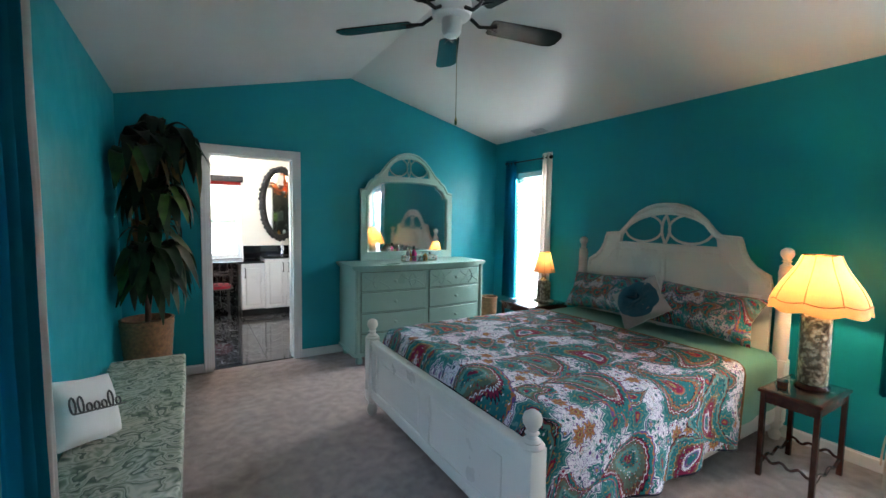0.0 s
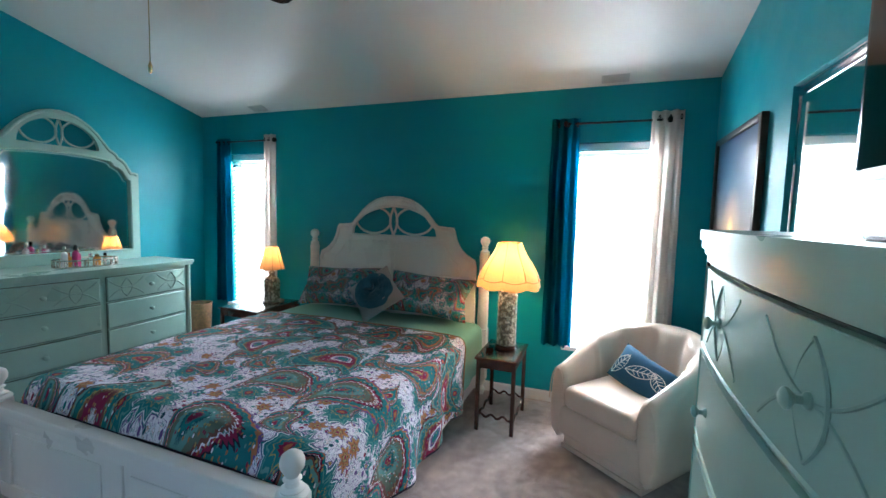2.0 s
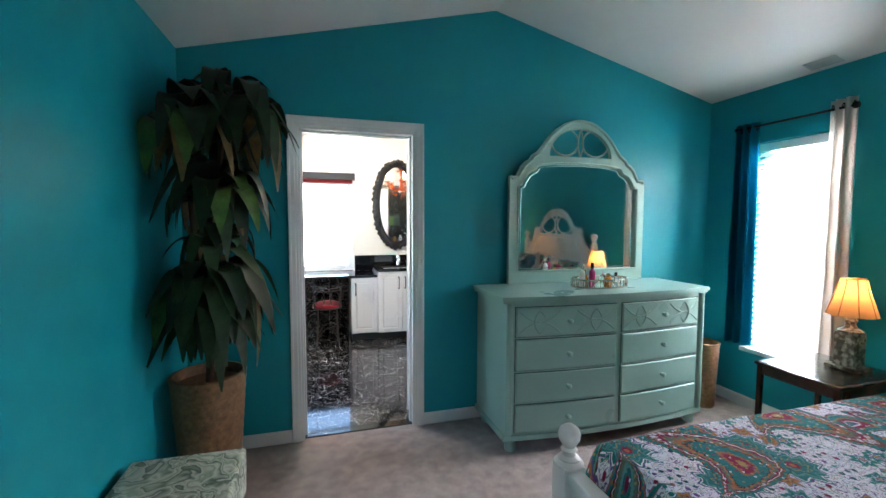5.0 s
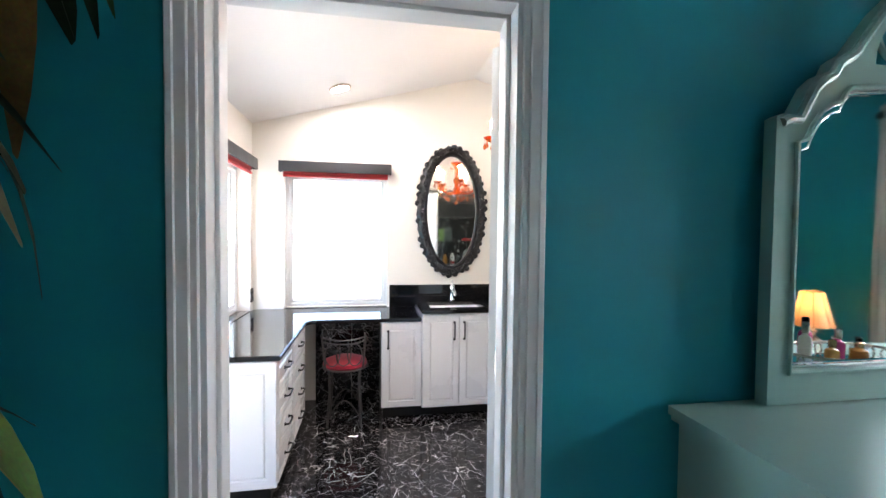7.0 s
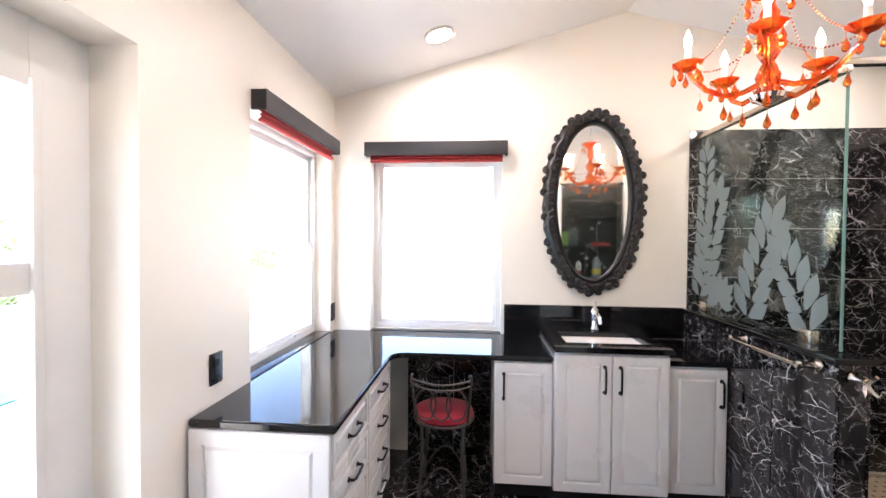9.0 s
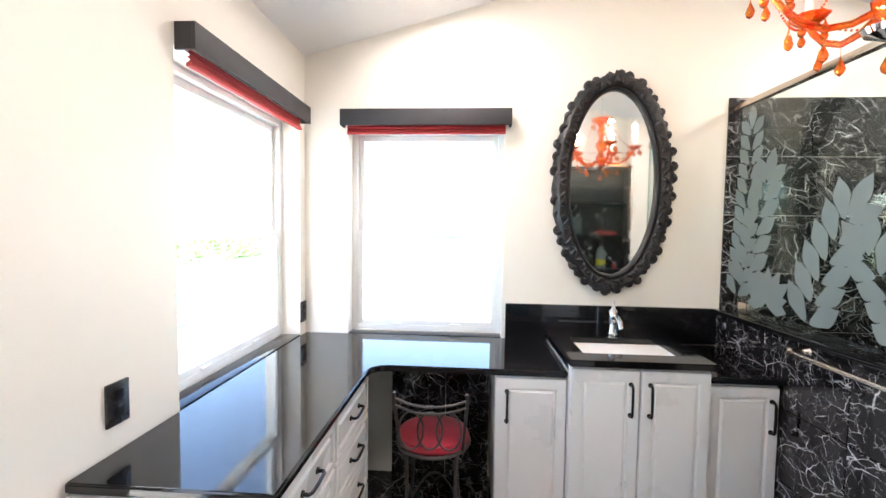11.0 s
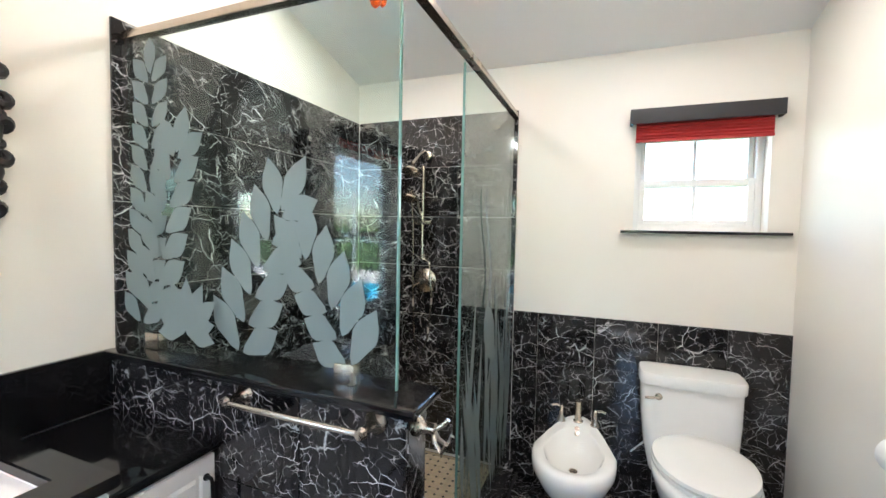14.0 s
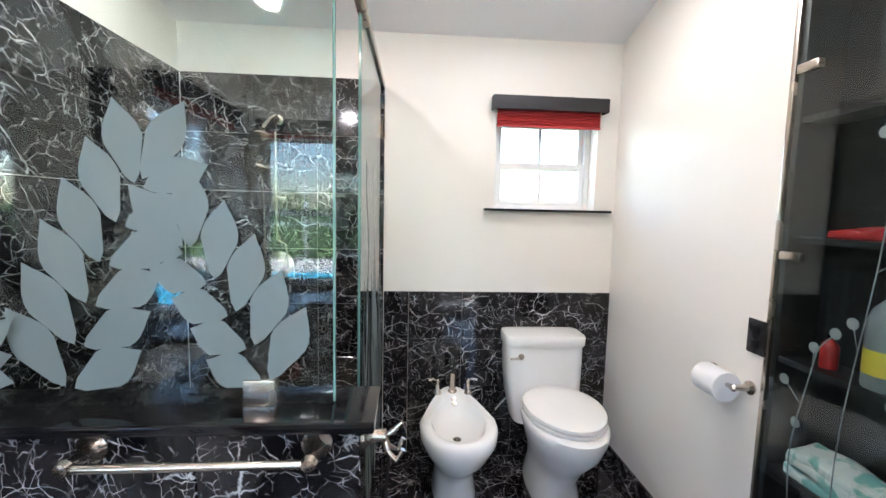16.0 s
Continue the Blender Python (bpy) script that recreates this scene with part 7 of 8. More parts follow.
        beads(bm, P(0.07, 0.42), P(0.24, 0.18), 0.05, 22)
        a2 = a + radians(72)
        beads(bm, P(0.265, 0.165), (0.265 * math.cos(a2), 0.265 * math.sin(a2), 0.165), 0.06, 24)
        part("bead_string", bm, glass, ch, "strings of small red beads", kind="stuff")
        lamp("candle_light", "POINT", 0.17, pose(cx + 0.246 * c, cy + 0.246 * s, 1.895 + 0.318), (1.0, 0.80, 0.55), 0.012)
    for k in range(6):
        a = 2 * math.pi * k / 6
        hang(ch, (0.076 * math.cos(a), 0.076 * math.sin(a), 0.42), 1.0)
    hang(ch, (0, 0, -0.014), 1.1)


build_chandelier()


def can_light(x, y, watts=1.0):
    z = bath_top(x) - 0.021
    tilt = math.degrees(math.atan((ARZ - AEV) / (AX1 - ARX))) * (1 if x > ARX else -1)
    c = thing("recessed_light", "round recessed ceiling light with nickel ring, lit", "ceiling light", (x, y, z), 0, "recessed lights")
    c.matrix_basis = pose(x, y, z, 0, tilt, 0)
    bm = bmesh.new()
    tube(bm, [(0.078 * math.cos(2 * math.pi * i / 40), 0.078 * math.sin(2 * math.pi * i / 40), -0.003) for i in range(40)], 0.012, 8, closed=True, flat=0.5)
    part("trim_ring", bm, NICKEL, c)
    bm = bmesh.new()
    lathe(bm, [(0.066, -0.001), (0.066, -0.0035), (0.0, -0.006)], 32)
    part("lens", bm, glow_mat("lamp_lens", (1.0, 0.95, 0.86), 1.6), c, "glowing frosted lens")
    lamp("recessed_lamp", "AREA", watts, pose(x, y, z, 0, tilt, 0) @ pose(0, 0, -0.02), (1.0, 0.95, 0.89), 0.12)


can_light(1.19, 7.89)
can_light(3.45, 7.75)
can_light(3.55, 6.55, 0.7)
can_light(1.19, 6.35)


# ---- wrought-iron chair with red seat ----
def build_chair():
    c = thing("vanity_chair", "wrought-iron vanity chair with a round red cushion", "chair", (1.235, 7.88, 0), 180)
    c.scale = (0.94, 0.94, 0.94)
    iron = plain("grey_wrought_iron", (0.10, 0.09, 0.085), 0.45, 0.6, vary=0.2, relief=0.1)
    n = 32
    bm = bmesh.new()
    tube(bm, [(0.175 * math.cos(2 * math.pi * i / n), 0.175 * math.sin(2 * math.pi * i / n), 0.455) for i in range(n)], 0.009, 8, closed=True)
    part("seat_ring", bm, iron, c)
    bm = bmesh.new()
    lathe(bm, [(0.165, 0.458), (0.178, 0.475), (0.17, 0.50), (0.12, 0.52), (0.0, 0.528)], 32)
    part("seat_cushion", bm, cloth("red_seat_velvet", (0.33, 0.012, 0.03), 120, vary=0.35), c, "red patterned seat cushion")
    for k in range(4):
        a = radians(45 + 90 * k)
        bm = bmesh.new()
        tube(bm, [(0.165 * math.cos(a), 0.165 * math.sin(a), 0.455), (0.16 * math.cos(a), 0.16 * math.sin(a), 0.25), (0.185 * math.cos(a), 0.185 * math.sin(a), 0.0)], 0.009, 8)
        part("leg", bm, iron, c)
        b = radians(135 + 90 * k)
        bm = bmesh.new()
        tube(bm, [((1 - t) * 0.18 * math.cos(a) + t * 0.18 * math.cos(b), (1 - t) * 0.18 * math.sin(a) + t * 0.18 * math.sin(b), 0.06 + 0.15 * math.sin(math.pi * t)) for t in [i / 10 for i in range(11)]], 0.006, 8)
        part("stretcher", bm, iron, c)
    for s in (-1, 1):
        bm = bmesh.new()
        tube(bm, [(s * 0.145, 0.10, 0.455), (s * 0.155, 0.155, 0.60), (s * 0.165, 0.19, 0.735), (s * 0.16, 0.20, 0.765)], 0.008, 8)
        part("back_post", bm, iron, c)
    for z, r in ((0.70, 0.006), (0.73, 0.006)):
        bm = bmesh.new()
        tube(bm, [(0.165 * t, 0.18 + 0.05 * (1 - t * t), z - 0.015 * (1 - t * t)) for t in [i / 8 - 1 for i in range(17)]], r, 8)
        part("back_rail", bm, iron, c)
    for x in (-0.085, 0.0, 0.085):
        bm = bmesh.new()
        tube(bm, [(x + 0.055 * math.cos(q), 0.20, 0.595 + 0.085 * math.sin(q)) for q in [2 * math.pi * i / 20 for i in range(20)]], 0.005, 6, closed=True)
        part("back_loop", bm, iron, c)


build_chair()


# ---- shower ----
ledge = thing("shower_ledge", "black granite cap on the low shower wall", "ledge")
part("cap", B((2.672, 2.845, 7.150, 8.288, 0.976, 1.0), bevel=0.006, seg=3), GRANITE, ledge)
structure("wall_pony", B((2.712, 2.808, 7.192, 8.29, 0, 0.976)), GROUT, "low wall clad in black marble tiles beside the shower", "wall")
structure("trim_shower_curb", B((2.82, 4.19, 7.20, 7.315, 0, 0.075), bevel=0.004), MARBLE, "black marble shower curb", "curb")
ETCH_M, _nt, _ns, _ls, _b = nodes_of("etched_frost")
_b.inputs["Base Color"].default_value = (0.20, 0.245, 0.245, 1)
_b.inputs["Roughness"].default_value = 0.5
_b.inputs["Alpha"].default_value = 0.74
SHGLASS = clear_mat("shower_glass", (0.88, 0.95, 0.93))
GEDGE = plain("green_glass_edge", (0.14, 0.27, 0.25), 0.1, vary=0.1, relief=0.0)


def leaf_outline(p, ang, ln, w, n=9):
    """A pointed leaf from p along ang degrees."""
    ca, sa = math.cos(radians(ang)), math.sin(radians(ang))
    out = []
    for s in (1, -1):
        row = []
        for i in range(n + 1):
            t = i / n
            h = w * math.sin(math.pi * t ** 0.8) ** 0.85 * s * 0.5
            row.append((p[0] + ca * ln * t - sa * h, p[1] + sa * ln * t + ca * h))
        out += row if s == 1 else row[::-1][1:-1]
    return out


def etched_leaf(parent, p, ang, ln, w, depth, name="etched_leaf"):
    """A broad frosted leaf with a narrow foot and a drawn-out tip; depth gives its two faces and their plane."""
    ca, sa = math.cos(radians(ang)), math.sin(radians(ang))
    out = []
    for sgn in (1, -1):
        row = []
        for i in range(11):
            t = i / 10
            full = 0.22 + 0.78 * t / 0.5 if t < 0.5 else math.cos(math.pi / 2 * max(0.0, (t - 0.55) / 0.45)) ** 1.2
            h = 0.5 * w * sgn * (full if 0 < i < 10 else 0.0)
            along = ln * t
            row.append((p[0] + ca * along - sa * h, p[1] + sa * along + ca * h))
        out += row if sgn == 1 else row[::-1][1:-1]
    bm = bmesh.new()
    prism(bm, out, depth[0], depth[1], depth[2])
    part(name, bm, ETCH_M, parent)


def etched_spray(parent, stem, pairs, ln, w, layer, put, spread=38, start=0.06, taper=0.35, reach=(1.0, 0.93)):
    """Leaf pairs along a curved stem through three points, and one at its tip."""
    (x0, z0), (x1, z1), (x2, z2) = stem
    k = layer

    def at(t):
        a, b, c = (1 - t) * (1 - 2 * t), 4 * t * (1 - t), t * (2 * t - 1)
        return a * x0 + b * x1 + c * x2, a * z0 + b * z1 + c * z2
    for i in range(pairs):
        t = start + (0.94 - start) * i / max(1, pairs - 1)
        p, q = at(t), at(t + 0.02)
        a = math.degrees(math.atan2(q[1] - p[1], q[0] - p[0]))
        size = 1 - taper * t
        for sgn in (-1, 1):
            k += 1
            n = math.radians(a + 90)
            etched_leaf(parent, (p[0] - sgn * 0.009 * math.cos(n), p[1] - sgn * 0.009 * math.sin(n)), a - sgn * (spread + 6 * (1 - t)), ln * size * reach[0 if sgn > 0 else 1], w * size, put(k))
    p, q = at(0.97), at(1.0)
    etched_leaf(parent, p, math.degrees(math.atan2(q[1] - p[1], q[0] - p[0])), ln * 0.9, w * 0.85, put(k + 1))
    return k + 2


GX = 2.758
g1 = thing("shower_screen", "clear shower glass etched with large frosted leaves", "shower glass")
part("glass", B((GX, GX + 0.010, 7.245, 8.278, 1.004, 2.035)), SHGLASS, g1, smooth=False)
part("glass_edge", B((GX + 0.0005, GX + 0.0095, 7.240, 7.2445, 1.004, 2.035)), GEDGE, g1, smooth=False)
yz = lambda k: (GX - 0.0006 - 0.00025 * k, GX - 0.0004 - 0.00025 * k, "yz")
k = 0
# outlines run towards the doorway with growing angle, so 90 is upright
k = etched_spray(g1, ((7.775, 1.02), (7.705, 1.258), (7.605, 1.475)), 6, 0.195, 0.086, k, yz, 40, 0.04, 0.15, (1.0, 0.80))
k = etched_spray(g1, ((7.375, 1.03), (7.447, 1.195), (7.545, 1.34)), 5, 0.175, 0.078, k, yz, 40, 0.06, 0.10, (0.70, 1.0))
k = etched_spray(g1, ((8.215, 1.06), (8.165, 1.50), (8.145, 1.93)), 12, 0.130, 0.066, k, yz, 42, 0.03, 0.15)
k = etched_spray(g1, ((8.150, 1.10), (8.085, 1.40), (8.015, 1.66)), 7, 0.165, 0.082, k, yz, 40, 0.05, 0.15)
# a cut-leaved fan low between the sprays
for j in range(9):
    k += 1
    an = -8 + j * 25
    etched_leaf(g1, (7.985, 1.085), an, 0.17 if 20 < an < 150 else 0.13, 0.062, yz(k))
for y in (8.16, 7.395):
    cl = part("glass_clamp", B((GX - 0.012, GX + 0.022, y - 0.032, y + 0.032, 1.0005, 1.055), bevel=0.003), NICKEL, g1, "square nickel clamp")

g2 = thing("shower_screen", "clear shower glass etched with reeds and a heron", "shower glass")
part("glass", B((3.30, 4.188, 7.255, 7.265, 0.08, 2.035)), SHGLASS, g2, smooth=False)
part("glass_edge", B((3.295, 3.2995, 7.2555, 7.2645, 0.08, 2.035)), GEDGE, g2, smooth=False)
xz = lambda k: (7.2544 - 0.00025 * k, 7.2546 - 0.00025 * k, "xz")
rnd = random.Random(3)
for j in range(44):
    x = 3.33 + 0.83 * rnd.random()
    etched_leaf(g2, (x, 0.12 + 0.25 * rnd.random()), 90 + rnd.uniform(-20, 20), 0.40 + 0.5 * rnd.random(), 0.045, xz(j), "etched_reed")
bm = bmesh.new()
neck = [(3.62 + 0.05 * math.sin(t * 5.2), 1.05 + 0.55 * t) for t in [i / 14 for i in range(15)]]
prism(bm, [(x - 0.010 - 0.01 * (1 - i / 14), z) for i, (x, z) in enumerate(neck)] + [(x + 0.010 + 0.01 * (1 - i / 14), z) for i, (x, z) in reversed(list(enumerate(neck)))], *xz(50)[:2], "xz")
part("etched_bird_neck", bm, ETCH_M, g2)
bm = bmesh.new()
prism(bm, leaf_outline((3.60, 1.08), -62, 0.34, 0.17), *xz(52)[:2], "xz")
part("etched_bird_body", bm, ETCH_M, g2)

rail = thing("shower_header", "brushed nickel header rail above the shower glass", "rail")
bm = bmesh.new()
box(bm, GX - 0.012, GX + 0.022, 7.243, 8.288, 2.036, 2.062, 0.003)
part("rail_side", bm, NICKEL, rail)
part("rail_front", B((GX - 0.012, 4.188, 7.243, 7.277, 2.0625, 2.088), bevel=0.003), NICKEL, rail)

tb = thing("towel_bar", "brushed nickel towel bar on the marble half wall", "towel bar")
for y in (7.265, 7.69):
    bm = bmesh.new()
    lathe(bm, [(0.030, 0), (0.030, 0.006), (0.022, 0.012), (0.013, 0.03), (0.012, 0.055), (0.016, 0.066), (0.012, 0.078), (0.0, 0.08)], 20, m=Matrix.Translation((2.700, y, 0.945)) @ pose(0, 0, 0, 0, -90, 0))
    part("post", bm, NICKEL, tb)
bm = bmesh.new()
tube(bm, [(2.634, 7.26, 0.942), (2.634, 7.695, 0.942)], 0.0085, 12)
part("bar", bm, NICKEL, tb)
hk = thing("robe_hook", "ornate brushed nickel robe hook on the half wall's end", "hook", (2.76, 7.182, 0.925))
bm = bmesh.new()
lathe(bm, [(0.026, 0), (0.026, 0.006), (0.018, 0.014), (0.012, 0.03), (0.014, 0.05)], 18, m=pose(0, 0, 0, 90))
part("rose", bm, NICKEL, hk)
bm = bmesh.new()
for s in (-1, 1):
    tube(bm, [(0, -0.045, 0), (s * 0.012, -0.055, -0.03), (s * 0.02, -0.075, -0.045), (s * 0.022, -0.088, -0.02)], 0.006, 8)
tube(bm, [(0, -0.05, 0), (0, -0.07, 0.014), (0, -0.085, 0.03)], 0.006, 8)
part("prongs", bm, NICKEL, hk)

sh = thing("shower_set", "brushed nickel shower column with rain head and hand shower", "shower", (4.19, 7.80, 0))
bm = bmesh.new()
tube(bm, [(-0.055, 0, 1.24), (-0.055, 0, 1.80)], 0.010, 12)
part("riser_bar", bm, NICKEL, sh)
bm = bmesh.new()
tube(bm, [(0, 0, 1.87), (-0.05, 0.0, 1.885), (-0.09, 0.01, 1.86), (-0.14, 0.03, 1.80)], 0.012, 10)
lathe(bm, [(0.028, 0), (0.028, 0.006), (0.012, 0.012)], 16, m=Matrix.Translation((0, 0, 1.87)) @ pose(0, 0, 0, 0, -90, 0))
part("shower_arm", bm, NICKEL, sh)
for nm, p, r in (("shower_head", (-0.15, 0.035, 1.755), 0.055), ("hand_shower", (-0.13, 0.05, 1.60), 0.048)):
    bm = bmesh.new()
    lathe(bm, [(0.012, 0.05), (0.02, 0.035), (r * 0.85, 0.014), (r, 0.0), (r * 0.97, -0.008), (r * 0.7, -0.012), (0, -0.012)], 24, m=Matrix.Translation(p) @ pose(0, 0, 0, 0, 28, 0))
    part(nm, bm, NICKEL, sh)
bm = bmesh.new()
tube(bm, [(-0.13, 0.05, 1.64), (-0.09, 0.03, 1.60), (-0.06, 0.01, 1.50)], 0.011, 10)
box(bm, -0.075, -0.035, -0.06, 0.04, 1.445, 1.47, 0.006)
lathe(bm, [(0.022, 0), (0.022, 0.05)], 14, m=Matrix.Translation((0, 0, 1.25)) @ pose(0, 0, 0, 0, -90, 0))
part("slider_bracket", bm, NICKEL, sh)
bm = bmesh.new()
lathe(bm, [(0.075, 0), (0.075, 0.006), (0.05, 0.016), (0.03, 0.022), (0.026, 0.05), (0.02, 0.06)], 28, m=Matrix.Translation((0, 0, 1.10)) @ pose(0, 0, 0, 0, -90, 0))
tube(bm, [(-0.05, 0, 1.10), (-0.06, 0.04, 1.08), (-0.062, 0.06, 1.06)], 0.007, 8)
part("valve_plate", bm, NICKEL, sh)
bm = bmesh.new()
tube(bm, [(-0.05, 0.0, 1.24), (-0.06, -0.05, 1.22), (-0.06, -0.07, 1.0), (-0.06, -0.045, 0.75), (-0.06, 0.0, 0.62), (-0.06, 0.045, 0.75), (-0.07, 0.055, 1.1), (-0.09, 0.05, 1.45), (-0.12, 0.05, 1.62)], 0.006, 8)
part("hose", bm, NICKEL, sh)


# ---- toilet, bidet and paper ----
def loft(bm, secs):
    rings = [[bm.verts.new(p) for p in s] for s in secs]
    n = len(rings[0])
    for a, b in zip(rings, rings[1:]):
        for i in range(n):
            bm.faces.new((a[i], a[(i + 1) % n], b[(i + 1) % n], b[i]))
    bm.faces.new(rings[0][::-1])
    bm.faces.new(rings[-1])


def egg(xc, yc, front, back, half, z, n=36, sq=2.0, waist=0.0):
    """An egg-shaped ring: longer towards -x."""
    out = []
    for i in range(n):
        a = 2 * math.pi * i / n
        c, s = math.cos(a), math.sin(a)
        r = back if c > 0 else front
        p = 2 / sq
        out.append((xc + math.copysign(abs(c) ** p, c) * r, yc + math.copysign(abs(s) ** p, s) * half * (1 - waist * max(0.0, c) ** 0.7), z))
    return out


def build_toilet():
    yc = 6.36
    t = thing("toilet", "white one-piece toilet with closed lid", "toilet")
    bm = bmesh.new()
    loft(bm, [egg(3.86, yc, 0.21, 0.22, 0.115, 0.0, sq=2.6), egg(3.86, yc, 0.215, 0.22, 0.118, 0.03, sq=2.6), egg(3.85, yc, 0.19, 0.22, 0.105, 0.14), egg(3.80, yc, 0.22, 0.26, 0.125, 0.25),
              egg(3.74, yc, 0.265, 0.30, 0.165, 0.36), egg(3.72, yc, 0.275, 0.32, 0.185, 0.43), egg(3.72, yc, 0.278, 0.32, 0.188, 0.465), egg(3.72, yc, 0.26, 0.31, 0.175, 0.472)])
    part("bowl", bm, CERAMIC, t, angle=70)
    bm = bmesh.new()
    loft(bm, [egg(3.735, yc, 0.25, 0.20, 0.180, 0.473), egg(3.735, yc, 0.258, 0.205, 0.186, 0.478), egg(3.735, yc, 0.258, 0.205, 0.186, 0.490), egg(3.735, yc, 0.25, 0.20, 0.18, 0.494)])
    part("seat", bm, CERAMIC, t, angle=50)
    bm = bmesh.new()
    loft(bm, [egg(3.735, yc, 0.250, 0.20, 0.180, 0.496), egg(3.735, yc, 0.258, 0.205, 0.186, 0.501), egg(3.735, yc, 0.255, 0.205, 0.184, 0.514), egg(3.74, yc, 0.22, 0.185, 0.16, 0.522), egg(3.74, yc, 0.10, 0.10, 0.07, 0.526)])
    part("lid", bm, CERAMIC, t, angle=50)
    bm = bmesh.new()
    loft(bm, [egg(4.06, yc, 0.12, 0.12, 0.17, 0.30, sq=4), egg(4.07, yc, 0.115, 0.11, 0.195, 0.42, sq=5), egg(4.085, yc, 0.11, 0.098, 0.208, 0.56, sq=5), egg(4.09, yc, 0.105, 0.094, 0.212, 0.70, sq=5)])
    part("tank", bm, CERAMIC, t, angle=60)
    bm = bmesh.new()
    loft(bm, [egg(4.088, yc, 0.112, 0.098, 0.219, 0.703, sq=5), egg(4.088, yc, 0.116, 0.100, 0.222, 0.712, sq=5), egg(4.088, yc, 0.115, 0.100, 0.220, 0.752, sq=6), egg(4.088, yc, 0.110, 0.097, 0.216, 0.760, sq=6), egg(4.09, yc, 0.06, 0.06, 0.14, 0.765, sq=5)])
    part("tank_lid", bm, CERAMIC, t, angle=40)
    bm = bmesh.new()
    lathe(bm, [(0.016, 0), (0.016, 0.008), (0.010, 0.014)], 14, m=Matrix.Translation((3.985, yc + 0.14, 0.655)) @ pose(0, 0, 0, 0, -90, 0))
    tube(bm, [(3.972, yc + 0.14, 0.655), (3.968, yc + 0.17, 0.65), (3.97, yc + 0.20, 0.648)], 0.006, 8)
    part("flush_lever", bm, NICKEL, t)
    bm = bmesh.new()
    tube(bm, [(4.15, yc + 0.17, 0.36), (4.12, yc + 0.24, 0.30), (4.16, yc + 0.25, 0.18), (4.185, yc + 0.23, 0.17)], 0.006, 8)
    part("supply_hose", bm, CHROME, t, "braided supply hose")


def build_bidet():
    yc = 6.857
    b = thing("bidet", "white porcelain bidet with nickel three-piece tap", "bidet")
    bm = bmesh.new()
    loft(bm, [egg(3.88, yc, 0.17, 0.20, 0.105, 0.0, sq=2.4), egg(3.88, yc, 0.175, 0.20, 0.11, 0.02, sq=2.4), egg(3.88, yc, 0.15, 0.19, 0.095, 0.12), egg(3.84, yc, 0.19, 0.22, 0.11, 0.21), egg(3.79, yc, 0.26, 0.30, 0.155, 0.31, waist=0.2),
              egg(3.74, yc, 0.245, 0.37, 0.178, 0.39, sq=2.3, waist=0.42), egg(3.74, yc, 0.248, 0.37, 0.180, 0.43, sq=2.3, waist=0.42), egg(3.74, yc, 0.236, 0.362, 0.170, 0.446, sq=2.3, waist=0.42),
              egg(3.735, yc, 0.195, 0.235, 0.130, 0.446, sq=2.2, waist=0.30), egg(3.735, yc, 0.185, 0.225, 0.122, 0.432, sq=2.2, waist=0.30), egg(3.74, yc, 0.15, 0.17, 0.092, 0.36), egg(3.75, yc, 0.05, 0.05, 0.04, 0.335)])
    part("bowl", bm, CERAMIC, b, angle=60)
    bm = bmesh.new()
    lathe(bm, [(0.024, 0.446), (0.024, 0.452), (0.018, 0.458), (0.018, 0.545), (0.021, 0.552), (0.012, 0.556)], 18, 4.03, yc)
    part("tap_body", bm, NICKEL, b)
    for s in (-1, 1):
        bm = bmesh.new()
        lathe(bm, [(0.022, 0.446), (0.022, 0.452), (0.010, 0.475), (0.009, 0.51), (0.013, 0.52), (0.006, 0.528)], 16, 4.01, yc + s * 0.082)
        tube(bm, [(4.01, yc + s * 0.082, 0.52), (4.005, yc + s * 0.105, 0.528), (4.0, yc + s * 0.13, 0.524)], 0.006, 8)
        part("tap_lever", bm, NICKEL, b)
    bm = bmesh.new()
    lathe(bm, [(0.020, 0.336), (0.020, 0.340), (0.010, 0.342), (0.0, 0.340)], 16, 3.75, yc)
    part("drain", bm, NICKEL, b)
    bm = bmesh.new()
    for x, z in ((3.935, 0.425), (3.952, 0.443)):
        lathe(bm, [(0.012, 0), (0.012, 0.003), (0.0, 0.004)], 12, m=Matrix.Translation((x, yc, z)) @ pose(0, 0, 0, 0, -40, 0))
    part("overflow", bm, NICKEL, b)


build_toilet()
build_bidet()
ph = thing("paper_holder", "nickel paper holder with a white toilet roll", "paper holder", (3.255, TY, 0.840))
for s in (-1, 1):
    bm = bmesh.new()
    lathe(bm, [(0.024, 0), (0.024, 0.006), (0.012, 0.014), (0.010, 0.05), (0.013, 0.064), (0.008, 0.072)], 16, m=Matrix.Translation((s * 0.085, 0, 0)) @ pose(0, 0, 0, -90))
    part("post", bm, NICKEL, ph)
bm = bmesh.new()
tube(bm, [(-0.085, 0.062, 0), (0.085, 0.062, 0)], 0.008, 10)
part("spindle", bm, NICKEL, ph)
bm = bmesh.new()
lathe(bm, [(0.022, -0.056), (0.052, -0.056), (0.053, -0.05), (0.053, 0.05), (0.052, 0.056), (0.022, 0.056)], 28, m=Matrix.Translation((0, 0.062, -0.012)) @ pose(0, 0, 0, 0, 90, 0))
part("paper_roll", bm, cloth("white_tissue", (0.82, 0.81, 0.8), 90, vary=0.02), ph, "white paper roll")


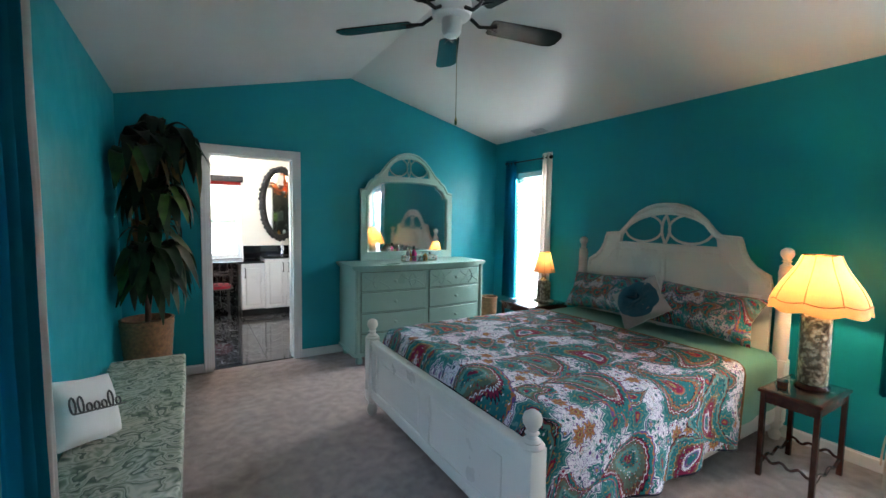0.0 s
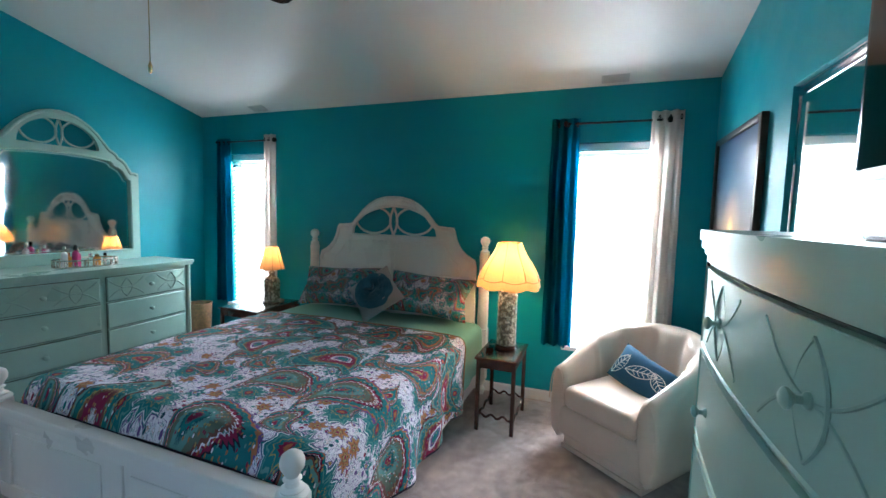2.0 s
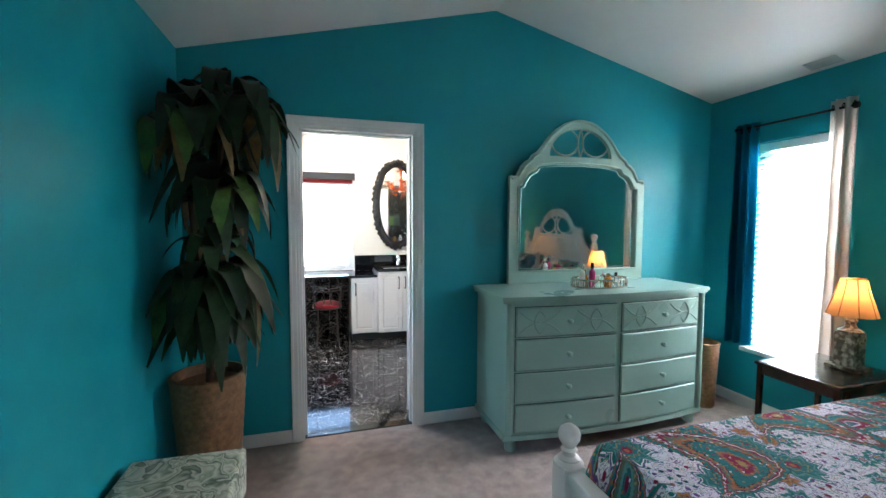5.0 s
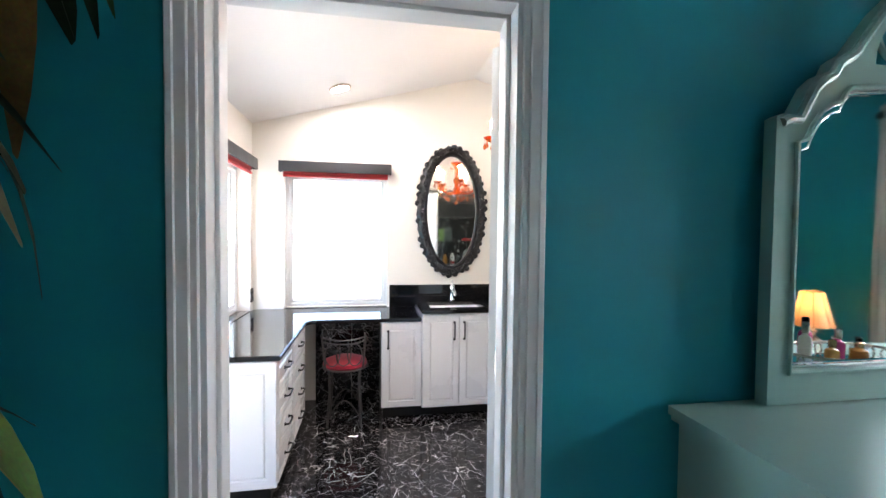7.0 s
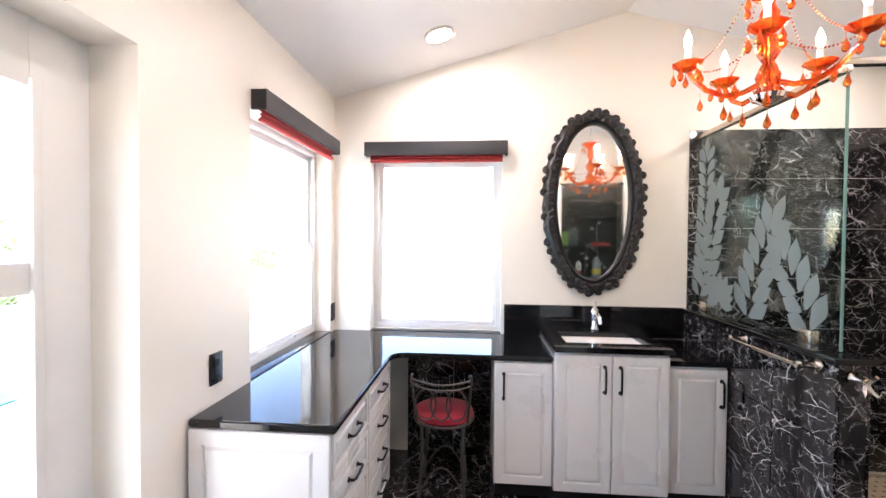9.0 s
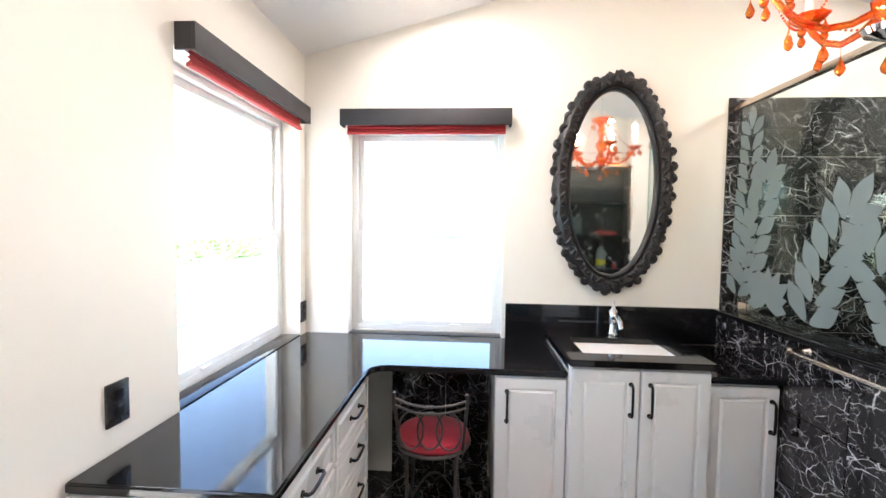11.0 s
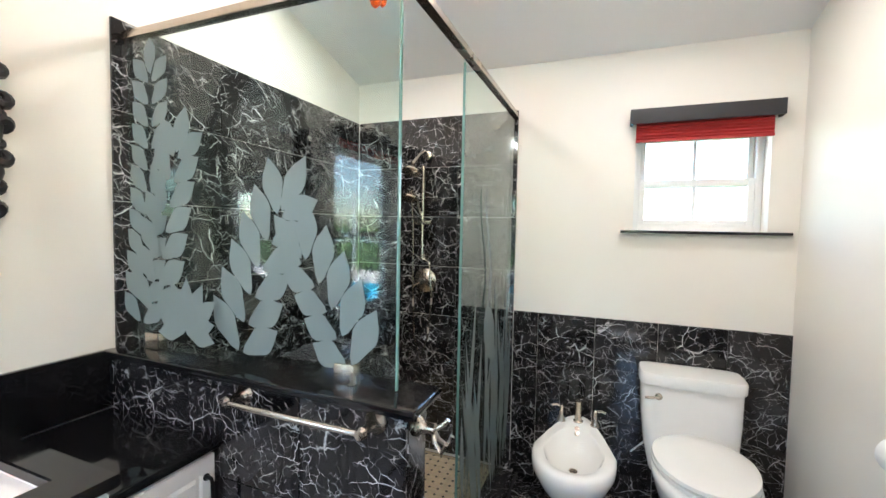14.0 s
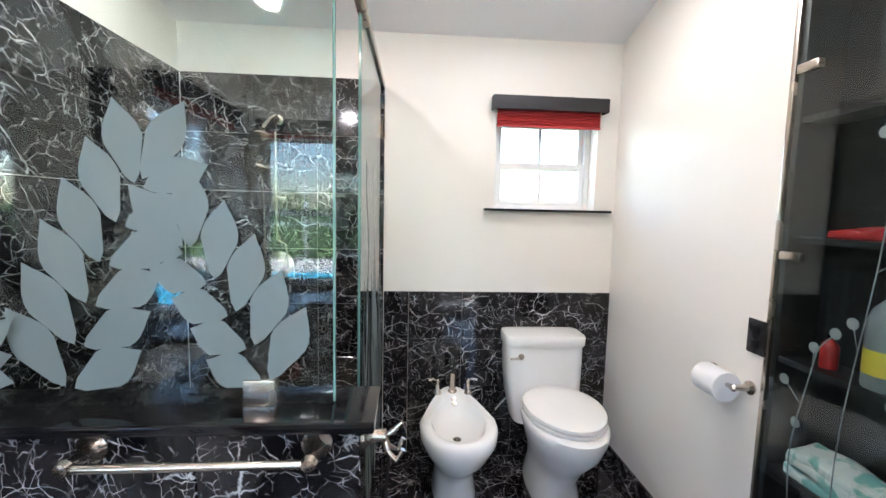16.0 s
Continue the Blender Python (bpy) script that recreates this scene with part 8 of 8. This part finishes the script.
# ---- shallow black linen cabinet with glass door ----
def build_linen():
    c = thing("linen_cabinet", "black wall cabinet with glass door etched with twigs", "cabinet")
    x0, x1, y0, y1, h = 2.27, 3.113, 5.785, 5.922, 2.12
    part("back", B((x0, x1, y0, y0 + 0.008, 0, h)), BLACKPAINT, c)
    for a, b in ((x0, x0 + 0.02), (x1 - 0.02, x1)):
        part("side", B((a, b, y0 + 0.008, y1, 0, h), bevel=0.001), BLACKPAINT, c)
    for z in (0.06, 0.62, 0.98, 1.36, 1.72, h - 0.02):
        part("shelf", B((x0 + 0.02, x1 - 0.02, y0 + 0.008, y1 - 0.006, z - 0.018, z)), BLACKPAINT, c)
    part("edge_strip", B((x1 + 0.0005, x1 + 0.016, y1 - 0.02, y1 + 0.012, 0, h), bevel=0.002), NICKEL, c, "brushed metal edge strip")
    g = part("glass_door", B((x0 + 0.01, x1 - 0.006, y1 + 0.003, y1 + 0.009, 0.03, h - 0.01)), CLEAR, c, "clear glass door")
    for z in (0.35, 1.30, 1.86):
        part("hinge", B((x1 - 0.075, x1 - 0.008, y1 - 0.006, y1 + 0.016, z - 0.014, z + 0.014), bevel=0.003), NICKEL, g)
    rnd = random.Random(11)
    bm = bmesh.new()
    buds = []
    for j in range(5):
        x = 2.98 - 0.13 * j
        zb = 0.45 + 0.1 * (j % 2)
        top = 1.05 + 0.55 * ((j * 2) % 3) / 2
        pts = [(x + 0.03 * math.sin(t * 4 + j), y1 + 0.0095, zb + (top - zb) * t) for t in [i / 10 for i in range(11)]]
        tube(bm, pts, 0.0022, 4)
        for q in (5, 7, 9, 10):
            px, py, pz = pts[q]
            ex, ez = px + rnd.uniform(-0.07, 0.07), pz + rnd.uniform(0.03, 0.08)
            tube(bm, [(px, py, pz), (ex, py, ez)], 0.0016, 4)
            buds.append((ex, ez))
    part("etched_twigs", bm, ETCH_M, g)
    for ex, ez in buds:
        dot = bmesh.new()
        lathe(dot, [(0.016, 0), (0.016, 0.0006), (0, 0.0008)], 12, m=Matrix.Translation((ex, y1 + 0.0096, ez)) @ pose(0, 0, 0, -90))
        part("etched_bud", dot, ETCH_M, g)


build_linen()


def jug(x, z, r, h, mat, label, cap=BLACKPLASTIC, tag=None):
    b = thing("bottle", label, "bottle", (x, 5.857, z), 0, "bottles in the linen cabinet")
    bm = bmesh.new()
    lathe(bm, [(r * 0.94, 0), (r, 0.006), (r, h * 0.62), (r * 0.8, h * 0.74), (r * 0.35, h * 0.84), (r * 0.35, h * 0.9)], 20)
    part("bottle_body", bm, mat, b)
    bm = bmesh.new()
    lathe(bm, [(r * 0.42, h * 0.9), (r * 0.42, h), (r * 0.3, h * 1.005)], 16)
    part("cap", bm, cap, b)
    if tag:
        bm = bmesh.new()
        lathe(bm, [(r * 1.008, h * 0.14), (r * 1.012, h * 0.15), (r * 1.012, h * 0.36), (r * 1.008, h * 0.37)], 20)
        part("label_band", bm, tag, b)


YEL = plain("yellow_label", (0.62, 0.50, 0.05), 0.5)
GRY = plain("grey_bottle", (0.22, 0.24, 0.25), 0.35)
REDP = plain("red_plastic", (0.40, 0.02, 0.02), 0.35)
GRN = plain("green_box_card", (0.14, 0.28, 0.05), 0.6)
jug(2.84, 0.98, 0.05, 0.28, GRY, "large grey bottle with a yellow label", BLACKPLASTIC, YEL)
jug(2.72, 0.98, 0.035, 0.24, CLEAR, "clear plastic bottle with white cap", PLASTIC)
jug(2.63, 0.98, 0.033, 0.22, PLASTIC, "white plastic bottle with dark cap", BLACKPLASTIC, REDP)
jug(2.99, 0.98, 0.022, 0.10, REDP, "small red bottle with dark cap")
jug(2.52, 0.98, 0.03, 0.20, AMBER, "amber bottle with dark cap")
gb = thing("carton", "green and grey cardboard carton on the shelf", "carton", (2.52, 5.855, 1.36))
part("carton_body", B((-0.10, -0.03, -0.05, 0.05, 0, 0.17), bevel=0.002), GRN, gb)
part("carton_side", B((-0.03, 0.09, -0.048, 0.048, 0, 0.19), bevel=0.002), plain("dark_grey_card", (0.07, 0.09, 0.09), 0.6), gb)


def patched_cloth():
    """White towelling with teal patches."""
    m, nt, ns, ls, b = nodes_of("teal_white_towel")
    n = tex(ns, ls, "Noise", 16, 2)
    pile = tex(ns, ls, "Noise", 150, 3)
    ls.new(ramp(ns, ls, n.outputs[0], [(0.46, (0.74, 0.76, 0.73)), (0.54, (0.24, 0.50, 0.46))]).outputs[0], b.inputs["Base Color"])
    b.inputs["Roughness"].default_value = 0.95
    bump(ns, ls, b, pile.outputs[0], 0.6, 0.006)
    return m


def folded_towel(x, z, w, mat, label, name="folded_towel", layers=3):
    t = thing(name, label, "towel", (x, 5.857, z))
    for k in range(layers):
        bm = B((-w / 2 + 0.004 * k, w / 2 - 0.004 * k, -0.05, 0.055, 0.034 * k, 0.034 * (k + 1)), bevel=0.014, seg=3)
        bmesh.ops.subdivide_edges(bm, edges=[e for e in bm.edges if e.calc_length() > 0.06], cuts=7, use_grid_fill=True)
        for v in bm.verts:
            v.co.z += 0.022 * noise.noise(v.co * 13 + Vector((x, k, 0))) if v.co.z > 0.01 else 0
        part("fold", bm, mat, t)


folded_towel(2.90, 0.62, 0.30, patched_cloth(), "rumpled white and teal towel on the shelf")
folded_towel(2.55, 0.62, 0.25, WHITECLOTH, "folded white towel on the shelf")
folded_towel(2.88, 1.36, 0.22, REDP, "bright red cloth laid on the shelf", "red_cloth", 1)
# ---- marble tiles, one by one ----
TILES = {}


def tile_object(parent, w, h, t, centre, axis):
    """One tile w by h, t thick, facing along an axis."""
    key = (round(w, 4), round(h, 4), axis)
    if key not in TILES:
        bm = bmesh.new()
        d = {"z": (w, h, t), "x": (t, w, h), "y": (w, t, h)}[axis]
        box(bm, -d[0] / 2, d[0] / 2, -d[1] / 2, d[1] / 2, -d[2] / 2, d[2] / 2, 0.0012, 1)
        me = bpy.data.meshes.new("tile")
        bm.to_mesh(me)
        bm.free()
        me.materials.append(MARBLE)
        TILES[key] = me
    ob = new("tile", TILES[key])
    ob.parent = parent
    ob.location = centre
    return ob


def tile_field(parent, axis, d, a0, a1, b0, b1, size=(0.305, 0.305), start=(0.0, 0.0), t=0.010, gap=0.0022, off=0.0):
    """Tiles over a0..a1 by b0..b1 on the plane axis = d, cut at the edges."""
    b = b0 - start[1]
    row = 0
    while b < b1 - 0.004:
        lo, hi = max(b, b0), min(b + size[1], b1)
        a = a0 - start[0] - (off if row % 2 else 0)
        while a < a1 - 0.004:
            l, r = max(a, a0), min(a + size[0], a1)
            if r - l > 0.012 and hi - lo > 0.012:
                w, h = r - l - gap, hi - lo - gap
                ca, cb = (l + r) / 2, (lo + hi) / 2
                c = {"z": (ca, cb, d), "x": (d, ca, cb), "y": (ca, d, cb)}[axis]
                tile_object(parent, w, h, t, c, axis)
            a += size[0]
        b += size[1]
        row += 1


by = bpy.data.objects
fl = by["floor_bath"]
tile_field(fl, "z", -0.004, AX0, AX1, 5.742, 7.19, (0.405, 0.405), (0.12, 0.17))
tile_field(fl, "z", -0.004, AX0, 2.71, 7.192, AY1, (0.405, 0.405), (0.12, 0.0))
north, east, pony = by["wall_bath_north"], by["wall_bath_east"], by["wall_pony"]
tile_field(north, "y", AY1 - 0.006, 2.722, AX1 - 0.012, 0.02, 2.104, (0.42, 0.305), (0.0, 0.05), off=0.0)
tile_field(north, "y", AY1 - 0.006, 0.96, 1.508, 0.0, 0.77, (0.305, 0.305))
tile_field(east, "x", AX1 - 0.006, 7.242, AY1 - 0.012, 0.02, 2.104, (0.36, 0.305), (0.0, 0.05))
tile_field(east, "x", AX1 - 0.006, TY, 7.240, 0.0, 0.958, (0.305, 0.28), (0.05, 0.155))
tile_field(pony, "x", 2.706, 7.182, 8.29, 0.0, 0.975, (0.42, 0.305), (0.10, 0.24))
tile_field(pony, "x", 2.814, 7.182, 8.29, 0.0, 0.975, (0.42, 0.305), (0.10, 0.24))
tile_field(pony, "y", 7.187, 2.712, 2.808, 0.0, 0.975, (0.305, 0.305), (0.0, 0.24))
structure("baseboard_bath", B((3.115, AX1 - 0.012, TY, TY + 0.012, 0, 0.09), (AX0, AX0 + 0.012, 5.80, 5.90, 0, 0.09), (AX0, AX0 + 0.012, 6.70, 6.89, 0, 0.09), bevel=0.002), MARBLE, "black marble skirting", "baseboard")

# mosaic of the shower floor: cream octagons with small black squares
MOS = plain("cream_mosaic", (0.55, 0.44, 0.30), 0.35, vary=0.15, scale=20)
sf = structure("floor_shower", B((2.815, 4.20, 7.31, 8.30, -0.03, 0.004)), plain("mosaic_grout", (0.36, 0.29, 0.20), 0.9), "cream mosaic shower floor with black dots", "floor")
verts, faces, dv, df = [], [], [], []
s = 0.05
for i in range(27):
    for j in range(19):
        x, y = 2.84 + i * s, 7.335 + j * s
        q, c = s * 0.48, s * 0.29
        n0 = len(verts)
        ring = [(-q, -c), (-c, -q), (c, -q), (q, -c), (q, c), (c, q), (-c, q), (-q, c)]
        verts += [(x + a, y + b, z) for z in (0.004, 0.0075) for a, b in ring]
        faces.append([n0 + 8 + k for k in range(8)])
        faces += [[n0 + k, n0 + (k + 1) % 8, n0 + 8 + (k + 1) % 8, n0 + 8 + k] for k in range(8)]
        n1 = len(dv)
        w = s * 0.16
        dv += [(x + s / 2 + a, y + s / 2 + b, z) for z in (0.004, 0.0078) for a, b in ((-w, 0), (0, -w), (w, 0), (0, w))]
        df.append([n1 + 4 + k for k in range(4)])
        df += [[n1 + k, n1 + (k + 1) % 4, n1 + 4 + (k + 1) % 4, n1 + 4 + k] for k in range(4)]
for nm, vv, ff, mt in (("mosaic_octagons", verts, faces, MOS), ("mosaic_dots", dv, df, BLACKPAINT)):
    me = bpy.data.meshes.new(nm)
    me.from_pydata(vv, [], ff)
    me.materials.append(mt)
    ob = new(nm, me)
    ob.parent = sf
    tagged(ob, kind="stuff")
